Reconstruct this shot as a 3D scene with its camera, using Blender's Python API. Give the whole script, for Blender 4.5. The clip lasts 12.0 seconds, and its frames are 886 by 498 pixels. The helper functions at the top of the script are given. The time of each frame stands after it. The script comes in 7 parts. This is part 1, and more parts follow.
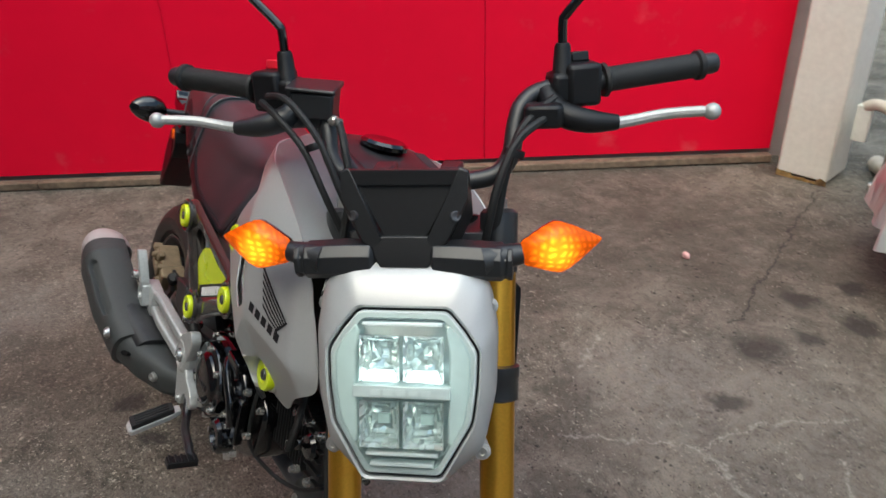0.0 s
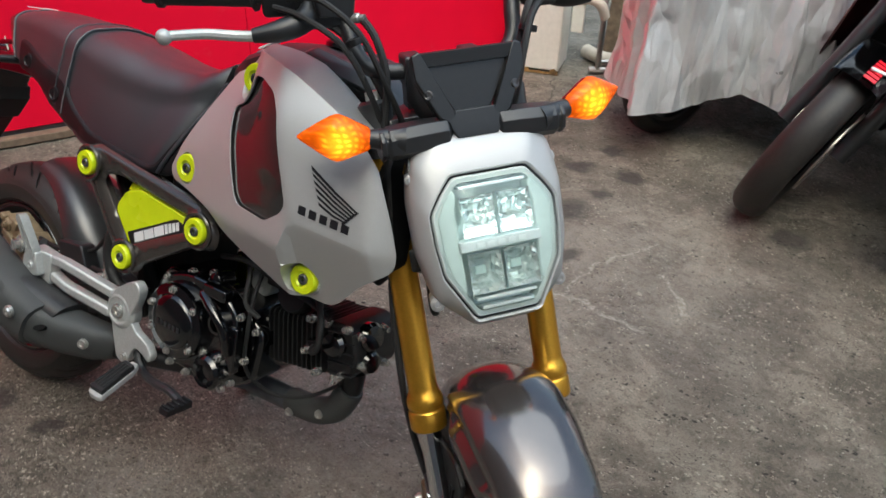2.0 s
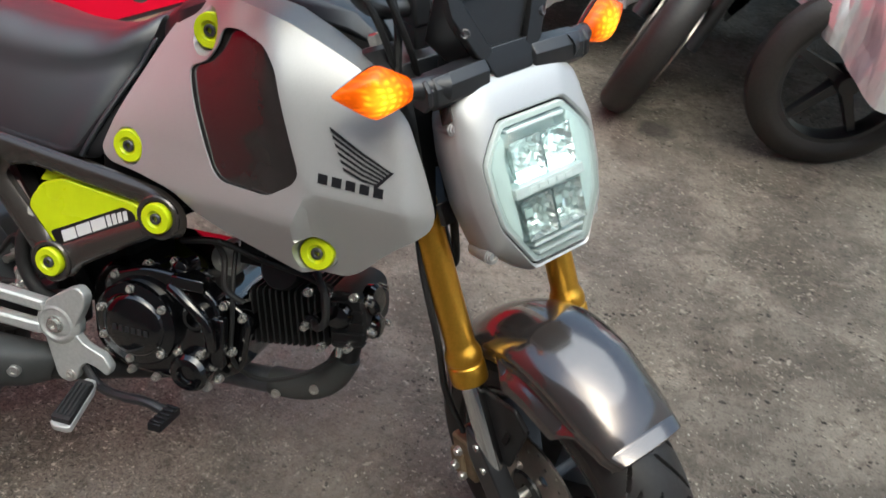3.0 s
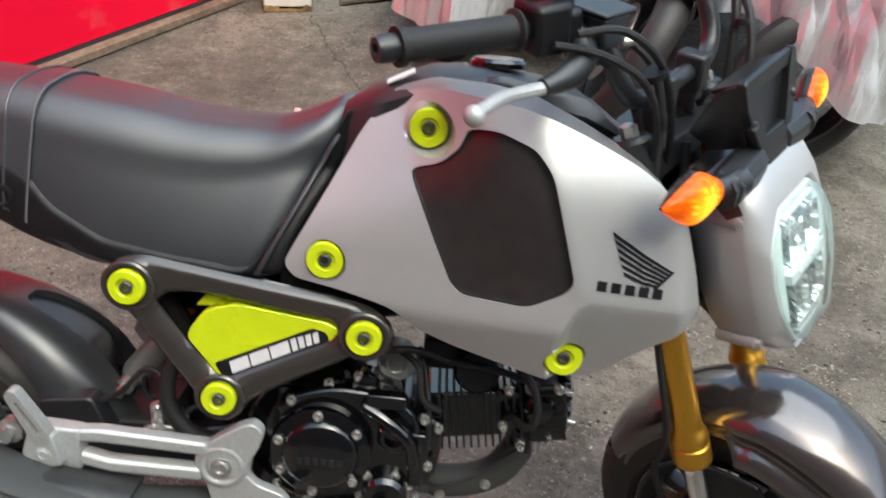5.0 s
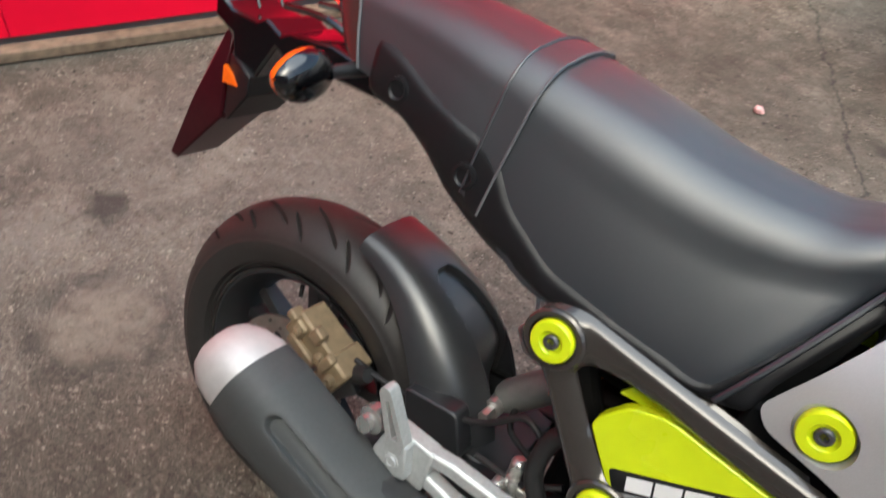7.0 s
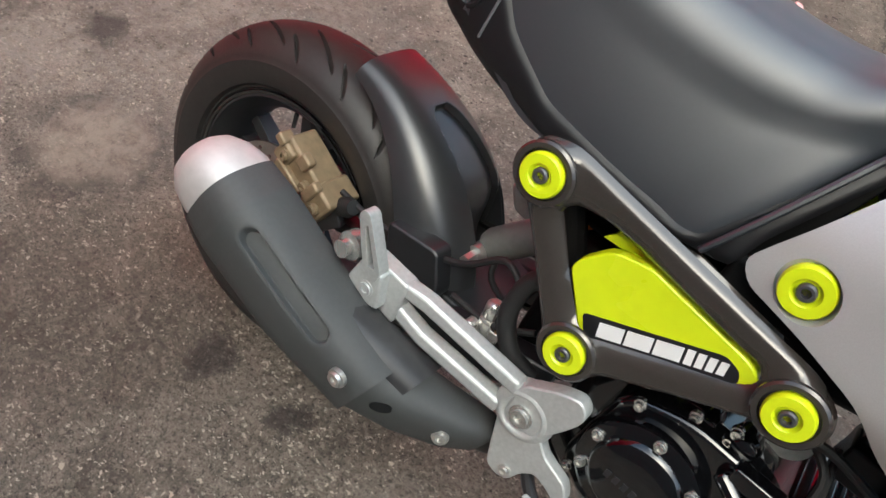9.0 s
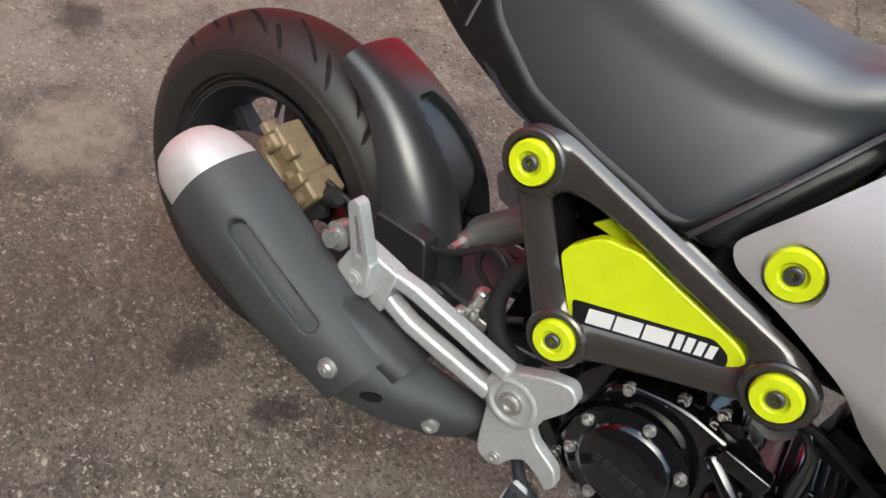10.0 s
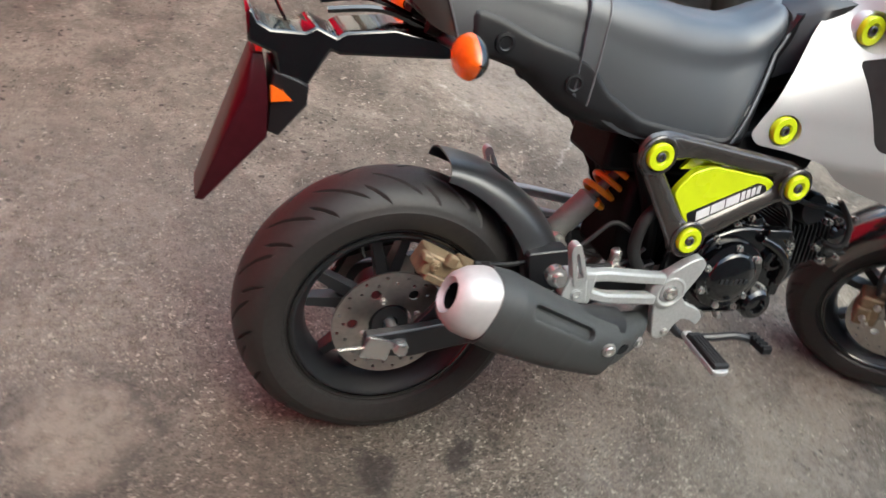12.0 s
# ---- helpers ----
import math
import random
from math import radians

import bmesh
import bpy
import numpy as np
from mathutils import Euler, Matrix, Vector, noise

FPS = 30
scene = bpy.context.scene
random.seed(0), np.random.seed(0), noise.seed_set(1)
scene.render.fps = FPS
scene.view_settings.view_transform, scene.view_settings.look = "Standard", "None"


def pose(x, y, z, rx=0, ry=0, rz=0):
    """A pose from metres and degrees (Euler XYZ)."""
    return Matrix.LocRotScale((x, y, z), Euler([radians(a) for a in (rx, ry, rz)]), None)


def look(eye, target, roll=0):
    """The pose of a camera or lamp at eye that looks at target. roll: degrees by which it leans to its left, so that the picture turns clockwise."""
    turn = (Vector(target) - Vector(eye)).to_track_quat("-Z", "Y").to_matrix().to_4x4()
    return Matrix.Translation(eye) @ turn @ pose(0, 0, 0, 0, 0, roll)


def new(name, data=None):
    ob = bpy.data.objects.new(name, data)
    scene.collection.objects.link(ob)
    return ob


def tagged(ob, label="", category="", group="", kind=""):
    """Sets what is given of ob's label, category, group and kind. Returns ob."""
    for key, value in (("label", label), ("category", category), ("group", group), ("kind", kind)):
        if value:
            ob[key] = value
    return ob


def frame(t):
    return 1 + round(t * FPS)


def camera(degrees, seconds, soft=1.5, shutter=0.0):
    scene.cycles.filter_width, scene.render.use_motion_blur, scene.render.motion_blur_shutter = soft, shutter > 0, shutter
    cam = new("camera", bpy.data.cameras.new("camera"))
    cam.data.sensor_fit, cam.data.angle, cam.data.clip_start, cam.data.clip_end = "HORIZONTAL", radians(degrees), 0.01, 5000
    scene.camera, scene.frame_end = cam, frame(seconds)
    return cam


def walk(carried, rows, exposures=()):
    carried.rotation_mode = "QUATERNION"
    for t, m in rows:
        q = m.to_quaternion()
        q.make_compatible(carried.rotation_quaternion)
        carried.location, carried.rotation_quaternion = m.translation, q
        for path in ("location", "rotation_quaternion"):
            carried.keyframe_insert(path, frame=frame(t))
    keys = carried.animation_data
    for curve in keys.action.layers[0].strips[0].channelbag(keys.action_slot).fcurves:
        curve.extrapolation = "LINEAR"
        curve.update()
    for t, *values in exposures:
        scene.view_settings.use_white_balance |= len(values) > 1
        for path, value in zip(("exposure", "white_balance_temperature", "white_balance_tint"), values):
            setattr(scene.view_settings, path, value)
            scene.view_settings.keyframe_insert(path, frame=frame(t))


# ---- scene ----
cam = camera(61.4, 12.0, shutter=0.35)
PATH = [
    (0, (1.670, -0.164, 1.202), (0.248, 0.652, 0.322), -1.3),
    (0.5, (1.605, -0.287, 1.190), (0.339, 0.703, 0.255), -0.2),
    (1, (1.587, -0.479, 1.195), (0.515, 0.688, 0.220), 1.4),
    (1.5, (1.564, -0.560, 1.197), (0.618, 0.699, 0.207), 2.4),
    (2, (1.471, -0.579, 1.185), (0.620, 0.731, 0.174), 1.0),
    (2.5, (1.304, -0.588, 1.188), (0.658, 0.784, 0.109), -0.6),
    (2.7, (1.251, -0.602, 1.178), (0.733, 0.793, 0.060), 0.6),
    (4.3, (0.818, -0.769, 1.178), (0.817, 0.728, -0.149), 9.4),
    (4.5, (0.779, -0.706, 1.188), (0.773, 0.819, -0.106), 8.1),
    (5, (0.674, -0.586, 1.205), (0.718, 0.988, -0.028), 6.6),
    (5.5, (0.512, -0.531, 1.221), (0.617, 1.058, 0.011), 6.0),
    (6, (0.424, -0.476, 1.213), (0.248, 1.090, -0.019), 5.3),
    (6.5, (0.442, -0.373, 1.200), (-0.188, 1.019, -0.090), 4.0),
    (7, (0.461, -0.370, 1.143), (-0.266, 0.817, -0.292), 8.1),
    (7.5, (0.491, -0.390, 1.098), (-0.163, 0.686, -0.456), 13.8),
    (7.7, (0.495, -0.380, 1.098), (-0.132, 0.651, -0.498), 14.0),
    (9.5, (0.502, -0.377, 1.079), (-0.020, 0.584, -0.426), 16.9),
    (10, (0.493, -0.387, 1.080), (0.009, 0.592, -0.426), 17.8),
    (10.5, (0.418, -0.470, 1.094), (0.020, 0.579, -0.390), 19.9),
    (11, (0.256, -0.693, 1.153), (0.152, 0.560, -0.220), 22.2),
    (11.5, (0.003, -0.723, 1.170), (0.264, 0.567, -0.145), 20.8),
    (12, (-0.340, -0.665, 1.187), (0.309, 0.506, -0.105), 22.0),
]
LIGHTNESS = [(0.0, -0.14), (1.5, 0.00), (2.7, 0.18), (4.5, 0.54), (5.5, 0.44), (6.5, 0.46), (7.7, 0.52), (10.0, 0.60), (11.0, 0.72), (12.0, 0.74)]
walk(cam, [(t, look(eye, target, roll)) for t, eye, target, roll in PATH], [(t, e + 0.58, 5900, 0) for t, e in LIGHTNESS])

from mathutils.geometry import delaunay_2d_cdt

# ---- light: overcast daylight from the open side of the shed ----
world = bpy.data.worlds.new("sky")
scene.world = world
world.use_nodes = True
wn = world.node_tree.nodes
sky = wn.new("ShaderNodeTexSky")
sky.sky_type = "NISHITA"
sky.sun_disc = False
sky.sun_elevation = radians(60)
sky.sun_rotation = radians(150)
sky.dust_density = 6.0
sky.air_density = 1.3
wn["Background"].inputs["Strength"].default_value = 0.15
world.node_tree.links.new(sky.outputs["Color"], wn["Background"].inputs["Color"])
sun = new("sun", bpy.data.lights.new("sun", "SUN"))
sun.data.energy = 0.95
sun.data.angle = radians(60)
sun.data.color = (1.0, 0.985, 0.965)
sun.matrix_world = look((1.35, 1.15, 5.0), (0.4, 0.2, 0.3))

# ---- materials ----
MATS = {}


def material(name, base, rough=0.5, metal=0.0, vary=0.12, scale=30.0, bump=0.0, bump_scale=200.0, coat=0.0, second=None,
             second_scale=3.0, second_amount=0.5, spec=0.5, detail=4.0, rough_vary=0.1, emit=0.0, emit_color=None, bump_dist=0.002, coat_rough=0.06):
    """A painted, moulded or cast surface: fine grain, broad wear, relief."""
    m = bpy.data.materials.new(name)
    m.use_nodes = True
    nt = m.node_tree
    b = nt.nodes["Principled BSDF"]
    co = nt.nodes.new("ShaderNodeTexCoord")
    n1 = nt.nodes.new("ShaderNodeTexNoise")
    n1.inputs["Scale"].default_value = scale
    n1.inputs["Detail"].default_value = detail
    n2 = nt.nodes.new("ShaderNodeTexNoise")
    n2.inputs["Scale"].default_value = second_scale
    n2.inputs["Detail"].default_value = 5.0
    nt.links.new(co.outputs["Object"], n1.inputs["Vector"])
    nt.links.new(co.outputs["Object"], n2.inputs["Vector"])
    ramp = nt.nodes.new("ShaderNodeMapRange")
    ramp.inputs["From Min"].default_value, ramp.inputs["From Max"].default_value = 0.3, 0.7
    ramp.inputs["To Min"].default_value, ramp.inputs["To Max"].default_value = 1 - vary, 1 + vary
    nt.links.new(n1.outputs["Fac"], ramp.inputs["Value"])
    mixc = nt.nodes.new("ShaderNodeMix")
    mixc.data_type = "RGBA"
    mixc.inputs["A"].default_value = (*base, 1)
    mixc.inputs["B"].default_value = (*(second or [c * (1 - vary) for c in base]), 1)
    wear = nt.nodes.new("ShaderNodeMapRange")
    wear.inputs["From Min"].default_value, wear.inputs["From Max"].default_value = 0.42, 0.68
    wear.inputs["To Max"].default_value = second_amount
    nt.links.new(n2.outputs["Fac"], wear.inputs["Value"])
    nt.links.new(wear.outputs["Result"], mixc.inputs["Factor"])
    mul = nt.nodes.new("ShaderNodeVectorMath")
    mul.operation = "SCALE"
    nt.links.new(mixc.outputs["Result"], mul.inputs["Vector"])
    nt.links.new(ramp.outputs["Result"], mul.inputs["Scale"])
    nt.links.new(mul.outputs["Vector"], b.inputs["Base Color"])
    b.inputs["Metallic"].default_value = metal
    rr = nt.nodes.new("ShaderNodeMapRange")
    rr.inputs["To Min"].default_value = max(0.02, rough - rough_vary)
    rr.inputs["To Max"].default_value = min(1.0, rough + rough_vary)
    nt.links.new(n2.outputs["Fac"], rr.inputs["Value"])
    nt.links.new(rr.outputs["Result"], b.inputs["Roughness"])
    b.inputs["Specular IOR Level"].default_value = spec
    b.inputs["Coat Weight"].default_value = coat
    b.inputs["Coat Roughness"].default_value = 0.06
    if bump:
        n3 = nt.nodes.new("ShaderNodeTexNoise")
        n3.inputs["Scale"].default_value = bump_scale
        n3.inputs["Detail"].default_value = 3.0
        nt.links.new(co.outputs["Object"], n3.inputs["Vector"])
        bp = nt.nodes.new("ShaderNodeBump")
        bp.inputs["Strength"].default_value = bump
        bp.inputs["Distance"].default_value = bump_dist
        nt.links.new(n3.outputs["Fac"], bp.inputs["Height"])
        nt.links.new(bp.outputs["Normal"], b.inputs["Normal"])
    b.inputs["Coat Roughness"].default_value = coat_rough
    if emit:
        b.inputs["Emission Color"].default_value = (*(emit_color or base), 1)
        b.inputs["Emission Strength"].default_value = emit
    MATS[name] = m
    return m


silver = material("silver_paint", (0.47, 0.475, 0.47), rough=0.42, metal=0.4, vary=0.04, scale=900, coat=0.22, coat_rough=0.22, second=(0.43, 0.435, 0.43), rough_vary=0.04)
bronze = material("bronze_grey_paint", (0.125, 0.110, 0.104), rough=0.20, metal=0.78, vary=0.06, scale=900, coat=1.0, rough_vary=0.03)
cowl_black = material("cowl_black_plastic", (0.012, 0.012, 0.0125), rough=0.30, spec=0.5, vary=0.12, scale=160, bump=0.08, bump_scale=1400)
# the flap's red sheen is put into its base colour
flap_red_sheen = material("red_sheen_plastic", (0.036, 0.004, 0.007), rough=0.28, vary=0.2, scale=60, spec=0.25, bump=0.06, bump_scale=120)
umber = material("dark_brown_metallic_paint", (0.046, 0.040, 0.035), rough=0.26, metal=0.25, vary=0.08, scale=900, coat=0.7, rough_vary=0.05)
plum = material("dark_tinted_plastic", (0.030, 0.027, 0.026), rough=0.12, vary=0.1, scale=40, coat=0.5, rough_vary=0.05)
black_plastic = material("black_plastic", (0.0065, 0.0065, 0.0075), rough=0.44, spec=0.4, vary=0.15, scale=160, bump=0.12, bump_scale=1400)
satin_black = material("satin_black_plastic", (0.013, 0.0138, 0.0155), coat=0.4, coat_rough=0.4, rough=0.42, vary=0.12, scale=90, bump=0.06, bump_scale=1200)
hugger_black = material("smooth_black_plastic", (0.024, 0.0255, 0.028), rough=0.36, spec=0.6, coat=0.8, coat_rough=0.34, vary=0.1, scale=90, bump=0.05, bump_scale=1200)
damper_grey = material("grey_damper_paint", (0.21, 0.21, 0.195), rough=0.42, metal=0.3, vary=0.08, scale=120)
gloss_black = material("gloss_black_enamel", (0.0025, 0.0025, 0.003), rough=0.12, vary=0.2, scale=60, coat=0.8, rough_vary=0.08, bump=0.04, bump_scale=300)
deep_black = material("dull_black_metal", (0.003, 0.003, 0.003), rough=0.6, spec=0.2, vary=0.3, scale=60, bump=0.2, bump_scale=300)
vinyl = material("seat_vinyl", (0.0095, 0.0130, 0.0175), coat=1.0, coat_rough=0.44, rough=0.48, vary=0.08, scale=300, bump=0.16, bump_scale=1600, second=(0.030, 0.030, 0.033), spec=0.6, rough_vary=0.05)
vinyl.node_tree.nodes["Principled BSDF"].inputs["Coat IOR"].default_value = 1.6
rubber = material("tyre_rubber", (0.019, 0.0175, 0.0165), spec=0.45, rough=0.5, vary=0.18, scale=120, bump=0.15, bump_scale=700, second=(0.028, 0.024, 0.021), second_amount=0.6, second_scale=9)
grip_rubber = material("grip_rubber", (0.010, 0.010, 0.010), rough=0.6, vary=0.15, scale=150, bump=0.3, bump_scale=900)
lime = material("lime_yellow_plastic", (0.62, 0.74, 0.004), rough=0.28, vary=0.03, scale=60, coat=0.3, rough_vary=0.04)
gold = material("gold_anodised", (0.75, 0.40, 0.045), rough=0.3, metal=0.9, vary=0.06, scale=300, second=(0.62, 0.33, 0.04), rough_vary=0.06)
caliper_gold = material("caliper_gold", (0.23, 0.17, 0.10), rough=0.55, metal=0.3, vary=0.15, scale=80, bump=0.15, bump_scale=400)
alu = material("cast_aluminium", (0.47, 0.48, 0.465), rough=0.46, metal=0.45, vary=0.08, scale=200, bump=0.14, bump_scale=900, second=(0.55, 0.54, 0.52))
steel = material("brushed_steel", (0.45, 0.42, 0.39), rough=0.38, metal=1.0, vary=0.1, scale=120, second=(0.5, 0.47, 0.43))
tip_steel = material("muffler_tip_steel", (0.50, 0.485, 0.47), rough=0.48, metal=0.35, vary=0.06, scale=80, bump=0.08, bump_scale=200)
chrome = material("chrome", (0.8, 0.8, 0.79), rough=0.08, metal=1.0, vary=0.03, rough_vary=0.03)
bolt_grey = material("dark_bolt_steel", (0.10, 0.10, 0.105), rough=0.38, metal=0.6, vary=0.12, scale=200)
zinc = material("zinc_bolt", (0.52, 0.51, 0.48), rough=0.28, metal=0.8, vary=0.1, scale=200)
shield_grey = material("heat_shield_grey", (0.041, 0.043, 0.042), rough=0.62, vary=0.06, scale=200, bump=0.2, bump_scale=1500, second=(0.047, 0.049, 0.047))
pipe_grey = material("exhaust_pipe_grey", (0.018, 0.0185, 0.02), rough=0.45, metal=0.3, vary=0.2, scale=60, second=(0.1, 0.095, 0.09))
sleeve_grey = material("bare_pipe_grey", (0.085, 0.09, 0.10), rough=0.4, metal=0.4, vary=0.15, scale=60)
orange_spring = material("orange_spring", (0.80, 0.30, 0.02), rough=0.35, vary=0.08, coat=0.3)


STEER_DEG = 42.9


def lit_lens(name, bulb):
    """An orange lens, prism-cut, that glows round its bulb."""
    m = material(name, (0.40, 0.06, 0.001), rough=0.2, vary=0.1, scale=120, bump=0.35, bump_scale=260, spec=0.2, emit=0.4, emit_color=(1.0, 0.16, 0.0))
    nt = m.node_tree
    b = nt.nodes["Principled BSDF"]
    co = nt.nodes.new("ShaderNodeTexCoord")
    far = nt.nodes.new("ShaderNodeVectorMath")
    far.operation = "DISTANCE"
    far.inputs[1].default_value = bulb
    nt.links.new(co.outputs["Object"], far.inputs[0])
    near = nt.nodes.new("ShaderNodeMapRange")
    near.interpolation_type = "SMOOTHSTEP"
    near.inputs["From Min"].default_value, near.inputs["From Max"].default_value = 0.034, 0.004
    nt.links.new(far.outputs["Value"], near.inputs["Value"])
    turned = nt.nodes.new("ShaderNodeMapping")
    turned.inputs["Rotation"].default_value = (0.1, 0.0, radians(-STEER_DEG))
    nt.links.new(co.outputs["Object"], turned.inputs["Vector"])
    lines = []
    for axis in ("Y", "Z"):
        w = nt.nodes.new("ShaderNodeTexWave")
        w.bands_direction = axis
        w.inputs["Scale"].default_value = 42.0
        w.inputs["Distortion"].default_value = 6.0
        w.inputs["Detail"].default_value = 2.0
        nt.links.new(turned.outputs["Vector"], w.inputs["Vector"])
        lines.append(w.outputs["Fac"])
    grid = nt.nodes.new("ShaderNodeMath")
    grid.operation = "MULTIPLY"
    nt.links.new(lines[0], grid.inputs[0])
    nt.links.new(lines[1], grid.inputs[1])
    dim = nt.nodes.new("ShaderNodeMapRange")
    dim.inputs["To Min"].default_value, dim.inputs["To Max"].default_value = 0.65, 1.6
    nt.links.new(grid.outputs[0], dim.inputs["Value"])
    power = nt.nodes.new("ShaderNodeMapRange")
    power.inputs["To Min"].default_value, power.inputs["To Max"].default_value = 0.42, 1.8
    nt.links.new(near.outputs["Result"], power.inputs["Value"])
    mul = nt.nodes.new("ShaderNodeMath")
    mul.operation = "MULTIPLY"
    nt.links.new(power.outputs["Result"], mul.inputs[0])
    nt.links.new(dim.outputs["Result"], mul.inputs[1])
    nt.links.new(mul.outputs[0], b.inputs["Emission Strength"])
    tone = nt.nodes.new("ShaderNodeMix")
    tone.data_type = "RGBA"
    tone.inputs["A"].default_value = (1.0, 0.115, 0.0, 1)
    tone.inputs["B"].default_value = (1.0, 0.36, 0.01, 1)
    nt.links.new(near.outputs["Result"], tone.inputs["Factor"])
    nt.links.new(tone.outputs["Result"], b.inputs["Emission Color"])
    return m


# faint emission added to an orange lens that has no lit bulb
amber_off = material("amber_lens_added_glow", (0.75, 0.12, 0.005), rough=0.15, vary=0.1, scale=120, bump=0.3, bump_scale=400, coat=0.5, emit=0.05, emit_color=(1.0, 0.15, 0.0))
red_lens = material("red_tail_lens", (0.6, 0.01, 0.008), rough=0.15, coat=0.6, emit=1.1, emit_color=(1.0, 0.02, 0.01))
# glow added here, as a reflector gives off no light itself
red_reflector_glow = material("red_reflector_glow", (0.5, 0.01, 0.01), rough=0.2, coat=0.5, bump=0.3, bump_scale=700, emit=0.12, emit_color=(1.0, 0.03, 0.02))
red_switch = material("red_switch", (0.7, 0.01, 0.03), rough=0.35)
white_print = material("white_print", (0.75, 0.75, 0.74), rough=0.4, vary=0.04)
dark_print = material("dark_print", (0.01, 0.01, 0.012), rough=0.4, vary=0.05)
led_white = material("led_strip", (0.50, 0.58, 0.55), rough=0.35, emit=0.08, emit_color=(0.88, 0.97, 0.93))
led_bright = material("led_projector", (1, 1, 1), rough=0.3, emit=1.2, emit_color=(0.92, 1.0, 0.98))
reflector = material("lamp_reflector", (0.76, 0.81, 0.80), rough=0.22, metal=0.25, vary=0.06, scale=60, bump=0.15, bump_scale=60)


def faceted_mirror():
    """Mirror cups broken into small facets."""
    m = material("faceted_mirror", (0.86, 0.89, 0.88), rough=0.1, metal=0.7, vary=0.04, rough_vary=0.02)
    nt = m.node_tree
    v = nt.nodes.new("ShaderNodeTexVoronoi")
    v.distance = "MANHATTAN"
    v.inputs["Scale"].default_value = 75
    co = nt.nodes.new("ShaderNodeTexCoord")
    nt.links.new(co.outputs["Object"], v.inputs["Vector"])
    bp = nt.nodes.new("ShaderNodeBump")
    bp.inputs["Strength"].default_value = 0.9
    bp.inputs["Distance"].default_value = 0.006
    nt.links.new(v.outputs["Distance"], bp.inputs["Height"])
    nt.links.new(bp.outputs["Normal"], nt.nodes["Principled BSDF"].inputs["Normal"])
    return m


cut_mirror = faceted_mirror()


def clear_material():
    """Thin clear polycarbonate: see-through with a gloss that grows at grazing angles."""
    m = bpy.data.materials.new("headlight_lens_clear")
    m.use_nodes = True
    nt = m.node_tree
    nt.nodes.remove(nt.nodes["Principled BSDF"])
    tr, gl, mx, fr = (nt.nodes.new(k) for k in ("ShaderNodeBsdfTransparent", "ShaderNodeBsdfGlossy", "ShaderNodeMixShader", "ShaderNodeFresnel"))
    tr.inputs["Color"].default_value = (0.92, 0.97, 0.96, 1)
    gl.inputs["Roughness"].default_value = 0.05
    fr.inputs["IOR"].default_value = 1.4
    nt.links.new(fr.outputs["Fac"], mx.inputs["Fac"])
    nt.links.new(tr.outputs["BSDF"], mx.inputs[1])
    nt.links.new(gl.outputs["BSDF"], mx.inputs[2])
    nt.links.new(mx.outputs["Shader"], nt.nodes["Material Output"].inputs["Surface"])
    return m


lens_clear = clear_material()
prism_clear = material("cut_prism_plastic", (0.80, 0.84, 0.83), rough=0.16, vary=0.05, metal=0.15, coat=0.6)
lens_rim = material("headlight_lens_rim", (0.66, 0.72, 0.70), rough=0.22, vary=0.04, coat=0.5)
wood = material("weathered_wood", (0.21, 0.155, 0.105), rough=0.75, vary=0.3, scale=40, bump=0.4, bump_scale=120, second=(0.13, 0.09, 0.06), second_amount=0.9, second_scale=6)
cream_paint = material("cream_column_paint", (0.80, 0.78, 0.70), rough=0.5, vary=0.05, scale=40, bump=0.1, bump_scale=120, second=(0.72, 0.68, 0.58), second_amount=0.5, second_scale=4)
rust = material("rust_and_chipped_paint", (0.35, 0.22, 0.08), rough=0.85, vary=0.4, scale=60, bump=0.5, bump_scale=150, second=(0.12, 0.07, 0.03), second_amount=0.9, second_scale=20)
maroon = material("maroon_metal", (0.09, 0.012, 0.02), rough=0.3, vary=0.1, coat=0.5)
grey_wall = material("back_wall_render", (0.42, 0.40, 0.37), rough=0.85, vary=0.1, scale=12, bump=0.3, bump_scale=60, second=(0.3, 0.28, 0.25), second_amount=0.7, second_scale=1.5)
hose_cream = material("cream_hose", (0.62, 0.56, 0.47), rough=0.5, vary=0.08)
paper = material("pink_paper", (0.72, 0.42, 0.4), rough=0.8, vary=0.2, scale=60)


def red_wall_material():
    """Glossy red boards with scuffs and faint streaks."""
    m = material("red_wall_paint", (0.84, 0.0012, 0.034), rough=0.42, spec=0.16, vary=0.02, scale=6, bump=0.06, bump_scale=40, second=(0.76, 0.0015, 0.03), second_amount=0.4, second_scale=1.2)
    nt = m.node_tree
    b = nt.nodes["Principled BSDF"]
    old = b.inputs["Base Color"].links[0].from_socket
    co = nt.nodes.new("ShaderNodeTexCoord")
    sc = nt.nodes.new("ShaderNodeTexNoise")
    sc.inputs["Scale"].default_value = 4.5
    sc.inputs["Detail"].default_value = 8
    sc.inputs["Roughness"].default_value = 0.65
    nt.links.new(co.outputs["Object"], sc.inputs["Vector"])
    mr = nt.nodes.new("ShaderNodeMapRange")
    mr.inputs["From Min"].default_value, mr.inputs["From Max"].default_value = 0.60, 0.76
    mr.inputs["To Max"].default_value = 0.2
    nt.links.new(sc.outputs["Fac"], mr.inputs["Value"])
    mx = nt.nodes.new("ShaderNodeMix")
    mx.data_type = "RGBA"
    mx.inputs["B"].default_value = (0.75, 0.3, 0.3, 1)
    nt.links.new(mr.outputs["Result"], mx.inputs["Factor"])
    nt.links.new(old, mx.inputs["A"])
    nt.links.new(mx.outputs["Result"], b.inputs["Base Color"])
    return m


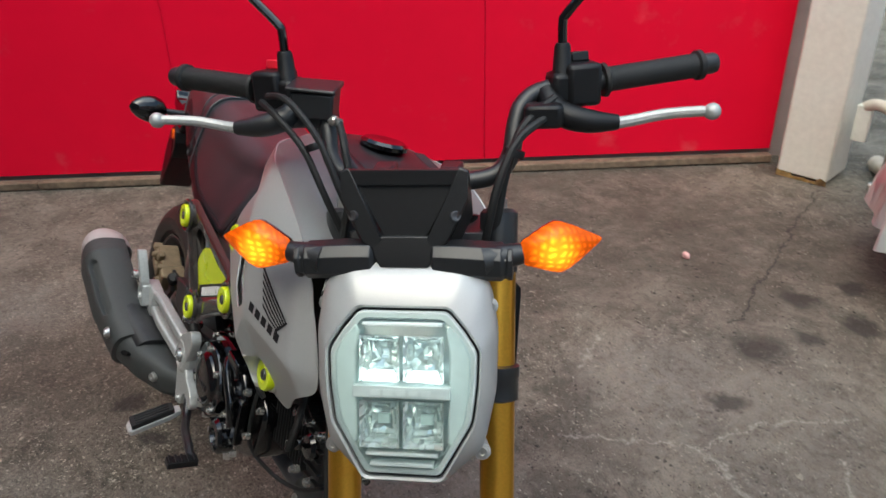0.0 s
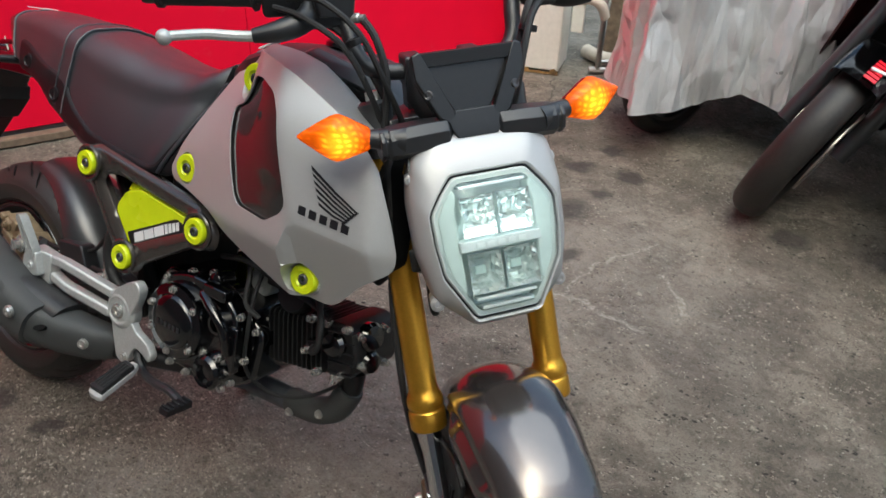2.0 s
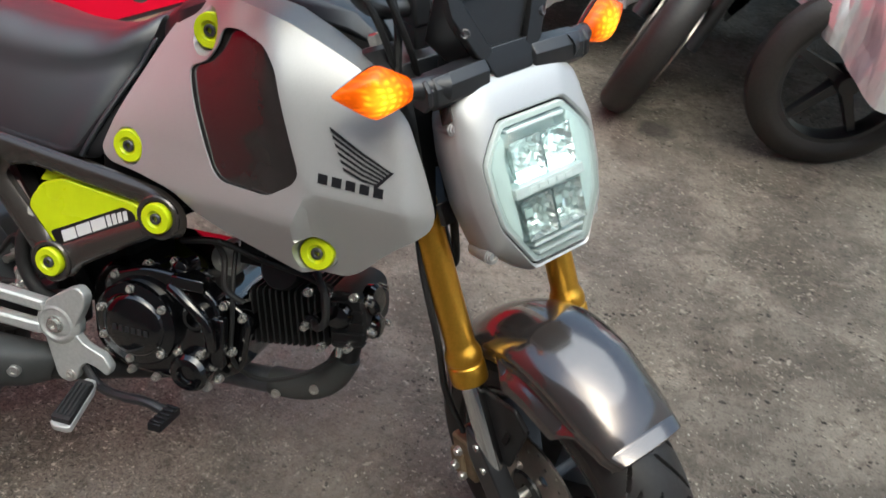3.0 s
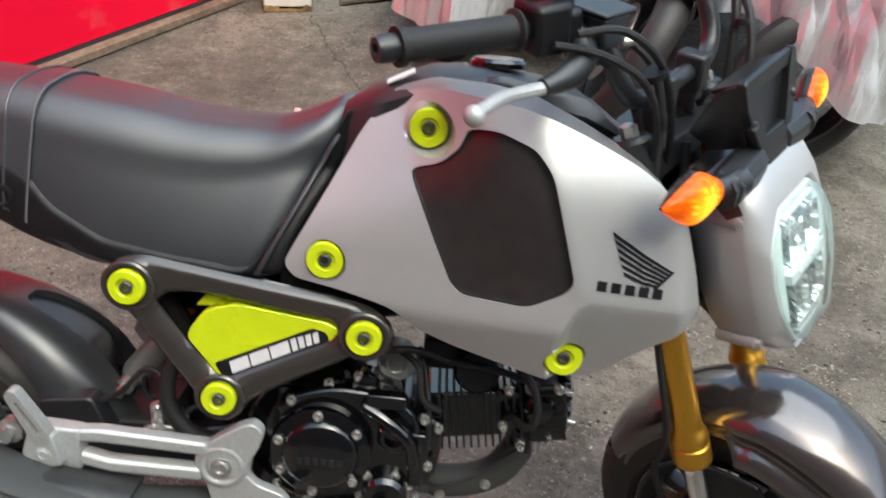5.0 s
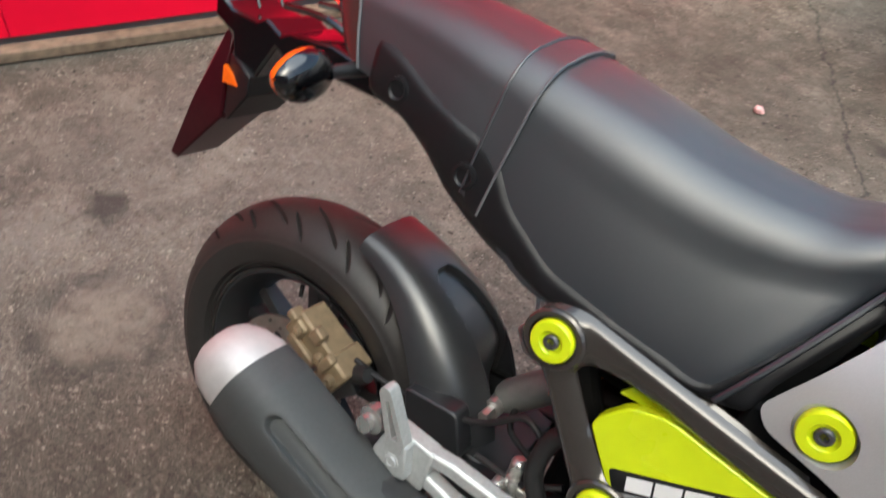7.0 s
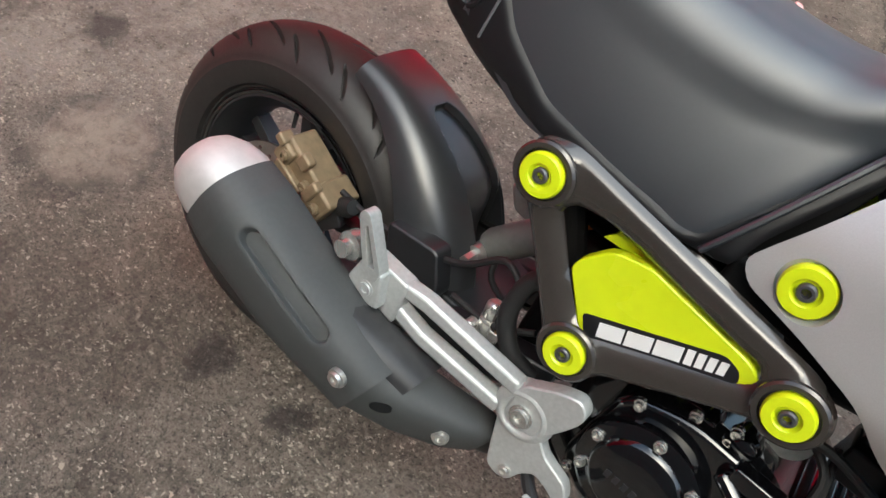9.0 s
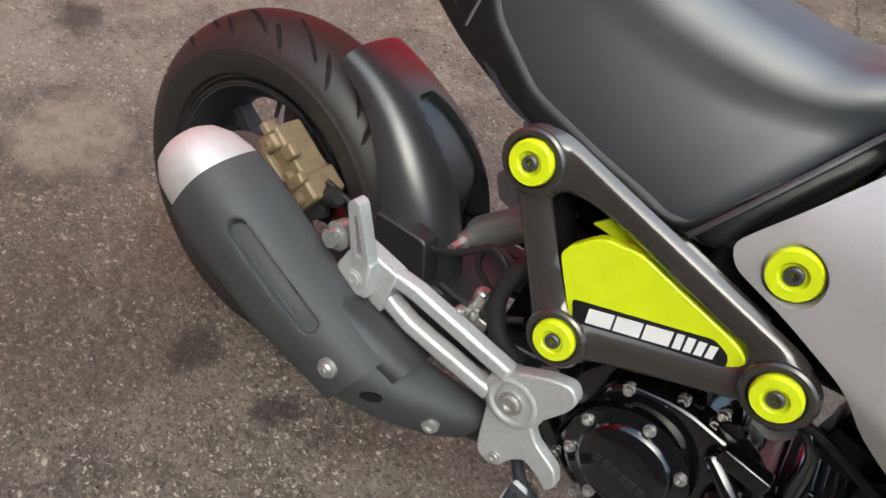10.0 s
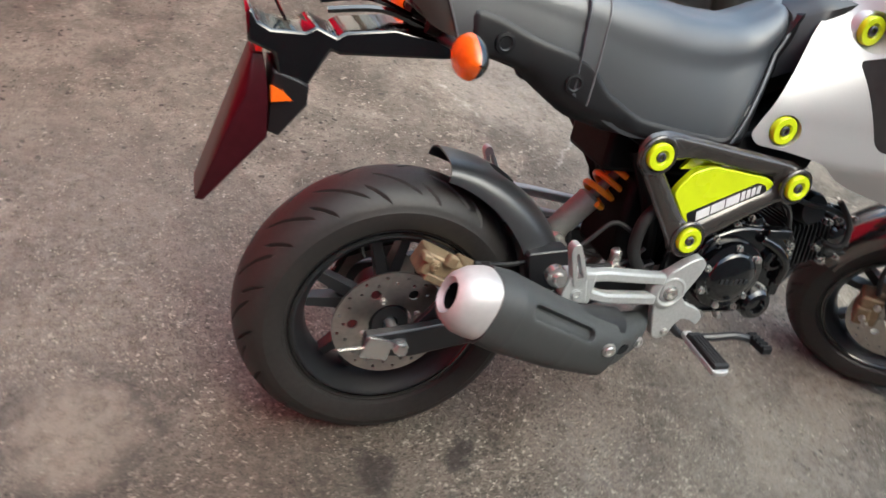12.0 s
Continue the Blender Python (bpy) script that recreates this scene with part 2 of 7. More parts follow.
def floor_material():
    """Worn dark concrete: aggregate specks, pale scuffs, oil spots, hairline cracks, painted soft shade."""
    m = bpy.data.materials.new("worn_concrete_floor")
    m.use_nodes = True
    nt = m.node_tree
    L = nt.links
    b = nt.nodes["Principled BSDF"]
    co = nt.nodes.new("ShaderNodeTexCoord")

    def noise_node(scale, detail=4.0, rough=0.55, dist=0.0):
        n = nt.nodes.new("ShaderNodeTexNoise")
        n.inputs["Scale"].default_value = scale
        n.inputs["Detail"].default_value = detail
        n.inputs["Roughness"].default_value = rough
        n.inputs["Distortion"].default_value = dist
        L.new(co.outputs["Object"], n.inputs["Vector"])
        return n.outputs["Fac"]

    def remap(sock, a, z, lo=0.0, hi=1.0):
        r = nt.nodes.new("ShaderNodeMapRange")
        r.inputs["From Min"].default_value, r.inputs["From Max"].default_value = a, z
        r.inputs["To Min"].default_value, r.inputs["To Max"].default_value = lo, hi
        L.new(sock, r.inputs["Value"])
        return r.outputs["Result"]

    def mix(fac, a, col):
        x = nt.nodes.new("ShaderNodeMix")
        x.data_type = "RGBA"
        L.new(fac, x.inputs["Factor"])
        if isinstance(a, tuple):
            x.inputs["A"].default_value = (*a, 1)
        else:
            L.new(a, x.inputs["A"])
        x.inputs["B"].default_value = (*col, 1)
        return x.outputs["Result"]

    def times(a, c):
        x = nt.nodes.new("ShaderNodeMath")
        x.operation = "MULTIPLY"
        L.new(a, x.inputs[0])
        L.new(c, x.inputs[1])
        return x.outputs[0]

    def flakes(scale, stretch, most, keep=0.5, turn=0.0, ragged=1.0):
        """Sharp ragged chips, one in each kept cell of a warped, stretched pattern, of uneven size."""
        wv = nt.nodes.new("ShaderNodeTexNoise")
        wv.inputs["Scale"].default_value = scale * 1.3
        wv.inputs["Detail"].default_value = 4.0
        L.new(co.outputs["Object"], wv.inputs["Vector"])
        sh = nt.nodes.new("ShaderNodeVectorMath")
        sh.operation = "MULTIPLY_ADD"
        sh.inputs[1].default_value = (ragged / scale,) * 3
        L.new(wv.outputs["Color"], sh.inputs[0])
        L.new(co.outputs["Object"], sh.inputs[2])
        mp = nt.nodes.new("ShaderNodeMapping")
        mp.inputs["Rotation"].default_value = (0, 0, turn)
        mp.inputs["Scale"].default_value = (1.0, 1.0 + stretch, 1.0)
        L.new(sh.outputs["Vector"], mp.inputs["Vector"])
        v = nt.nodes.new("ShaderNodeTexVoronoi")
        v.inputs["Scale"].default_value = scale
        L.new(mp.outputs["Vector"], v.inputs["Vector"])
        sep = nt.nodes.new("ShaderNodeSeparateColor")
        L.new(v.outputs["Color"], sep.inputs["Color"])
        reach = remap(sep.outputs["Red"], 1.0 - keep, 1.0, 0.0, most)
        near = nt.nodes.new("ShaderNodeMath")
        near.operation = "SUBTRACT"
        L.new(reach, near.inputs[0])
        L.new(v.outputs["Distance"], near.inputs[1])
        return remap(near.outputs[0], 0.0, 0.05)

    c = mix(remap(noise_node(1.4, 7, 0.6), 0.36, 0.62), (0.330, 0.297, 0.238), (0.168, 0.148, 0.114))
    c = mix(remap(noise_node(5.5, 9, 0.72), 0.45, 0.60, 0, 0.65), c, (0.106, 0.090, 0.067))
    c = mix(remap(noise_node(2.6, 8, 0.66, 0.5), 0.54, 0.63, 0, 0.45), c, (0.084, 0.072, 0.058))
    c = mix(remap(noise_node(13, 9, 0.8), 0.53, 0.62, 0, 0.45), c, (0.384, 0.343, 0.274))
    c = mix(remap(noise_node(3.1, 10, 0.74, 0.4), 0.51, 0.58, 0, 0.5), c, (0.456, 0.403, 0.322))
    c = mix(remap(noise_node(40, 9, 0.85), 0.51, 0.58, 0, 0.55), c, (0.090, 0.077, 0.059))
    c = mix(remap(noise_node(75, 9, 0.85), 0.53, 0.59, 0, 0.40), c, (0.396, 0.355, 0.286))
    c = mix(remap(noise_node(190, 6, 0.9), 0.53, 0.57, 0, 0.50), c, (0.060, 0.050, 0.038))
    c = mix(times(flakes(55, 0.4, 0.42, 0.5), remap(noise_node(9, 6, 0.75), 0.50, 0.53)), c, (0.041, 0.035, 0.026))
    c = mix(times(flakes(150, 0.5, 0.5, 0.4, 0.7), remap(noise_node(16, 5, 0.8), 0.50, 0.53)), c, (0.034, 0.029, 0.023))
    c = mix(times(flakes(34, 0.8, 0.34, 0.22, 0.4, 1.9), remap(noise_node(5, 7, 0.75), 0.52, 0.55)), c, (0.480, 0.432, 0.342))
    c = mix(times(flakes(52, 1.1, 0.40, 0.5, 0.9, 1.5), remap(noise_node(7, 7, 0.8), 0.53, 0.57, 0, 0.8)), c, (0.504, 0.452, 0.357))
    c = mix(times(flakes(85, 0.7, 0.45, 0.5, 2.1, 1.3), remap(noise_node(9, 6, 0.8), 0.53, 0.57, 0, 0.85)), c, (0.546, 0.499, 0.399))
    c = mix(times(flakes(64, 1.6, 0.36, 0.4, 1.5, 1.3), remap(noise_node(6, 6, 0.8), 0.50, 0.54)), c, (0.588, 0.525, 0.410))
    c = mix(times(flakes(170, 0.4, 0.42, 0.35), remap(noise_node(15, 5, 0.8), 0.52, 0.55)), c, (0.651, 0.609, 0.509))
    c = mix(times(flakes(38, 0.3, 0.13, 0.35), remap(noise_node(3, 5, 0.8), 0.40, 0.46)), c, (0.819, 0.777, 0.683))
    wb = nt.nodes.new("ShaderNodeTexNoise")
    wb.inputs["Scale"].default_value = 9.0
    wb.inputs["Detail"].default_value = 8.0
    wb.inputs["Roughness"].default_value = 0.7
    L.new(co.outputs["Object"], wb.inputs["Vector"])
    shifted = nt.nodes.new("ShaderNodeVectorMath")
    shifted.operation = "MULTIPLY_ADD"
    shifted.inputs[1].default_value = (0.13, 0.13, 0.0)
    L.new(wb.outputs["Color"], shifted.inputs[0])
    L.new(co.outputs["Object"], shifted.inputs[2])
    place = shifted.outputs["Vector"]

    def vec(op, a, b, out="Vector"):
        n = nt.nodes.new("ShaderNodeVectorMath")
        n.operation = op
        for k, v in enumerate((a, b)):
            if v is None:
                continue
            if isinstance(v, tuple):
                n.inputs[k].default_value = v
            else:
                L.new(v, n.inputs[k])
        return n.outputs[out]

    def from_spot(x, y):
        return vec("DISTANCE", place, (x + 0.065, y + 0.065, 0.0), "Value")

    def from_line(x0, y0, x1, y1):
        ax, ay, dx, dy = x0 + 0.065, y0 + 0.065, x1 - x0, y1 - y0
        rel = vec("SUBTRACT", place, (ax, ay, 0.0))
        k = remap(vec("DOT_PRODUCT", rel, (dx, dy, 0.0), "Value"), 0.0, dx * dx + dy * dy)
        sc = nt.nodes.new("ShaderNodeVectorMath")
        sc.operation = "SCALE"
        sc.inputs[0].default_value = (dx, dy, 0.0)
        L.new(k, sc.inputs["Scale"])
        return vec("LENGTH", vec("SUBTRACT", rel, sc.outputs["Vector"]), None, "Value")

    grit = remap(noise_node(48, 8, 0.85), 0.4, 0.62)
    worn = remap(from_spot(-0.05, -0.25), 1.0, 0.55)
    c = mix(times(worn, remap(noise_node(9, 10, 0.85), 0.49, 0.57, 0, 0.40)), c, (0.36, 0.32, 0.25))
    c = mix(times(worn, remap(noise_node(85, 9, 0.85), 0.515, 0.56, 0, 0.7)), c, (0.42, 0.375, 0.295))
    c = mix(times(worn, remap(noise_node(150, 7, 0.9), 0.52, 0.55, 0, 0.8)), c, (0.048, 0.040, 0.030))
    c = mix(times(worn, times(flakes(72, 1.0, 0.40, 0.6, 0.3, 1.8), remap(noise_node(9, 8, 0.85), 0.475, 0.51))), c, (0.66, 0.595, 0.465))
    c = mix(times(worn, times(flakes(115, 0.8, 0.42, 0.6, 1.2, 1.6), remap(noise_node(13, 8, 0.85), 0.48, 0.51))), c, (0.70, 0.64, 0.51))
    # pale scuffs and one dark-rimmed blotch; the broadest pale ones lighten the floor locally
    for x, y, r, pale in ((-0.47, 0.0, 0.17, False), (-0.75, 0.03, 0.13, True), (0.95, 1.15, 0.60, True), (0.65, 0.35, 0.30, True), (0.60, 1.05, 0.25, True), (0.45, -0.12, 0.16, True), (0.95, -0.10, 0.45, True), (-0.60, 0.38, 0.55, True), (0.33, -0.5, 0.3, True), (-0.6, -0.35, 0.25, True)):
        if pale:
            c = mix(times(remap(from_spot(x, y), r, r * 0.35, 0, 0.62), grit), c, (0.36, 0.335, 0.3))
        else:
            c = mix(times(remap(from_spot(x, y), r, r * 0.7, 0, 0.7), remap(noise_node(11, 6, 0.7), 0.38, 0.55)), c, (0.06, 0.053, 0.045))
            c = mix(times(remap(from_spot(x, y), r * 0.7, r * 0.4, 0, 0.85), remap(noise_node(30, 8, 0.8), 0.3, 0.55)), c, (0.40, 0.345, 0.27))
    # painted shade beside the rear wheel, then two broad darker areas near the wall
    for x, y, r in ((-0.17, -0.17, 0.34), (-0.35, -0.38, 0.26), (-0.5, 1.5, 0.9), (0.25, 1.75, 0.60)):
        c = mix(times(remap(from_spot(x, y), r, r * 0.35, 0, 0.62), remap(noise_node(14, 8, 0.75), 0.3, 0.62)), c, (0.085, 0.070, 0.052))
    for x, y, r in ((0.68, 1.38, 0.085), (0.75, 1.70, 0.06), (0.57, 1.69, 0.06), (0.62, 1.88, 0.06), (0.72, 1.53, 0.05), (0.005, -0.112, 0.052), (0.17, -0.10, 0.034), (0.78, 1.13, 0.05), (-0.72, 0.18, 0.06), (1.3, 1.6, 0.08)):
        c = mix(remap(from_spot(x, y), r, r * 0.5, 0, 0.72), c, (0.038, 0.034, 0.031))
    for x0, y0, x1, y1, w in ((0.85, 0.96, 1.10, 0.93, 0.006), (0.85, 0.96, 0.88, 1.14, 0.004), (0.85, 0.96, 0.66, 0.72, 0.004), (0.88, 1.14, 0.98, 1.33, 0.004), (0.40, 1.05, 0.48, 0.93, 0.007), (1.06, 1.2, 1.16, 1.06, 0.005)):
        c = mix(times(remap(from_line(x0, y0, x1, y1), w * 1.5, w * 0.4, 0, 0.9), grit), c, (0.6, 0.56, 0.49))
    c = mix(remap(from_line(0.1, 2.42, 0.56, 1.42), 0.006, 0.002, 0, 0.7), c, (0.03, 0.027, 0.024))
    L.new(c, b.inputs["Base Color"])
    L.new(remap(noise_node(6, 5), 0.3, 0.7, 0.62, 0.92), b.inputs["Roughness"])
    bp = nt.nodes.new("ShaderNodeBump")
    bp.inputs["Strength"].default_value = 1.0
    bp.inputs["Distance"].default_value = 0.010
    rise = nt.nodes.new("ShaderNodeMath")
    rise.operation = "ADD"
    L.new(noise_node(110, 10, 0.9), rise.inputs[0])
    L.new(remap(noise_node(22, 6, 0.7), 0.3, 0.7, 0.0, 1.2), rise.inputs[1])
    L.new(rise.outputs[0], bp.inputs["Height"])
    L.new(bp.outputs["Normal"], b.inputs["Normal"])
    return m


def tarp_material():
    """Crumpled aluminised sheet: sharp creases between flat facets."""
    m = material("silver_tarpaulin", (0.78, 0.79, 0.80), rough=0.31, metal=0.50, vary=0.05, scale=14, second=(0.60, 0.61, 0.63), second_scale=5)
    nt = m.node_tree
    b = nt.nodes["Principled BSDF"]
    co = nt.nodes.new("ShaderNodeTexCoord")
    wob = nt.nodes.new("ShaderNodeTexNoise")
    wob.inputs["Scale"].default_value = 5.0
    mad = nt.nodes.new("ShaderNodeVectorMath")
    mad.operation = "MULTIPLY_ADD"
    mad.inputs[1].default_value = (0.07, 0.07, 0.07)
    nt.links.new(co.outputs["Object"], wob.inputs["Vector"])
    nt.links.new(wob.outputs["Color"], mad.inputs[0])
    nt.links.new(co.outputs["Object"], mad.inputs[2])
    tall = nt.nodes.new("ShaderNodeMapping")
    tall.inputs["Scale"].default_value = (1.0, 1.0, 0.34)
    nt.links.new(mad.outputs["Vector"], tall.inputs["Vector"])
    total = None
    for scale, amount in ((3.4, 1.0), (8.5, 0.42), (21.0, 0.10)):
        v = nt.nodes.new("ShaderNodeTexVoronoi")
        v.inputs["Scale"].default_value = scale
        v.feature = "DISTANCE_TO_EDGE"
        nt.links.new(tall.outputs["Vector"], v.inputs["Vector"])
        k = nt.nodes.new("ShaderNodeMath")
        k.operation = "MULTIPLY_ADD"
        k.inputs[1].default_value = amount
        k.inputs[2].default_value = 0.0
        nt.links.new(v.outputs["Distance"], k.inputs[0])
        if total is not None:
            nt.links.new(total, k.inputs[2])
        total = k.outputs[0]
    bp = nt.nodes.new("ShaderNodeBump")
    bp.inputs["Strength"].default_value = 1.0
    bp.inputs["Distance"].default_value = 0.10
    nt.links.new(total, bp.inputs["Height"])
    nt.links.new(bp.outputs["Normal"], b.inputs["Normal"])
    return m


tarp = tarp_material()
red_paint = red_wall_material()
concrete = floor_material()

# ---- mesh helpers ----


def part(name, bm, mat, parent=None, label="", bevel=0.0, segments=2, angle=35, local=None, recalc=True, smooth=True):
    """Links a bmesh as one mesh object, under a thing or a part."""
    if recalc:
        bmesh.ops.recalc_face_normals(bm, faces=bm.faces[:])
    me = bpy.data.meshes.new(name)
    bm.to_mesh(me)
    bm.free()
    me.materials.append(mat)
    if smooth:
        me.shade_smooth()
        me.set_sharp_from_angle(angle=radians(angle))
    ob = new(name, me)
    if bevel:
        md = ob.modifiers.new("bevel", "BEVEL")
        md.width, md.segments, md.limit_method, md.angle_limit = bevel, segments, "ANGLE", radians(30)
        md.harden_normals = False
    if parent:
        ob.parent = parent
    if local is not None:
        ob.matrix_local = local
    if label:
        tagged(ob, label)
    return ob


def spline(pts, n=6, closed=False):
    """Catmull-Rom points through pts."""
    P = [Vector(p) for p in pts]
    k = len(P)
    out = []
    for i in range(k if closed else k - 1):
        if closed:
            a, b, c, d = P[i - 1], P[i], P[(i + 1) % k], P[(i + 2) % k]
        else:
            a, b, c, d = P[max(i - 1, 0)], P[i], P[i + 1], P[min(i + 2, k - 1)]
        for j in range(n):
            t = j / n
            out.append(0.5 * (2 * b + (c - a) * t + (2 * a - 5 * b + 4 * c - d) * t * t + (3 * b - a - 3 * c + d) * t ** 3))
    if not closed:
        out.append(P[-1])
    return out


def rounded(pts, r, n=4):
    """A polygon with its corners rounded to about the radius r."""
    P = [Vector(p) for p in pts]
    out = []
    for i, b in enumerate(P):
        a, c = P[i - 1], P[(i + 1) % len(P)]
        u, v = a - b, c - b
        k = min(r, u.length * 0.45, v.length * 0.45)
        s, e = b + u.normalized() * k, b + v.normalized() * k
        for j in range(n + 1):
            t = j / n
            out.append(s * (1 - t) ** 2 + b * 2 * t * (1 - t) + e * t * t)
    return out


def tube(bm, pts, r, n=10, cap=True, closed=False):
    """Sweeps a circle of radius r (or a list of radii) along pts."""
    P = [Vector(p) for p in pts]
    k = len(P)
    radii = r if isinstance(r, (list, tuple)) else [r] * k
    rings = []
    up = Vector((0.13, 0.21, 0.97))
    for i, p in enumerate(P):
        if closed:
            d = P[(i + 1) % k] - P[i - 1]
        else:
            d = P[min(i + 1, k - 1)] - P[max(i - 1, 0)]
        d.normalize()
        side = d.cross(up)
        if side.length < 1e-4:
            side = d.cross(Vector((1, 0, 0)))
        side.normalize()
        up = side.cross(d).normalized()
        rings.append([bm.verts.new(p + radii[i] * (math.cos(a) * side + math.sin(a) * up)) for a in [2 * math.pi * j / n for j in range(n)]])
    for i in range(k if closed else k - 1):
        A, B = rings[i], rings[(i + 1) % k]
        for j in range(n):
            bm.faces.new((A[j], A[(j + 1) % n], B[(j + 1) % n], B[j]))
    if cap and not closed:
        bm.faces.new(rings[0])
        bm.faces.new(rings[-1])
    return bm


def basis(axis):
    a = Vector(axis).normalized()
    s = a.cross(Vector((0, 0, 1)))
    if s.length < 1e-3:
        s = a.cross(Vector((1, 0, 0)))
    s.normalize()
    return a, s, a.cross(s)


def lathe(bm, profile, center, axis, n=32, closed=False, cap=True):
    """Turns (radius, height) pairs round an axis through center."""
    a, s, u = basis(axis)
    c = Vector(center)
    rings = []
    for r, h in profile:
        if r < 1e-6:
            rings.append([bm.verts.new(c + a * h)])
        else:
            rings.append([bm.verts.new(c + a * h + r * (math.cos(t) * s + math.sin(t) * u)) for t in [2 * math.pi * j / n for j in range(n)]])
    pairs = list(zip(rings, rings[1:] + (rings[:1] if closed else [])))[: len(rings) if closed else len(rings) - 1]
    for A, B in pairs:
        for j in range(n):
            q = (j + 1) % n
            if len(A) == 1 and len(B) == 1:
                continue
            if len(A) == 1:
                bm.faces.new((A[0], B[q], B[j]))
            elif len(B) == 1:
                bm.faces.new((A[j], A[q], B[0]))
            else:
                bm.faces.new((A[j], A[q], B[q], B[j]))
    if cap and not closed:
        for R in (rings[0], rings[-1]):
            if len(R) > 2:
                bm.faces.new(R)
    return bm


def box(bm, c, s, rot=None):
    m = Matrix.Translation(c) @ (rot.to_4x4() if rot is not None else Matrix.Identity(4)) @ Matrix.Diagonal((*s, 1))
    bmesh.ops.create_cube(bm, size=1.0, matrix=m)
    return bm


def hull(bm, pts):
    vs = [bm.verts.new(p) for p in pts]
    res = bmesh.ops.convex_hull(bm, input=vs)
    dead = [g for g in res["geom_interior"] if isinstance(g, bmesh.types.BMVert)]
    bmesh.ops.delete(bm, geom=dead, context="VERTS")
    return bm


def loft(bm, loops, cap=True, closed=True):
    rows = [[bm.verts.new(p) for p in loop] for loop in loops]
    n = len(rows[0])
    for A, B in zip(rows, rows[1:]):
        for j in range(n if closed else n - 1):
            q = (j + 1) % n
            bm.faces.new((A[j], A[q], B[q], B[j]))
    if cap and closed:
        if cap != "end":
            bm.faces.new(rows[0])
        bm.faces.new(rows[-1])
    return bm


def prism(bm, poly, y0, y1, plane="xz"):
    """A polygon in x, z pulled from y0 to y1."""
    A = [bm.verts.new((p[0], y0, p[1])) for p in poly]
    B = [bm.verts.new((p[0], y1, p[1])) for p in poly]
    n = len(poly)
    bm.faces.new(A)
    bm.faces.new(B)
    for i in range(n):
        bm.faces.new((A[i], A[(i + 1) % n], B[(i + 1) % n], B[i]))
    return bm


def circle2(cx, cz, r, n=20):
    return [(cx + r * math.cos(2 * math.pi * i / n), cz + r * math.sin(2 * math.pi * i / n)) for i in range(n)]


def within(poly, x, z):
    hit = False
    for (ax, az), (bx, bz) in zip(poly, poly[1:] + poly[:1]):
        if (az > z) != (bz > z) and x < (bx - ax) * (z - az) / (bz - az) + ax:
            hit = not hit
    return hit


def edge_gap(poly, x, z):
    best = 9.0
    for (ax, az), (bx, bz) in zip(poly, poly[1:] + poly[:1]):
        dx, dz = bx - ax, bz - az
        t = max(0.0, min(1.0, ((x - ax) * dx + (z - az) * dz) / (dx * dx + dz * dz + 1e-12)))
        best = min(best, math.hypot(x - ax - t * dx, z - az - t * dz))
    return best


def panel(bm, outline, holes=(), depth=None, thick=0.003, step=0.0, lines=()):
    """A shell in x, z cut from a polygon with holes, bent by depth(x, z) -> y, thick inwards (+y)."""
    loops = [[(float(p[0]), float(p[1])) for p in loop] for loop in (outline, *holes)]
    pts, edges = [], []
    for loop in loops:
        k = len(pts)
        pts += loop
        edges += [(k + i, k + (i + 1) % len(loop)) for i in range(len(loop))]

    def free(x, z, gap):
        return within(loops[0], x, z) and not any(within(h, x, z) for h in loops[1:]) and all(edge_gap(l, x, z) > gap for l in loops)

    if step:
        taken = []
        for p, q in lines:
            n = max(2, int(math.hypot(q[0] - p[0], q[1] - p[1]) / (step * 0.6)))
            last = None
            for i in range(n + 1):
                x, z = p[0] + (q[0] - p[0]) * i / n, p[1] + (q[1] - p[1]) * i / n
                if free(x, z, step * 0.1):
                    pts.append((x, z))
                    taken.append((x, z))
                    if last is not None:
                        edges.append((last, len(pts) - 1))
                    last = len(pts) - 1
                else:
                    last = None
        x0, x1 = min(p[0] for p in loops[0]), max(p[0] for p in loops[0])
        z0, z1 = min(p[1] for p in loops[0]), max(p[1] for p in loops[0])
        for i in range(1, int((x1 - x0) / step) + 1):
            for j in range(1, int((z1 - z0) / step) + 1):
                x, z = x0 + i * step, z0 + j * step
                if free(x, z, step * 0.4) and all(math.hypot(x - a, z - b) > step * 0.5 for a, b in taken):
                    pts.append((x, z))
    vs, _, fs, *_ = delaunay_2d_cdt([Vector(p) for p in pts], edges, [], 0, 1e-7)
    V = [bm.verts.new((v.x, 0, v.y)) for v in vs]
    for f in fs:
        cx, cz = sum(vs[i].x for i in f) / 3, sum(vs[i].y for i in f) / 3
        if within(loops[0], cx, cz) and not any(within(h, cx, cz) for h in loops[1:]):
            bm.faces.new([V[i] for i in f])
    bmesh.ops.delete(bm, geom=[v for v in bm.verts if not v.link_faces], context="VERTS")
    if depth:
        for v in bm.verts:
            v.co.y = depth(v.co.x, v.co.z)
    bmesh.ops.recalc_face_normals(bm, faces=bm.faces[:])
    if thick:
        flat = bm.faces[:]
        bmesh.ops.solidify(bm, geom=flat, thickness=thick if flat[0].normal.y < 0 else -thick)
    return bm


def bolt(parent, at, axis, r=0.006, h=0.004, mat=None, name="bolt"):
    bm = bmesh.new()
    lathe(bm, [(r * 1.25, -0.003), (r * 1.25, h * 0.35), (r, h * 0.4), (r * 0.92, h), (r * 0.5, h), (r * 0.45, h * 0.55), (0, h * 0.55)], at, axis, n=14)
    return part(name, bm, mat or zinc, parent)


def empty(name, m=None):
    ob = new(name)
    ob.empty_display_size = 0.1
    if m is not None:
        ob.matrix_world = m
    return ob


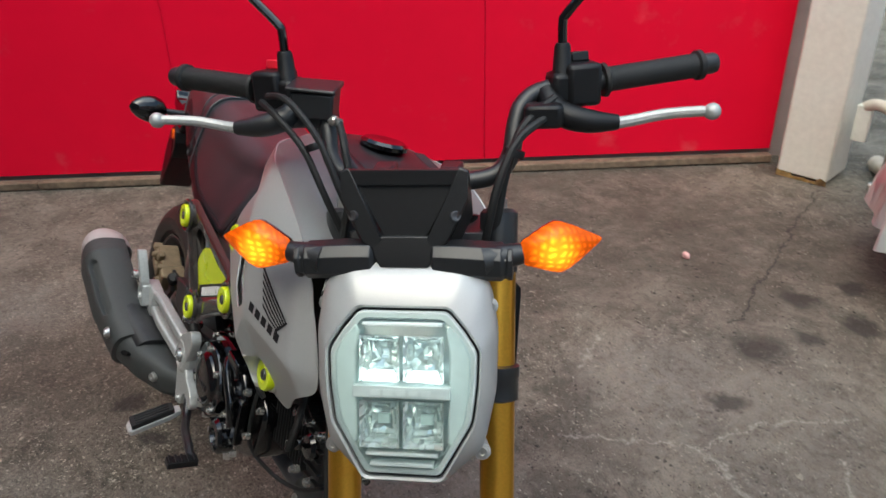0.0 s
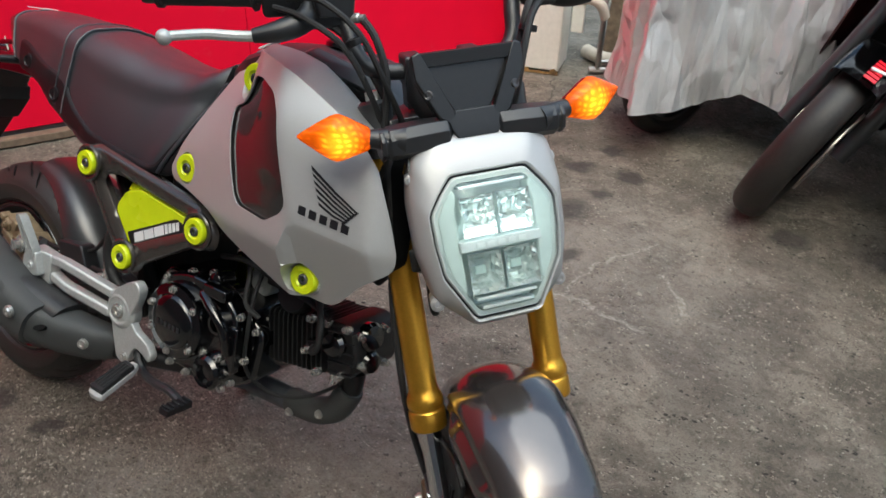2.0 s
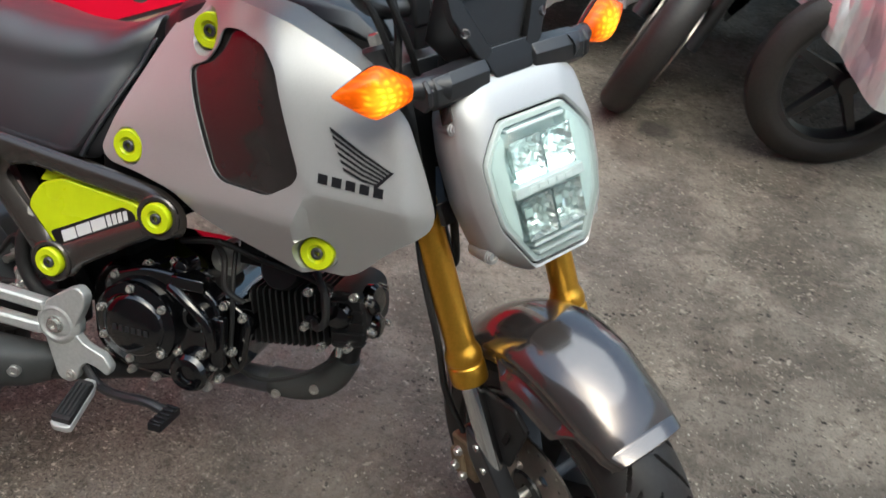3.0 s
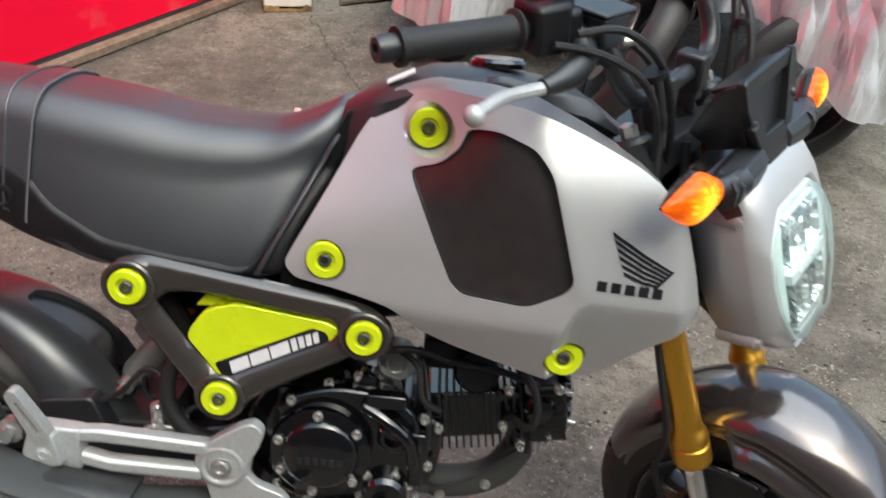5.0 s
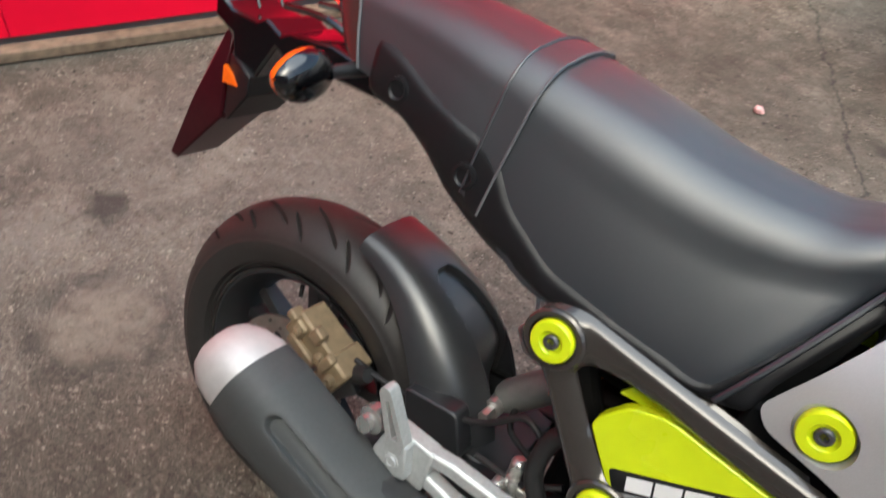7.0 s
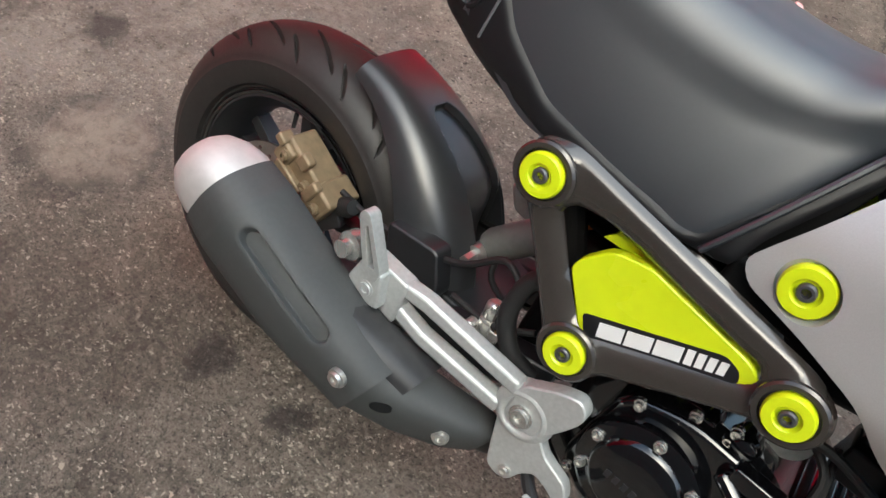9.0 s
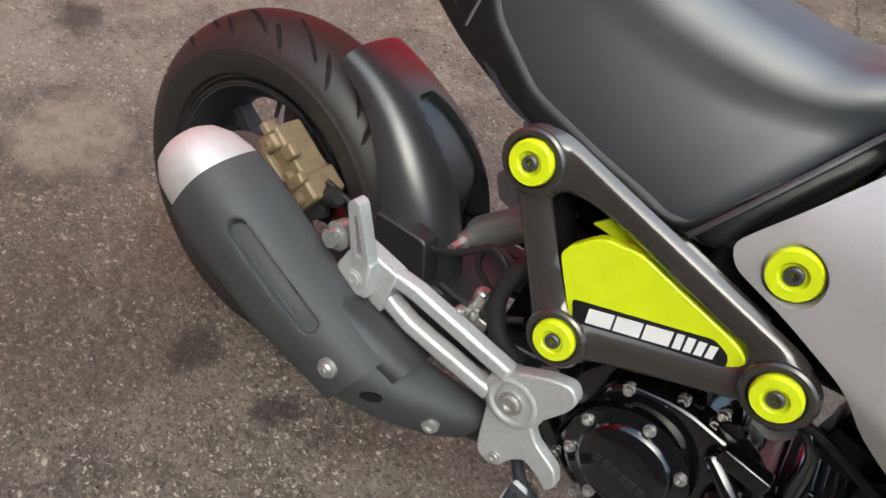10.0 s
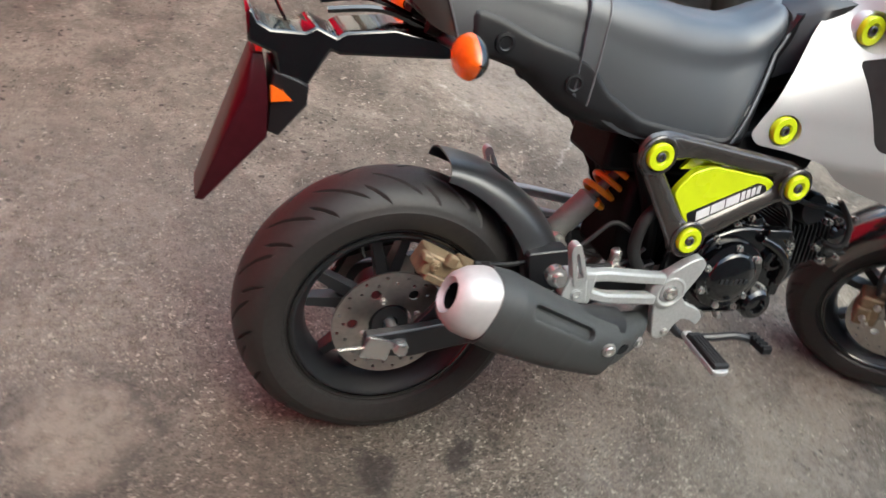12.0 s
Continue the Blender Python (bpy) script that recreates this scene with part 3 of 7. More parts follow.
# ---- the shed ----
bm = bmesh.new()
bmesh.ops.create_grid(bm, x_segments=40, y_segments=40, size=60.0)
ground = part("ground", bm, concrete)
tagged(ground, "worn dark concrete floor with pale scuffs, oil spots and painted soft shade", "floor", kind="structure")

WALL = Matrix.Translation((-0.205, 2.53, 0)) @ Matrix.Rotation(radians(62.4), 4, "Z") @ Matrix.Rotation(math.pi, 4, "Z")
# x along the wall away from the column, y out into the yard (+y is behind it)
wall = empty("wall_back", WALL)
tagged(wall, "bright red painted board wall with light scuffs", "wall", kind="structure")
BOARD = 1.22
for i in range(5):
    bm = bmesh.new()
    box(bm, (0.002 + BOARD * (i + 0.5), -0.035, 1.47), (BOARD - 0.0015, 0.03, 2.84))
    part("board", bm, red_paint, wall, bevel=0.0008, segments=1)
bm = bmesh.new()
for k in range(2):
    box(bm, (1.53 + 3.05 * k, 0.004 + 0.002 * k, 0.020), (3.045, 0.045, 0.030))
    if k == 0:
        part("base_plank", bm, wood, wall, "weathered timber plank along the foot of the wall", bevel=0.004)
        bm = bmesh.new()
part("base_plank", bm, wood, wall, bevel=0.004)
bm = bmesh.new()
box(bm, (3.0, -0.11, 1.45), (6.4, 0.1, 2.9))
part("wall_core", bm, grey_wall, wall)

COL = pose(0.003, 2.445, 0, 0, 0, 14.5)
column = empty("column", COL)
tagged(column, "cream painted square column with rusty foot", "column", kind="structure")
bm = bmesh.new()
box(bm, (0, 0.1, 1.46), (0.2, 0.2, 2.88))
part("shaft", bm, cream_paint, column, bevel=0.008)
bm = bmesh.new()
bmesh.ops.create_grid(bm, x_segments=24, y_segments=1, size=0.5)
for v in bm.verts:
    x, s = v.co.x, v.co.y
    v.co = Vector((x * 0.198, -0.0015, 0.004 + (0 if s < 0 else 0.012 + 0.014 * noise.noise((x * 9, 0, 3)) + (0.012 if x > 0.3 or x < -0.2 else 0))))
part("rust_band", bm, rust, column, "rusty chipped edge at the column foot")


# unseen walls added for the light: grey one blocks sky, cream one bounces fill
WALL_GREY = material("unseen_wall_render", (0.16, 0.15, 0.14), rough=0.9, vary=0.15, scale=9, bump=0.3, bump_scale=50, second=(0.11, 0.10, 0.09), second_amount=0.7, second_scale=1.3)
for nm, c_, s_, mat, hue in (("unseen_block_wall", (0.5, -3.0, 2.2), (11.0, 0.2, 4.4), WALL_GREY, "grey"), ("unseen_bounce_wall", (6.0, 0.5, 1.2), (0.2, 8.0, 2.4), cream_paint, "cream")):
    bm = bmesh.new()
    box(bm, c_, s_)
    tagged(part(nm, bm, mat, bevel=0.01), "plain %s rendered wall closing the yard" % hue, "wall", kind="structure")

# ---- the motorcycle ----
LEAN = 18.5
BIKE = Matrix.Translation((0, 0, 0.0035)) @ Matrix.Rotation(radians(-LEAN), 4, "X")
bike = empty("motorcycle", BIKE)
tagged(bike, "silver and black mini motorcycle with lime details leaning on its stand", "motorcycle")
RAKE = radians(25)
HEAD = Vector((1.281, 0, 0))
STEER = Matrix.Translation(HEAD) @ Matrix.Rotation(radians(-STEER_DEG), 4, Vector((-math.sin(RAKE), 0, math.cos(RAKE)))) @ Matrix.Translation(-HEAD)


def tyre_mesh(radius, half, rim_r, grooves, n, crown):
    """A tyre with a rounded crown and slanted grooves, round the y axis."""
    prof = [(rim_r + 0.002, -0.70), (rim_r + 0.006, -0.80), (rim_r + 0.009, -0.80), (rim_r + 0.012, -0.90), (rim_r + 0.024, -0.975), (rim_r + 0.036, -1.0), (rim_r + 0.0425, -1.0), (rim_r + 0.044, -0.985)]
    r0 = rim_r + 0.044
    for i in range(1, crown):
        a = -1 + 2 * i / crown
        z = (1 - abs(a) ** 2.2) ** 0.66
        prof.append((r0 + (radius - r0) * z, a * 0.985))
    prof += [(r, -h) for r, h in reversed(prof[:8])]
    m = len(prof)
    verts, faces = [], []
    for i in range(n):
        t = 2 * math.pi * i / n
        for j, (r, h) in enumerate(prof):
            d = 0.0
            if 8 <= j < m - 8:
                s = abs(h)
                side = 0.0 if h < 0 else 0.5
                for lead, slant, half_w, s0, s1 in ((side, 1.25, 0.046, 0.08, 0.80), (side + 0.5, 0.95, 0.040, 0.46, 0.93)):
                    ph = (t / (2 * math.pi) * grooves + lead + slant * s + 0.5) % 1.0 - 0.5
                    wide = half_w * max(0.0, min(1.0, (s - s0) / 0.12, (s1 - s) / 0.12))
                    d = max(d, 0.006 * max(0.0, min(1.0, (wide - abs(ph)) / 0.018)))
            elif j in (4, m - 5):
                d = 0.0006 * math.sin(t * 9)
            rr = r - d
            verts.append((rr * math.cos(t), h * half, rr * math.sin(t)))
    for i in range(n):
        for j in range(m - 1):
            a, b = i * m + j, ((i + 1) % n) * m + j
            faces.append((a, a + 1, b + 1, b))
    me = bpy.data.meshes.new("tyre")
    me.from_pydata(verts, [], faces)
    bm = bmesh.new()
    bm.from_mesh(me)
    return bm


def wheel(name, center, radius, half, rim_r, disc_r, disc_y, local, label, grooves):
    w = empty(name)
    w.parent = bike
    w.matrix_local = local @ Matrix.Translation(center)
    tagged(w, label)
    part("tyre", tyre_mesh(radius, half, rim_r, grooves, 1150 if disc_r < 0.1 else 700, 96 if disc_r < 0.1 else 60), rubber, w, "grooved black tyre", angle=28)
    bm = bmesh.new()
    lathe(bm, [(rim_r + 0.004, -half * 0.7), (rim_r + 0.004, -half * 0.78), (rim_r - 0.006, -half * 0.8), (rim_r - 0.010, -half * 0.68), (rim_r - 0.022, -half * 0.5), (rim_r - 0.03, 0),
               (rim_r - 0.022, half * 0.5), (rim_r - 0.010, half * 0.68), (rim_r - 0.006, half * 0.8), (rim_r + 0.004, half * 0.78), (rim_r + 0.004, half * 0.7)], (0, 0, 0), (0, 1, 0), n=96, cap=False)
    part("rim", bm, satin_black, w, "black cast rim")
    for e_ in (-1, 1):
        bm = bmesh.new()
        lathe(bm, [(rim_r + 0.0035, e_ * half * 0.79), (rim_r + 0.002, e_ * (half * 0.79 + 0.0022)), (rim_r - 0.0015, e_ * (half * 0.79 + 0.0022)), (rim_r - 0.003, e_ * half * 0.79)], (0, 0, 0), (0, 1, 0), n=96, closed=True)
        part("rim_lip", bm, gloss_black, w)
    bm = bmesh.new()
    lathe(bm, [(0.012, -0.06), (0.03, -0.06), (0.034, -0.045), (0.028, -0.03), (0.028, 0.03), (0.036, 0.045), (0.036, 0.058), (0.012, 0.058)], (0, 0, 0), (0, 1, 0), n=32, closed=True)
    part("hub", bm, satin_black, w)
    bm = bmesh.new()
    lathe(bm, [(0, -0.088), (0.008, -0.088), (0.009, -0.084), (0.009, 0.084), (0.008, 0.088), (0, 0.088)], (0, 0, 0), (0, 1, 0), n=16)
    part("axle", bm, zinc, w)
    for k in range(5):
        a = 2 * math.pi * k / 5 + 0.35
        bm = bmesh.new()
        for off in (-0.2, 0.2):
            p0 = Vector((0.03 * math.cos(a), 0, 0.03 * math.sin(a)))
            p1 = Vector(((rim_r - 0.026) * math.cos(a + off), 0, (rim_r - 0.026) * math.sin(a + off)))
            d = (p1 - p0)
            side = Vector((-d.z, 0, d.x)).normalized()
            hull(bm, [p + s * side * wd + Vector((0, y, 0)) for p, wd, hy in ((p0, 0.011, 0.017), (p1, 0.008, 0.011)) for s in (-1, 1) for y in (-hy, hy)])
        part("spoke", bm, satin_black, w, bevel=0.002)
    bm = bmesh.new()
    holes = [circle2(0.062 * math.cos(t), 0.062 * math.sin(t), 0.009, 10) for t in [2 * math.pi * k / 6 for k in range(6)]] + [circle2(0, 0, 0.036, 20)]
    for rr, cnt, ph in ((disc_r * 0.80, 16, 0.0), (disc_r * 0.91, 16, 0.2)):
        holes += [circle2(rr * math.cos(t), rr * math.sin(t), 0.0032, 7) for t in [2 * math.pi * k / cnt + ph for k in range(cnt)]]
    panel(bm, circle2(0, 0, disc_r, 64), holes, lambda x, z: disc_y, 0.004)
    disc = part("brake_disc", bm, steel, w, "drilled steel brake disc", angle=30)
    for k in range(4):
        a = 2 * math.pi * k / 4 + 0.4
        bolt(disc, (0.046 * math.cos(a), disc_y - 0.001, 0.046 * math.sin(a)), (0, -1, 0), 0.005)
    bm = bmesh.new()
    tube(bm, [((rim_r - 0.026) * math.cos(2.0), 0, (rim_r - 0.026) * math.sin(2.0)), ((rim_r - 0.055) * math.cos(2.02), -0.012, (rim_r - 0.055) * math.sin(2.02))], [0.004, 0.003], 8)
    part("valve_stem", bm, grip_rubber, w)
    return w


rear = wheel("rear_wheel", (0, 0, 0.2425), 0.2425, 0.065, 0.158, 0.095, -0.062, Matrix.Identity(4), "small black rear wheel with wide grooved tyre", 17)
front = wheel("front_wheel", (1.2, 0, 0.2365), 0.2365, 0.059, 0.158, 0.11, -0.058, STEER, "small black front wheel turned to the side", 17)


def grouped(name, label="", local=None):
    g = empty(name)
    g.parent = bike
    if local is not None:
        g.matrix_local = local
    if label:
        tagged(g, label)
    return g


# frame and swingarm
bm = bmesh.new()
for s in (-1, 1):
    loft(bm, [[(x, s * (y + dy), z + dz) for dy, dz in ((-hw, -hh), (hw, -hh), (hw, hh), (-hw, hh))] for x, y, z, hw, hh in
              ((-0.055, 0.108, 0.24, 0.010, 0.018), (0.02, 0.108, 0.243, 0.010, 0.026), (0.12, 0.105, 0.262, 0.011, 0.024), (0.26, 0.085, 0.305, 0.014, 0.026), (0.44, 0.075, 0.35, 0.016, 0.028))])
box(bm, (0.30, 0, 0.32), (0.07, 0.15, 0.045))
swing = part("swingarm", bm, satin_black, bike, "black box-section swingarm", bevel=0.004)
bm = bmesh.new()
lathe(bm, [(0.007, 0.0), (0.014, 0.0), (0.014, 0.010), (0.010, 0.012), (0.010, 0.02), (0, 0.02)], (0.0, -0.117, 0.2425), (0, -1, 0), n=6)
part("axle_nut", bm, zinc, swing)
bm = bmesh.new()
hull(bm, [(x, y, z) for x, z in ((-0.062, 0.225), (-0.05, 0.262), (-0.012, 0.252), (-0.018, 0.218)) for y in (-0.126, -0.119)])
part("chain_adjuster", bm, zinc, swing, "bright metal chain adjuster plate", bevel=0.002)
bm = bmesh.new()
tube(bm, [(-0.095, -0.12, 0.236), (-0.045, -0.12, 0.241)], 0.003, 8)
part("adjuster_screw", bm, zinc, swing)

bm = bmesh.new()
tube(bm, spline([(0.93, 0, 0.80), (0.80, 0, 0.72), (0.62, 0, 0.62), (0.47, 0, 0.52), (0.44, 0, 0.36)], 6), 0.03, 12)
for s in (-1, 1):
    tube(bm, spline([(0.46, s * 0.05, 0.56), (0.36, s * 0.075, 0.585), (0.2, s * 0.07, 0.66), (-0.02, s * 0.05, 0.715)], 5), 0.013, 10)
    tube(bm, spline([(0.44, s * 0.06, 0.36), (0.40, s * 0.08, 0.47), (0.34, s * 0.08, 0.575)], 5), 0.014, 10)
lathe(bm, [(0.027, -0.07), (0.033, -0.07), (0.033, 0.09), (0.027, 0.09)], (0.985, 0, 0.755), (-math.sin(RAKE), 0, math.cos(RAKE)), n=20)
part("frame", bm, deep_black, bike, "black tubular steel frame")
for nm, c_, s_ in (("battery_box", (0.44, 0.0, 0.43), (0.14, 0.12, 0.16)), ("airbox", (0.38, 0.0, 0.56), (0.16, 0.13, 0.07)), ("seat_tray", (0.27, 0.0, 0.660), (0.2, 0.12, 0.04))):
    bm = bmesh.new()
    box(bm, c_, s_)
    part(nm, bm, deep_black, bike, bevel=0.01)

# chain side
bm = bmesh.new()
lathe(bm, [(0.05, 0.066), (0.076, 0.066), (0.076, 0.072), (0.05, 0.072)], (0, 0, 0.2425), (0, 1, 0), n=34, closed=True)
part("sprocket", bm, steel, rear.parent and bike)
bm = bmesh.new()
tube(bm, [(0.0, 0.069, 0.318), (0.45, 0.069, 0.395), (0.48, 0.069, 0.37), (0.45, 0.069, 0.34), (0.0, 0.069, 0.167), (-0.055, 0.069, 0.19), (-0.076, 0.069, 0.2425), (-0.055, 0.069, 0.295)], 0.007, 6, closed=True)
part("drive_chain", bm, deep_black, bike)

# rear hugger mudguard
def arc_loop(cx, cz, ang, r, hw, drop, lip=0.012):
    """A cross-section of a mudguard at an angle round the axle."""
    u = Vector((math.cos(ang), 0, math.sin(ang)))
    c = Vector((cx, 0, cz))
    pts = []
    for v in (-1.0, -0.99, -0.97, -0.9, -0.75, -0.5, -0.25, 0, 0.25, 0.5, 0.75, 0.9, 0.97, 0.99, 1.0):
        a = abs(v)
        fall = (a ** 3) * 0.018 + (drop * (a - 0.97) / 0.03 if a > 0.97 else 0)
        y = hw * (math.sin(v * math.pi / 2 * 0.97) / math.sin(math.pi / 2 * 0.97) if a < 0.97 else math.copysign(1, v))
        pts.append(c + u * (r - fall) + Vector((0, y, 0)))
    return pts


def smooth(a, b, x):
    t = max(0.0, min(1.0, (x - a) / (b - a)))
    return t * t * (3 - 2 * t)


def hugger_point(t, phi):
    """t runs forward from the rear lip, phi across from the right skirt to the left."""
    deg = 78 - 73 * t
    hw = 0.056 + 0.030 * smooth(0.0, 0.6, t)
    deep = 0.030 + 0.085 * t ** 1.1
    r = 0.281 + 0.016 * math.sin(math.pi * min(1.0, t * 0.9)) + 0.030 * t ** 2
    c, s = math.cos(phi), math.sin(phi)
    y = hw * math.copysign(abs(s) ** (2 / 2.9), s)
    r = r - deep + deep * abs(c) ** (2 / 2.9)
    width = smooth(-0.0245, -0.0228, y) * (1 - smooth(0.0255 + 0.04 * smooth(60, 40, deg), 0.0272 + 0.04 * smooth(60, 40, deg), y))
    r -= 0.0095 * width * smooth(61.2, 60.4, deg + 2600 * max(0.0, abs(y) - 0.006) ** 2 * 4)
    r -= 0.035 * width * smooth(42, 24, deg)
    u = Vector((math.cos(radians(deg)), 0, math.sin(radians(deg))))
    return Vector((0, y, 0.2425)) + u * r


bm = bmesh.new()
loft(bm, [[hugger_point(i / 160, radians(-88 + 176 * j / 210)) for j in range(211)] for i in range(161)], cap=False, closed=False)
bmesh.ops.recalc_face_normals(bm, faces=bm.faces[:])
bm.faces.ensure_lookup_table()
up_ = bm.faces[len(bm.faces) // 2].normal.z > 0
bmesh.ops.solidify(bm, geom=bm.faces[:], thickness=0.0028 if up_ else -0.0028)
hug = part("rear_mudguard", bm, hugger_black, bike, "satin black hugger mudguard over the rear tyre", angle=60)
bm = bmesh.new()
prism(bm, rounded([(0.190, 0.395), (0.262, 0.405), (0.285, 0.352), (0.270, 0.328), (0.21, 0.335)], 0.008), -0.100, -0.070)
part("mudguard_skirt", bm, satin_black, hug, bevel=0.006)

# rear shock absorber
shock = grouped("shock_absorber", "grey shock absorber with orange coil spring")
S0, S1 = Vector((0.285, -0.005, 0.395)), Vector((0.405, -0.005, 0.545))
ax = (S1 - S0).normalized()
bm = bmesh.new()
lathe(bm, [(0, -0.01), (0.018, -0.01), (0.0215, 0.0), (0.0215, 0.075), (0.017, 0.08), (0.009, 0.082), (0.009, 0.19), (0, 0.19)], S0, ax, n=24)
part("damper_body", bm, damper_grey, shock)
bm = bmesh.new()
a, s, u = basis(ax)
tube(bm, [S0 + ax * (0.075 + 0.1 * i / 80) + 0.025 * (math.cos(i * 0.36) * s + math.sin(i * 0.36) * u) for i in range(81)], 0.0055, 8)
part("coil_spring", bm, orange_spring, shock, "orange coil spring")
bm = bmesh.new()
lathe(bm, [(0, -0.03), (0.012, -0.03), (0.012, 0.03), (0, 0.03)], S0 - ax * 0.012, (0, 1, 0), n=18)
lathe(bm, [(0, 0.03), (0.007, 0.03), (0.007, 0.05), (0, 0.05)], S0 - ax * 0.012, (0, -1, 0), n=6)
part("lower_eye", bm, zinc, shock)

# rear brake caliper
cal = grouped("rear_caliper", "bronze-gold rear brake caliper")
for i, (c_, s_) in enumerate((((0.052, -0.082, 0.365), (0.075, 0.045, 0.04)), ((0.095, -0.085, 0.345), (0.035, 0.055, 0.05)), ((0.03, -0.086, 0.375), (0.025, 0.05, 0.03)), ((0.062, -0.105, 0.385), (0.018, 0.014, 0.020)), ((0.022, -0.104, 0.392), (0.016, 0.02, 0.012)), ((0.045, -0.107, 0.352), (0.05, 0.012, 0.014)), ((0.088, -0.112, 0.362), (0.014, 0.012, 0.030)))):
    bm = bmesh.new()
    box(bm, c_, s_, Euler((0, radians(25), 0)).to_matrix())
    part("caliper_body" if i == 0 else "caliper_lug", bm, caliper_gold, cal, bevel=0.004 if i < 3 else 0.003)
bm = bmesh.new()
hull(bm, [(x, y, z) for x, z in ((0.0, 0.22), (0.03, 0.215), (0.13, 0.33), (0.105, 0.36)) for y in (-0.092, -0.082)])
part("caliper_bracket", bm, satin_black, cal, bevel=0.003)
for q in ((0.035, -0.112, 0.378), (0.075, -0.112, 0.36), (0.1, -0.116, 0.345)):
    bolt(cal, q, (0, -1, 0), 0.006, 0.006, caliper_gold)
bm = bmesh.new()
lathe(bm, [(0, 0), (0.012, 0), (0.013, 0.02), (0.009, 0.03), (0, 0.03)], (0.115, -0.085, 0.35), (0.6, -0.2, 0.5), n=16)
part("pin_boot", bm, grip_rubber, cal)

# muffler
def oval(c, t, hy, hz, n=28, p=2.6):
    """A rounded-box ring round the muffler's axis, tilted by t degrees."""
    c = Vector(c)
    d = Vector((math.sin(radians(t)), 0, math.cos(radians(t))))
    out = []
    for i in range(n):
        a = 2 * math.pi * i / n
        ca, sa = math.cos(a), math.sin(a)
        out.append(c + Vector((0, hy * math.copysign(abs(ca) ** (2 / p), ca), 0)) + d * hz * math.copysign(abs(sa) ** (2 / p), sa))
    return out


muf = grouped("muffler", "short grey muffler with matte heat shield and bright tip")
bm = bmesh.new()
loft(bm, [oval((0.33, -0.165, 0.288), 20, 0.038, 0.044), oval((0.2, -0.209, 0.333), 20, 0.034, 0.040), oval((0.08, -0.222, 0.380), 20, 0.036, 0.042)])
part("canister", bm, pipe_grey, muf)
bm = bmesh.new()
loft(bm, [oval((0.079, -0.219, 0.382), 20, 0.0475, 0.0495, p=2.7), oval((0.056, -0.220, 0.389), 20, 0.047, 0.049, p=2.6), oval((0.036, -0.222, 0.395), 20, 0.0435, 0.0455, p=2.4), oval((0.020, -0.223, 0.4005), 20, 0.035, 0.036, p=2.1),
          oval((0.014, -0.223, 0.4025), 20, 0.025, 0.026, p=2), oval((0.021, -0.223, 0.400), 20, 0.0185, 0.0195, p=2)], cap=False)
tip = part("muffler_tip", bm, tip_steel, muf, "brushed bright steel end cone")
bm = bmesh.new()
loft(bm, [oval((0.021, -0.223, 0.400), 20, 0.0186, 0.0196, p=2), oval((0.069, -0.223, 0.385), 20, 0.020, 0.021, p=2), oval((0.07, -0.223, 0.3847), 20, 0.001, 0.001, p=2)], cap=False)
part("outlet", bm, deep_black, tip)


def shield_rows(lst, sub=6):
    """Shield shells wrap the outer side of the canister only."""
    rows = []
    for a, b in zip(lst, lst[1:]):
        for k in range(sub):
            t = k / sub
            rows.append([x + (y - x) * t for x, y in zip(a, b)])
    rows.append(lst[-1])
    return rows


def shield(rows, name, parent, slot=None, fine=40, first=62):
    """A shell round the outer side of the canister, with an optional pocket pressed into it."""
    bm = bmesh.new()
    d = Vector((math.sin(radians(20)), 0, math.cos(radians(20))))
    p = 2.7
    rings = []
    for x, y, z, hy, hz in rows:
        c = Vector((x, y, z))
        outer = []
        for i in range(fine + 1):
            a = radians(first + (298 - first) * i / fine)
            ca, sa = math.cos(a), math.sin(a)
            v = c + Vector((0, hy * math.copysign(abs(ca) ** (2 / p), ca), 0)) + d * hz * math.copysign(abs(sa) ** (2 / p), sa)
            outer.append(v + SLOT_N * slot(v) if slot else v)
        rings.append(outer + [c + (q - c) * (0.93 if not slot else 0.78) for q in reversed(outer)])
    loft(bm, rings, cap=True, closed=True)
    return part(name, bm, shield_grey, parent, angle=60)


# the pressed pocket: its two end centres and the direction into the shell
SLOT_A, SLOT_B = Vector((0.140, -0.2585, 0.394)), Vector((0.242, -0.241, 0.342))
SLOT_N = Vector((-0.10, 0.80, -0.60)).normalized()


def slot_dip(p, r=0.0098, deep=0.0105):
    ab = SLOT_B - SLOT_A
    rel = p - SLOT_A
    t = max(0.0, min(1.0, rel.dot(ab) / ab.length_squared))
    off = rel - ab * t
    if off.length > 0.03:
        return 0.0
    g = (off - SLOT_N * off.dot(SLOT_N)).length
    return deep * smooth(r + 0.0014, r - 0.0010, g) + 0.0008 * smooth(r + 0.0055, r + 0.0014, g)


sh = shield(shield_rows([(0.066, -0.219, 0.385, 0.050, 0.052), (0.10, -0.219, 0.373, 0.053, 0.055), (0.2, -0.207, 0.326, 0.053, 0.050), (0.302, -0.185, 0.285, 0.050, 0.047)], 72), "heat_shield", muf, slot_dip, 250)
tagged(sh, "matte dark grey heat shield with long slot")
bolt(sh, (0.283, -0.2435, 0.314), (0, -1, -0.1), 0.009, 0.006)
sh2 = shield(shield_rows([(0.296, -0.183, 0.285, 0.0465, 0.043), (0.35, -0.158, 0.273, 0.042, 0.041), (0.40, -0.132, 0.266, 0.032, 0.036), (0.425, -0.118, 0.264, 0.020, 0.026)], 6), "front_heat_shield", muf)
bolt(sh2, (0.390, -0.1735, 0.275), (0.35, -1, 0.1), 0.008, 0.006)
# the vent's dark inside is a black plug set proud of the shell
bm = bmesh.new()
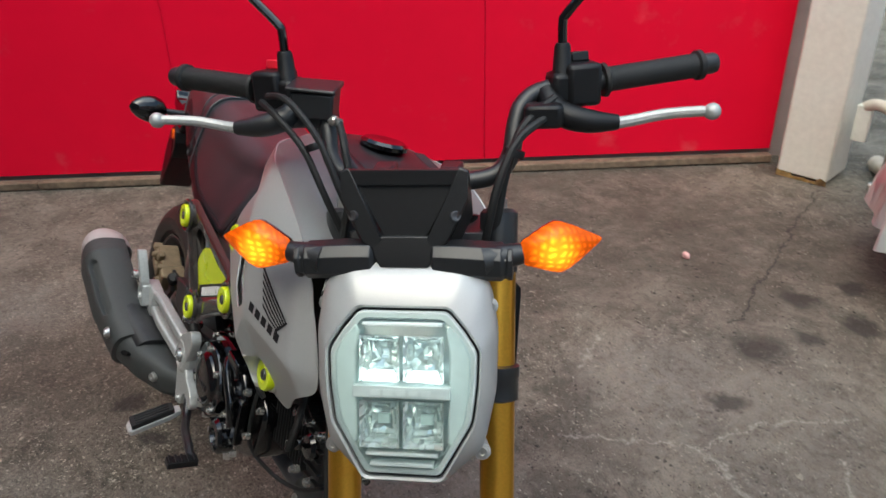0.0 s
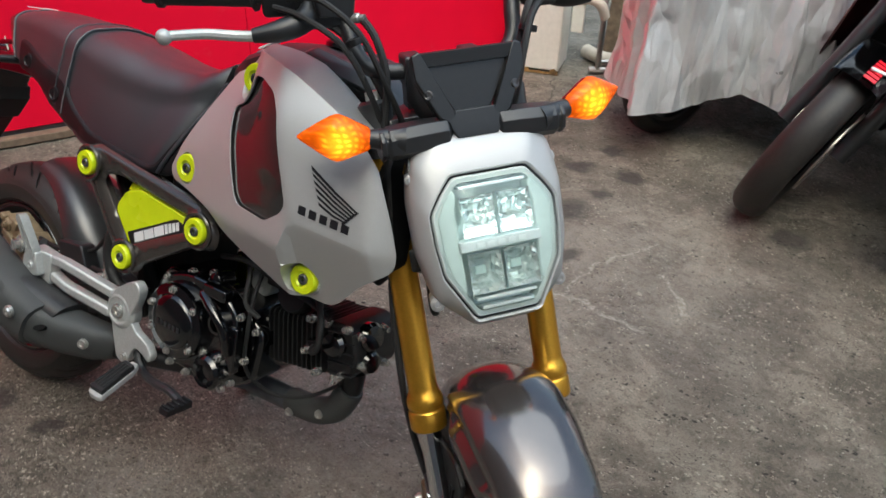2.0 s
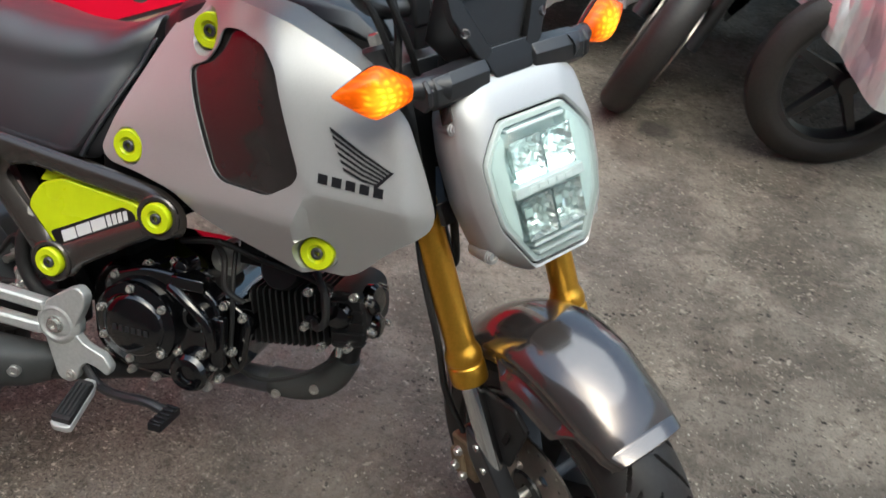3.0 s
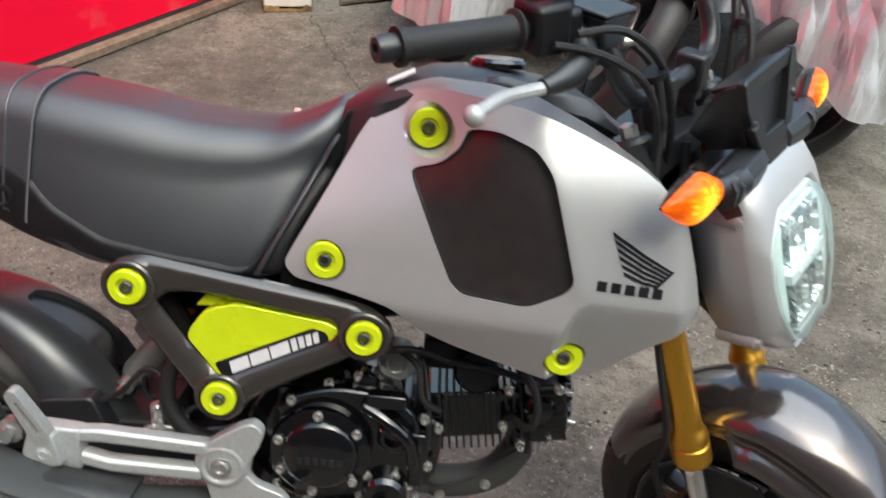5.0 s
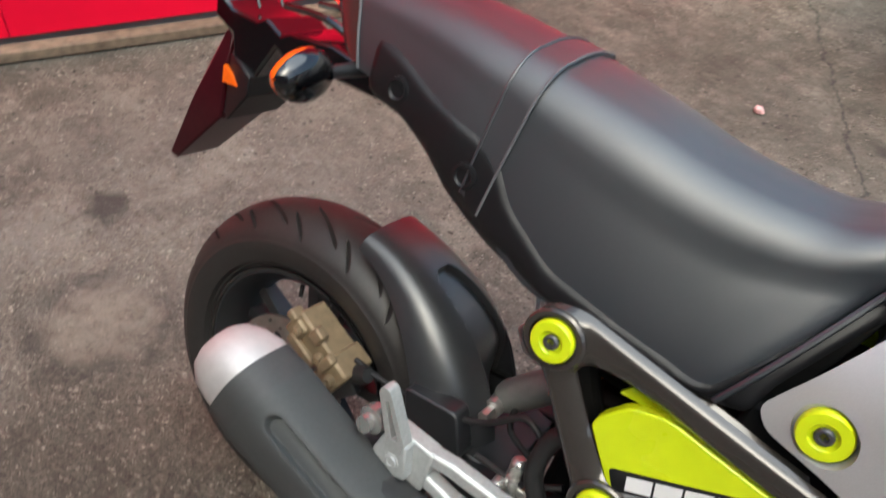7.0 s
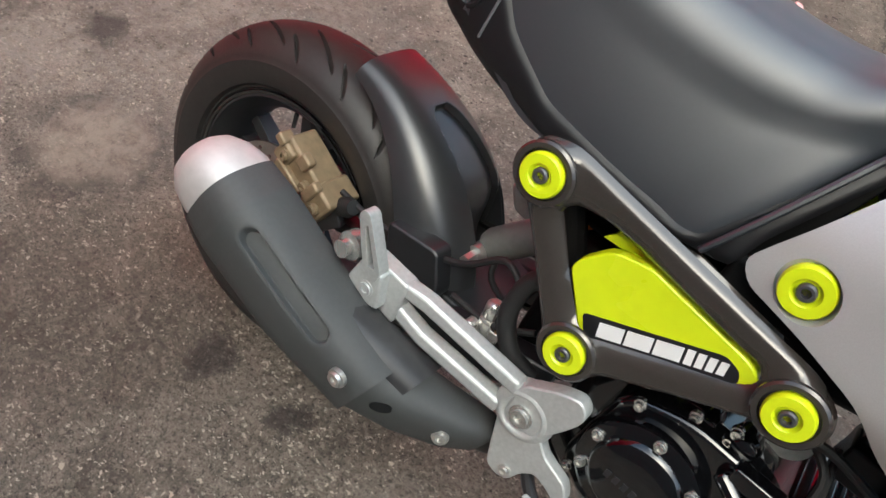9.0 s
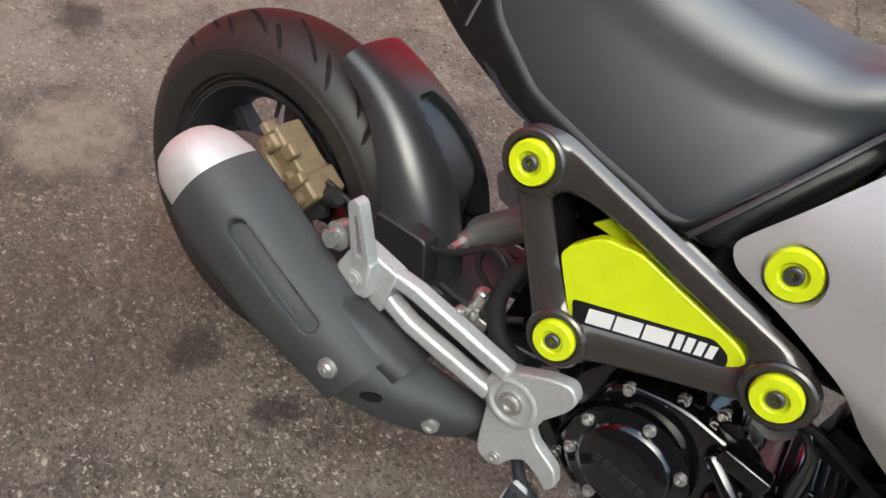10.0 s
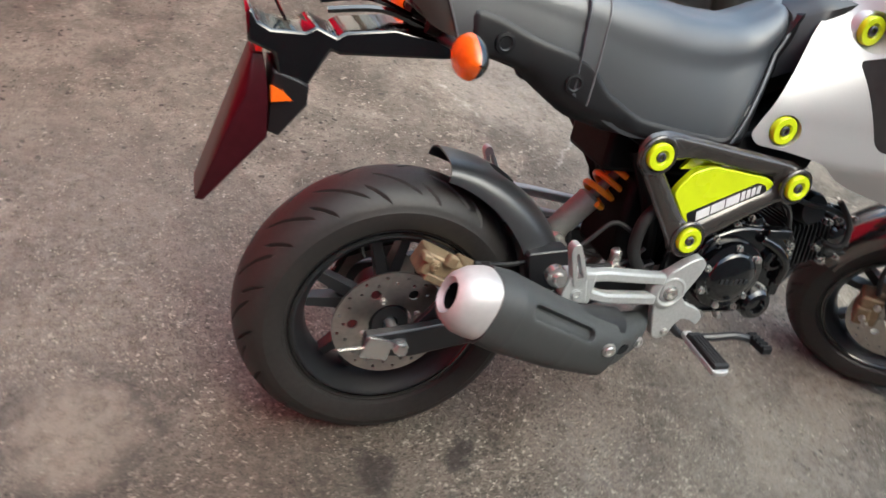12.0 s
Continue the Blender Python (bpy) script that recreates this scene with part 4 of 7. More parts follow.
VENT = Vector((0.3293, -0.2160, 0.2935))
along, away = Vector((0.75, 0.30, 0.28)).normalized(), Vector((0.36, -0.80, 0.48)).normalized()
across = away.cross(along).normalized()
hull(bm, [VENT + along * (0.0125 * math.cos(k * math.pi / 10)) + across * (0.0048 * math.sin(k * math.pi / 10)) + away * h for k in range(20) for h in (-0.012, 0.0022)])
part("vent_dark_plug", bm, deep_black, sh2, "small oval vent drawn as a dark plug")
bm = bmesh.new()
tube(bm, spline([(0.846, 0.010, 0.36), (0.838, 0.016, 0.315), (0.812, 0.020, 0.268), (0.770, 0.022, 0.244), (0.72, 0.022, 0.238), (0.60, 0.015, 0.236), (0.50, -0.04, 0.240), (0.42, -0.11, 0.255), (0.36, -0.145, 0.275)], 6), 0.019, 14)
pipe = part("exhaust_pipe", bm, pipe_grey, bike, "dark exhaust pipe under the engine")
bm = bmesh.new()
tube(bm, spline([(0.841, 0.014, 0.322), (0.815, 0.020, 0.271), (0.772, 0.022, 0.245), (0.712, 0.022, 0.238)], 6), [0.0215] + [0.0245] * 17 + [0.0225], 16)
hs = part("pipe_shield", bm, shield_grey, pipe, "matte grey pipe cover")
for q in ((0.7297, -0.0015, 0.230), (0.7956, -0.003, 0.256)):
    bolt(hs, q, (0.1, -1, -0.1), 0.0065, 0.005)
bm = bmesh.new()
tube(bm, [(0.715, 0.022, 0.238), (0.60, 0.016, 0.236), (0.57, 0.004, 0.236)], 0.0215, 14)
part("pipe_sleeve", bm, sleeve_grey, pipe, "bluish grey bare pipe section")

fin_black = material("cast_fin_black", (0.006, 0.006, 0.0065), rough=0.55, vary=0.2, scale=90, bump=0.1, bump_scale=500)
# engine
eng = grouped("engine", "gloss black single-cylinder engine with zinc bolts", Matrix.Translation((-0.012, 0, -0.002)))
bm = bmesh.new()
prism(bm, rounded([(0.475, 0.30), (0.52, 0.272), (0.66, 0.272), (0.725, 0.31), (0.735, 0.40), (0.70, 0.425), (0.61, 0.448), (0.50, 0.446), (0.47, 0.40)], 0.02), -0.085, 0.095)
part("crankcase", bm, gloss_black, eng, bevel=0.006)
bm = bmesh.new()
prism(bm, rounded([(0.505, 0.32), (0.545, 0.29), (0.645, 0.29), (0.705, 0.335), (0.70, 0.43), (0.66, 0.462), (0.58, 0.465), (0.515, 0.44)], 0.025), -0.115, -0.08)
part("side_case", bm, gloss_black, eng, bevel=0.006)
bm = bmesh.new()
lathe(bm, [(0.066, 0.0), (0.066, 0.016), (0.064, 0.021), (0.060, 0.0225), (0.052, 0.0225), (0.049, 0.024), (0.047, 0.028), (0.042, 0.031), (0.030, 0.033), (0, 0.0345)], (0.577, -0.11, 0.377), (0, -1, 0), n=56)
clutch = part("clutch_cover", bm, gloss_black, eng, "round gloss black clutch cover")
bm = bmesh.new()
for i in range(6):
    box(bm, (0.553 + i * 0.010, -0.1445, 0.374), (0.006, 0.001, 0.009))
part("cast_lettering", bm, satin_black, clutch)
for k, a in enumerate((95, 38, 162, 207, 262, 320)):
    a = radians(a)
    bolt(clutch, (0.577 + 0.0565 * math.cos(a), -0.1325, 0.377 + 0.0565 * math.sin(a)), (0, -1, 0), 0.0052, 0.006)
bm = bmesh.new()
lathe(bm, [(0.03, 0.0), (0.03, 0.02), (0.025, 0.026), (0.015, 0.027), (0.013, 0.02), (0, 0.02)], (0.662, -0.11, 0.318), (0, -1, 0), n=28)
flt = part("oil_filter_cover", bm, gloss_black, eng)
for a in (20, 140, 200, 310):
    a = radians(a)
    bolt(flt, (0.662 + 0.034 * math.cos(a), -0.114, 0.318 + 0.034 * math.sin(a)), (0, -1, 0), 0.0055, 0.006)
bm = bmesh.new()
lathe(bm, [(0.022, 0), (0.022, 0.018), (0.017, 0.022), (0.012, 0.022), (0.010, 0.014), (0, 0.014)], (0.668, -0.105, 0.405), (0, -1, 0), n=24)
part("timing_cap", bm, gloss_black, eng)
bm = bmesh.new()
tube(bm, spline([(0.625, -0.118, 0.445), (0.66, -0.128, 0.43), (0.69, -0.128, 0.40), (0.695, -0.122, 0.36)], 5), 0.009, 10)
box(bm, (0.655, -0.115, 0.455), (0.05, 0.02, 0.02))
box(bm, (0.70, -0.112, 0.37), (0.02, 0.016, 0.08))
part("case_ribs", bm, gloss_black, eng, bevel=0.003)
for q in ((0.615, -0.088, 0.470), (0.579, -0.100, 0.462), (0.535, -0.112, 0.441), (0.540, -0.100, 0.420), (0.645, -0.115, 0.312), (0.702, -0.112, 0.310), (0.665, -0.112, 0.417), (0.705, -0.108, 0.428), (0.700, -0.112, 0.390), (0.674, -0.118, 0.345), (0.694, -0.112, 0.329), (0.520, -0.112, 0.315), (0.560, -0.115, 0.292), (0.600, -0.115, 0.288), (0.715, -0.100, 0.352), (0.725, -0.090, 0.405)):
    bolt(eng, q, (0, -1, 0), 0.0052, 0.008)
for x, z, r in ((0.628, 0.462, 0.012), (0.592, 0.455, 0.010), (0.648, 0.440, 0.016)):
    bm = bmesh.new()
    lathe(bm, [(r * 1.2, -0.02), (r * 1.2, 0.004), (r, 0.008), (r, 0.014), (r * 0.6, 0.016), (0, 0.016)], (x, -0.085, z), (0, -1, 0.1), n=20)
    part("case_boss", bm, gloss_black, eng, bevel=0.001)
# cylinder and head, tipped up a little towards the front
TIP = Matrix.Translation((0.722, 0, 0.396)) @ Matrix.Rotation(radians(-9), 4, "Y")


def tipped(bm):
    bmesh.ops.transform(bm, matrix=TIP, verts=bm.verts[:])
    return bm


bm = bmesh.new()
box(bm, (0.055, -0.002, 0.0), (0.13, 0.094, 0.070))
part("cylinder", tipped(bm), gloss_black, eng, bevel=0.004)
for i in range(12):
    bm = bmesh.new()
    x = 0.006 + i * 0.0100
    tall = 0.046 if i < 9 else 0.043
    prism(bm, rounded([Vector((-0.064, -tall)), Vector((0.060, -tall)), Vector((0.060, tall)), Vector((-0.064, tall))], 0.010, 2), x - 0.0014, x + 0.0014)
    for v in bm.verts:
        v.co = Vector((v.co.y, v.co.x, v.co.z))
    part("cooling_fin", tipped(bm), fin_black, eng)
bm = bmesh.new()
prism(bm, rounded([(0.122, -0.044), (0.160, -0.044), (0.176, -0.032), (0.180, 0.0), (0.176, 0.034), (0.158, 0.046), (0.122, 0.046)], 0.010), -0.058, 0.055)
head = part("cylinder_head", tipped(bm), fin_black, eng, bevel=0.005)
for i in range(5):
    bm = bmesh.new()
    z = -0.034 + i * 0.017
    prism(bm, rounded([Vector((0.128, z - 0.0016)), Vector((0.176, z - 0.0016)), Vector((0.176, z + 0.0016)), Vector((0.128, z + 0.0016))], 0.001, 1), -0.065, -0.050)
    part("head_rib", tipped(bm), fin_black, head)
for (x, y, z), axis, r in (((0.140, -0.058, 0.012), (0, -1, 0), 0.020), ((0.178, -0.020, 0.022), (1, -0.2, 0.1), 0.022), ((0.176, -0.020, -0.020), (1, -0.2, -0.1), 0.018), ((0.10, -0.058, 0.000), (0, -1, 0), 0.013)):
    bm = bmesh.new()
    lathe(bm, [(r * 1.1, -0.004), (r * 1.1, 0.006), (r * 0.85, 0.012), (r * 0.4, 0.0135), (0, 0.0135)], (x, y, z), axis, n=26)
    part("head_cap", tipped(bm), gloss_black, head)
for q, d in (((0.176, -0.046, 0.028), (1, -0.2, 0)), ((0.178, -0.046, -0.018), (1, -0.2, 0)), ((0.180, 0.010, 0.030), (1, 0, 0)), ((0.180, 0.012, -0.028), (1, 0, 0)), ((0.166, -0.060, 0.040), (0, -1, 0.3)), ((0.128, -0.062, 0.044), (0, -1, 0.3)), ((0.100, -0.066, 0.046), (0, -1, 0.3)), ((0.112, -0.066, -0.038), (0, -1, 0)), ((0.152, -0.060, -0.038), (0, -1, 0)), ((0.090, -0.066, -0.006), (0, -1, 0)), ((0.134, -0.052, -0.047), (0, -0.4, -1))):
    bolt(head, TIP @ Vector(q), d, 0.0055, 0.012)
bm = bmesh.new()
tube(bm, spline([(0.826, -0.070, 0.415), (0.838, -0.088, 0.416), (0.850, -0.092, 0.430), (0.846, -0.086, 0.465), (0.820, -0.07, 0.50)], 6), 0.0055, 10)
part("spark_lead", bm, grip_rubber, head)
bm = bmesh.new()
lathe(bm, [(0.026, -0.02), (0.0265, 0.010), (0.0245, 0.0125), (0.014, 0.0125), (0.012, 0.0105), (0, 0.0105)], (0.6484, -0.012, 0.455), (0, -1, 0), n=32)
part("frame_plug", bm, alu, bike, "grey round plug above the engine")
bm = bmesh.new()
tube(bm, spline([(0.70, -0.01, 0.51), (0.75, -0.01, 0.50), (0.80, -0.005, 0.47)], 5), 0.022, 14)
box(bm, (0.72, -0.03, 0.49), (0.05, 0.04, 0.04))
part("intake", bm, black_plastic, eng, bevel=0.003)
bm = bmesh.new()
lathe(bm, [(0.031, 0), (0.031, 0.02), (0.027, 0.026), (0, 0.027)], (0.768, -0.045, 0.478), (0, -1, 0.15), n=28)
part("air_valve", bm, black_plastic, eng)
for pts, r in (([(0.69, -0.05, 0.50), (0.705, -0.085, 0.46), (0.712, -0.098, 0.40), (0.712, -0.09, 0.33), (0.74, -0.05, 0.285), (0.80, -0.03, 0.30), (0.85, -0.02, 0.34)], 0.0035),
               ([(0.66, -0.06, 0.50), (0.69, -0.085, 0.49), (0.70, -0.098, 0.45), (0.725, -0.09, 0.43)], 0.0045),
               ([(0.62, -0.08, 0.50), (0.68, -0.08, 0.51), (0.74, -0.075, 0.495), (0.80, -0.07, 0.485), (0.85, -0.07, 0.47)], 0.005)):
    bm = bmesh.new()
    tube(bm, spline(pts, 5), r, 8)
    part("engine_hose", bm, grip_rubber, eng)

# ---- bodywork ----
UX, UZ = (0.50, 0.60, 0.665, 0.73, 0.80, 0.85, 0.90, 0.96, 1.02), (0.66, 0.705, 0.740, 0.765, 0.772, 0.772, 0.765, 0.74, 0.70)
CX, CZ = (0.49, 0.60, 0.672, 0.828, 0.8444, 0.99), (0.612, 0.600, 0.595, 0.606, 0.648, 0.634)


def ramp_up(v, k):
    """Zero below nought, rising straight above it, rounded over about k."""
    return v if v > 30 * k else k * math.log1p(math.exp(v / k))


def ridge_x(z):
    """The upright crease between the window's facet and the emblem's."""
    return 0.8444 - 0.36 * max(0.0, z - 0.65)


def shroud_y(x, z):
    """How far the side shroud stands out from the bike's middle: flat facets that meet in rounded creases."""
    zu = sum(float(np.interp(x + d, UX, UZ)) for d in (-0.03, 0, 0.03)) / 3
    zc = float(np.interp(x, CX, CZ))
    rx = ridge_x(z)
    b = 0.2012 - 0.18 * (x - 0.86) - 0.045 * (z - 0.668)
    b -= 0.45 * ramp_up(rx - x, 0.003)
    b -= 0.25 * ramp_up(z - 0.66, 0.01) * smooth(0.05, 0.16, rx - x)
    b -= 0.50 * ramp_up(z - zu, 0.018)
    b -= 0.58 * ramp_up(zc - z, 0.0025)
    b -= 0.90 * ramp_up(x - (0.962 - 0.2 * (z - 0.64)), 0.003)
    return -b


def puck(parent, at, r=0.0225, axis=(0, -1, 0)):
    """A lime washer with a dark socket bolt."""
    bm = bmesh.new()
    lathe(bm, [(r * 0.98, -0.004), (r, 0.0), (r, 0.004), (r * 0.93, 0.0065), (r * 0.55, 0.0065), (r * 0.47, 0.0045), (r * 0.42, 0.003), (0, 0.003)], at, axis, n=36)
    pk = part("lime_puck", bm, lime, parent, "lime yellow round washer with a dark socket bolt")
    bm = bmesh.new()
    lathe(bm, [(r * 0.36, 0.0), (r * 0.36, 0.0055), (r * 0.30, 0.0072), (r * 0.19, 0.0072), (r * 0.17, 0.003), (0, 0.003)], at, axis, n=20)
    part("socket_bolt", bm, bolt_grey, pk)
    return pk


SHROUD = [(0.507, 0.624), (0.519, 0.650), (0.558, 0.727), (0.586, 0.785), (0.604, 0.812), (0.626, 0.830), (0.666, 0.845), (0.726, 0.845), (0.781, 0.837), (0.832, 0.818), (0.889, 0.793), (0.920, 0.772), (0.947, 0.747), (0.974, 0.682), (0.990, 0.634), (0.985, 0.612),
          (0.935, 0.574), (0.900, 0.536), (0.880, 0.523), (0.826, 0.527), (0.771, 0.541), (0.711, 0.556), (0.669, 0.573), (0.640, 0.596), (0.576, 0.606), (0.521, 0.609)]
WINDOW = [(0.646, 0.756), (0.679, 0.768), (0.699, 0.790), (0.705, 0.812), (0.736, 0.815), (0.776, 0.803), (0.796, 0.780), (0.834, 0.667), (0.825, 0.652), (0.789, 0.629), (0.718, 0.629), (0.703, 0.640)]


def fine_loop(loop, gap=0.006):
    """The same closed outline with points no further apart than gap."""
    out = []
    for a, b in zip(loop, loop[1:] + loop[:1]):
        n = max(1, math.ceil((b - a).length / gap))
        out += [a.lerp(b, i / n) for i in range(n)]
    return out


shr = fine_loop(rounded(SHROUD, 0.02, 3))
win = fine_loop(rounded(WINDOW, 0.010, 3))

CREASES = list(zip(list(zip(CX, CZ)), list(zip(CX, CZ))[1:])) + [((ridge_x(0.83), 0.83), (0.8444, 0.648)), ((0.932, 0.79), (0.966, 0.62)), ((0.8444, 0.648), (0.966, 0.637))]
WELLS = ((0.6635, 0.7995, 0.104, 0.0295), (0.558, 0.637, 0.1225, 0.0255), (0.8455, 0.5565, 0.154, 0.0262))
for side in (1, -1):
    bm = bmesh.new()
    panel(bm, [(p.x, p.y) for p in shr], [[(p.x, p.y) for p in win]] + [circle2(x, z, r, 30) for x, z, b, r in WELLS], shroud_y, 0.0022, 0.009, CREASES)
    if side < 0:
        for v in bm.verts:
            v.co.y = -v.co.y * 0.78
    so = part("tank_shroud", bm, silver, bike, "silver metallic plastic side shroud", angle=50, bevel=0.0010, segments=2)
    bm = bmesh.new()
    rows = []
    for k in range(25):
        x = 0.620 + 0.300 * k / 24
        zt = float(np.interp(x, (0.586, 0.604, 0.626, 0.666, 0.726, 0.781, 0.832, 0.889, 0.920), (0.785, 0.812, 0.830, 0.845, 0.845, 0.837, 0.818, 0.793, 0.772))) - 0.0025
        o = shroud_y(x, zt) + 0.001
        inn = -float(np.interp(x, (0.63, 0.70, 0.80, 0.88, 0.94), (0.066, 0.076, 0.086, 0.105, 0.135)))
        rise = float(np.interp(x, (0.63, 0.75, 0.86, 0.94), (0.012, 0.014, 0.010, 0.004)))
        rows.append([Vector((x, o + (inn - o) * u, zt + rise * math.sin(u * math.pi / 2) - 0.012 * max(0, u - 0.8) / 0.2)) for u in (0, 0.12, 0.3, 0.5, 0.7, 0.85, 1.0)])
    loft(bm, rows, cap=False, closed=False)
    bmesh.ops.solidify(bm, geom=bm.faces[:], thickness=0.002)
    if side < 0:
        for v in bm.verts:
            v.co.y = -v.co.y * 0.78
    part("shroud_top", bm, silver, so, angle=50)
    bm = bmesh.new()
    ctr = Vector((0.745, 0.715))
    grown = [ctr + (p - ctr) * 1.05 for p in win]
    panel(bm, [(p.x, p.y) for p in grown], (), lambda x, z: 0.0045 + sum(shroud_y(min(x, 0.83) + dx, z + dz) for dx in (-0.035, 0, 0.03) for dz in (-0.03, 0, 0.03)) / 9, 0.003, 0.011)
    if side < 0:
        for v in bm.verts:
            v.co.y = -v.co.y * 0.78
    part("shroud_window", bm, plum, so, "glossy dark tinted inset panel", angle=50)
    for x, z, b, r in WELLS:
        flip = 1 if side > 0 else -0.78
        bm = bmesh.new()
        rim = [Vector((px, flip * (shroud_y(px, pz) + 0.0003), pz)) for px, pz in circle2(x, z, r, 30)]
        low = [Vector((px, -flip * (b - 0.004), pz)) for px, pz in circle2(x, z, min(r, 0.0242), 30)]
        loft(bm, [rim, [p.lerp(q, 0.8) for p, q in zip(rim, low)], low], cap="end")
        well = part("puck_well", bm, silver, so, angle=50)
        puck(well, (x, -flip * b, z), 0.0225, (0, -1 if side > 0 else 1, 0))
    # wing emblem as plain slanted bars, and a row of plain bars under it
    bm = bmesh.new()

    def mark(q):
        y0 = shroud_y(sum(p[0] for p in q) / len(q), sum(p[1] for p in q) / len(q))
        vs = [bm.verts.new((p[0], (1 if side > 0 else -0.78) * (shroud_y(p[0], p[1]) - 0.0015), p[1])) for p in q]
        bm.faces.new(vs)

    A, B = Vector((0.865, 0.7285)), Vector((0.939, 0.6865))
    for i in range(6):
        t0, t1 = i / 6, i / 6 + (0.115 if i == 0 else 0.085)
        l0, l1 = A.lerp(Vector((0.888, 0.676)), t0), A.lerp(Vector((0.888, 0.676)), t1)
        r0, r1 = B.lerp(Vector((0.921, 0.667)), i / 6), B.lerp(Vector((0.921, 0.667)), i / 6 + 0.10)
        mid0, mid1 = l0.lerp(r0, 0.5) + Vector((0.003, -0.003)), l1.lerp(r1, 0.5) + Vector((0.003, -0.003))
        mark([l0, mid0, mid1, l1])
        mark([mid0, r0, r1, mid1])
    mark([Vector((0.939, 0.6865)), Vector((0.9425, 0.686)), Vector((0.924, 0.664)), Vector((0.921, 0.667))])
    part("wing_emblem", bm, dark_print, so, "dark wing-shaped emblem of slanted bars", recalc=False)
    bm = bmesh.new()
    L0, L1 = Vector((0.857, 0.6625)), Vector((0.937, 0.6535))
    for i in range(5):
        a, b = L0.lerp(L1, i / 5 + 0.01), L0.lerp(L1, i / 5 + 0.15)
        up = Vector((0.0, 0.0115))
        mark([a, b, b + up, a + up])
        part("name_bar", bm, dark_print, so, recalc=False)
        bm = bmesh.new()
    bm.free()

# inner tank and top cover
bm = bmesh.new()
rows = []
for x, top, w in ((0.56, 0.80, 0.055), (0.60, 0.826, 0.075), (0.66, 0.850, 0.085), (0.72, 0.857, 0.085), (0.80, 0.848, 0.085), (0.86, 0.828, 0.08), (0.90, 0.80, 0.07)):
    rows.append([(x, w * s, z) for s, z in ((-1.0, top - 0.10), (-1.0, top - 0.012), (-0.85, top - 0.002), (-0.5, top + 0.006), (0, top + 0.008), (0.5, top + 0.006), (0.85, top - 0.002), (1.0, top - 0.012), (1.0, top - 0.10))])
rows2 = []
for a, b in zip(rows, rows[1:]):
    for k in range(4):
        rows2.append([Vector(p).lerp(Vector(q), k / 4) for p, q in zip(a, b)])
rows2.append([Vector(p) for p in rows[-1]])
loft(bm, rows2)
tank = part("tank_cover", bm, satin_black, bike, "dark satin fuel tank cover", angle=45)
bm = bmesh.new()
lathe(bm, [(0.035, 0), (0.035, 0.006), (0.030, 0.010), (0.012, 0.010), (0, 0.009)], (0.74, 0, 0.864), (-0.03, 0, 1), n=32)
part("fuel_cap", bm, gloss_black, tank)
bm = bmesh.new()
box(bm, (0.625, -0.045, 0.846), (0.035, 0.02, 0.002), Euler((0.1, radians(-28), 0)).to_matrix())
part("warning_label", bm, white_print, tank, "small white printed label")
for s in (-1, 1):
    bm = bmesh.new()
    hull(bm, [(x, s * y, z) for x, y, z in ((0.72, 0.06, 0.858), (0.84, 0.055, 0.842), (0.90, 0.05, 0.81), (0.90, 0.075, 0.80), (0.84, 0.09, 0.825), (0.72, 0.088, 0.845), (0.74, 0.07, 0.862), (0.84, 0.075, 0.846))])
    part("tank_trim", bm, satin_black, bike, "satin black trim along the tank", bevel=0.003)
for s in (-1, 1):
    bm = bmesh.new()
    hull(bm, [(0.90, s * 0.06, 0.80), (0.955, s * 0.075, 0.745), (0.985, s * 0.12, 0.62), (0.93, s * 0.09, 0.56), (0.86, s * 0.06, 0.56), (0.86, s * 0.06, 0.80), (0.95, s * 0.15, 0.74), (0.985, s * 0.155, 0.625), (0.90, s * 0.15, 0.6)])
    hull(bm, [(x, s * y, z) for x, z in ((0.60, 0.60), (0.60, 0.74), (0.86, 0.56), (0.86, 0.76)) for y in (0.05, 0.085)])
    part("radiator_scoop", bm, deep_black, bike, "black plastic inside the shrouds", bevel=0.006)

# dark filler added to close the gap behind the foot of the shrouds
bm = bmesh.new()
hull(bm, [(x, s * y, z) for s in (-1, 1) for x, y, z in ((0.50, 0.105, 0.565), (0.56, 0.108, 0.545), (0.66, 0.104, 0.565), (0.68, 0.095, 0.60), (0.60, 0.100, 0.635), (0.50, 0.105, 0.62))])
part("shroud_gap_filler", bm, deep_black, bike, "added dull black filler behind the shroud foot", bevel=0.006)

# side covers with lime insets
SIDE = [(0.303, 0.592), (0.314, 0.616), (0.345, 0.624), (0.40, 0.616), (0.54, 0.597), (0.61, 0.588), (0.638, 0.572), (0.648, 0.548), (0.640, 0.524), (0.62, 0.518), (0.602, 0.519), (0.547, 0.488), (0.478, 0.446), (0.466, 0.428), (0.440, 0.416), (0.416, 0.424), (0.406, 0.446), (0.330, 0.547), (0.311, 0.562)]
INNER = [(0.360, 0.561), (0.370, 0.577), (0.405, 0.583), (0.573, 0.5615), (0.580, 0.549), (0.571, 0.5365), (0.4475, 0.4735), (0.430, 0.478), (0.400, 0.513)]
LIME = [(0.396, 0.521), (0.400, 0.534), (0.419, 0.5605), (0.455, 0.572), (0.566, 0.558), (0.582, 0.548), (0.573, 0.527), (0.452, 0.466), (0.434, 0.472)]

SIDE_LOOP = [(p.x, p.y) for p in rounded([Vector(p) for p in SIDE], 0.014, 3)]
INNER_LOOP = [(p.x, p.y) for p in rounded([Vector(p) for p in INNER], 0.010, 3)]


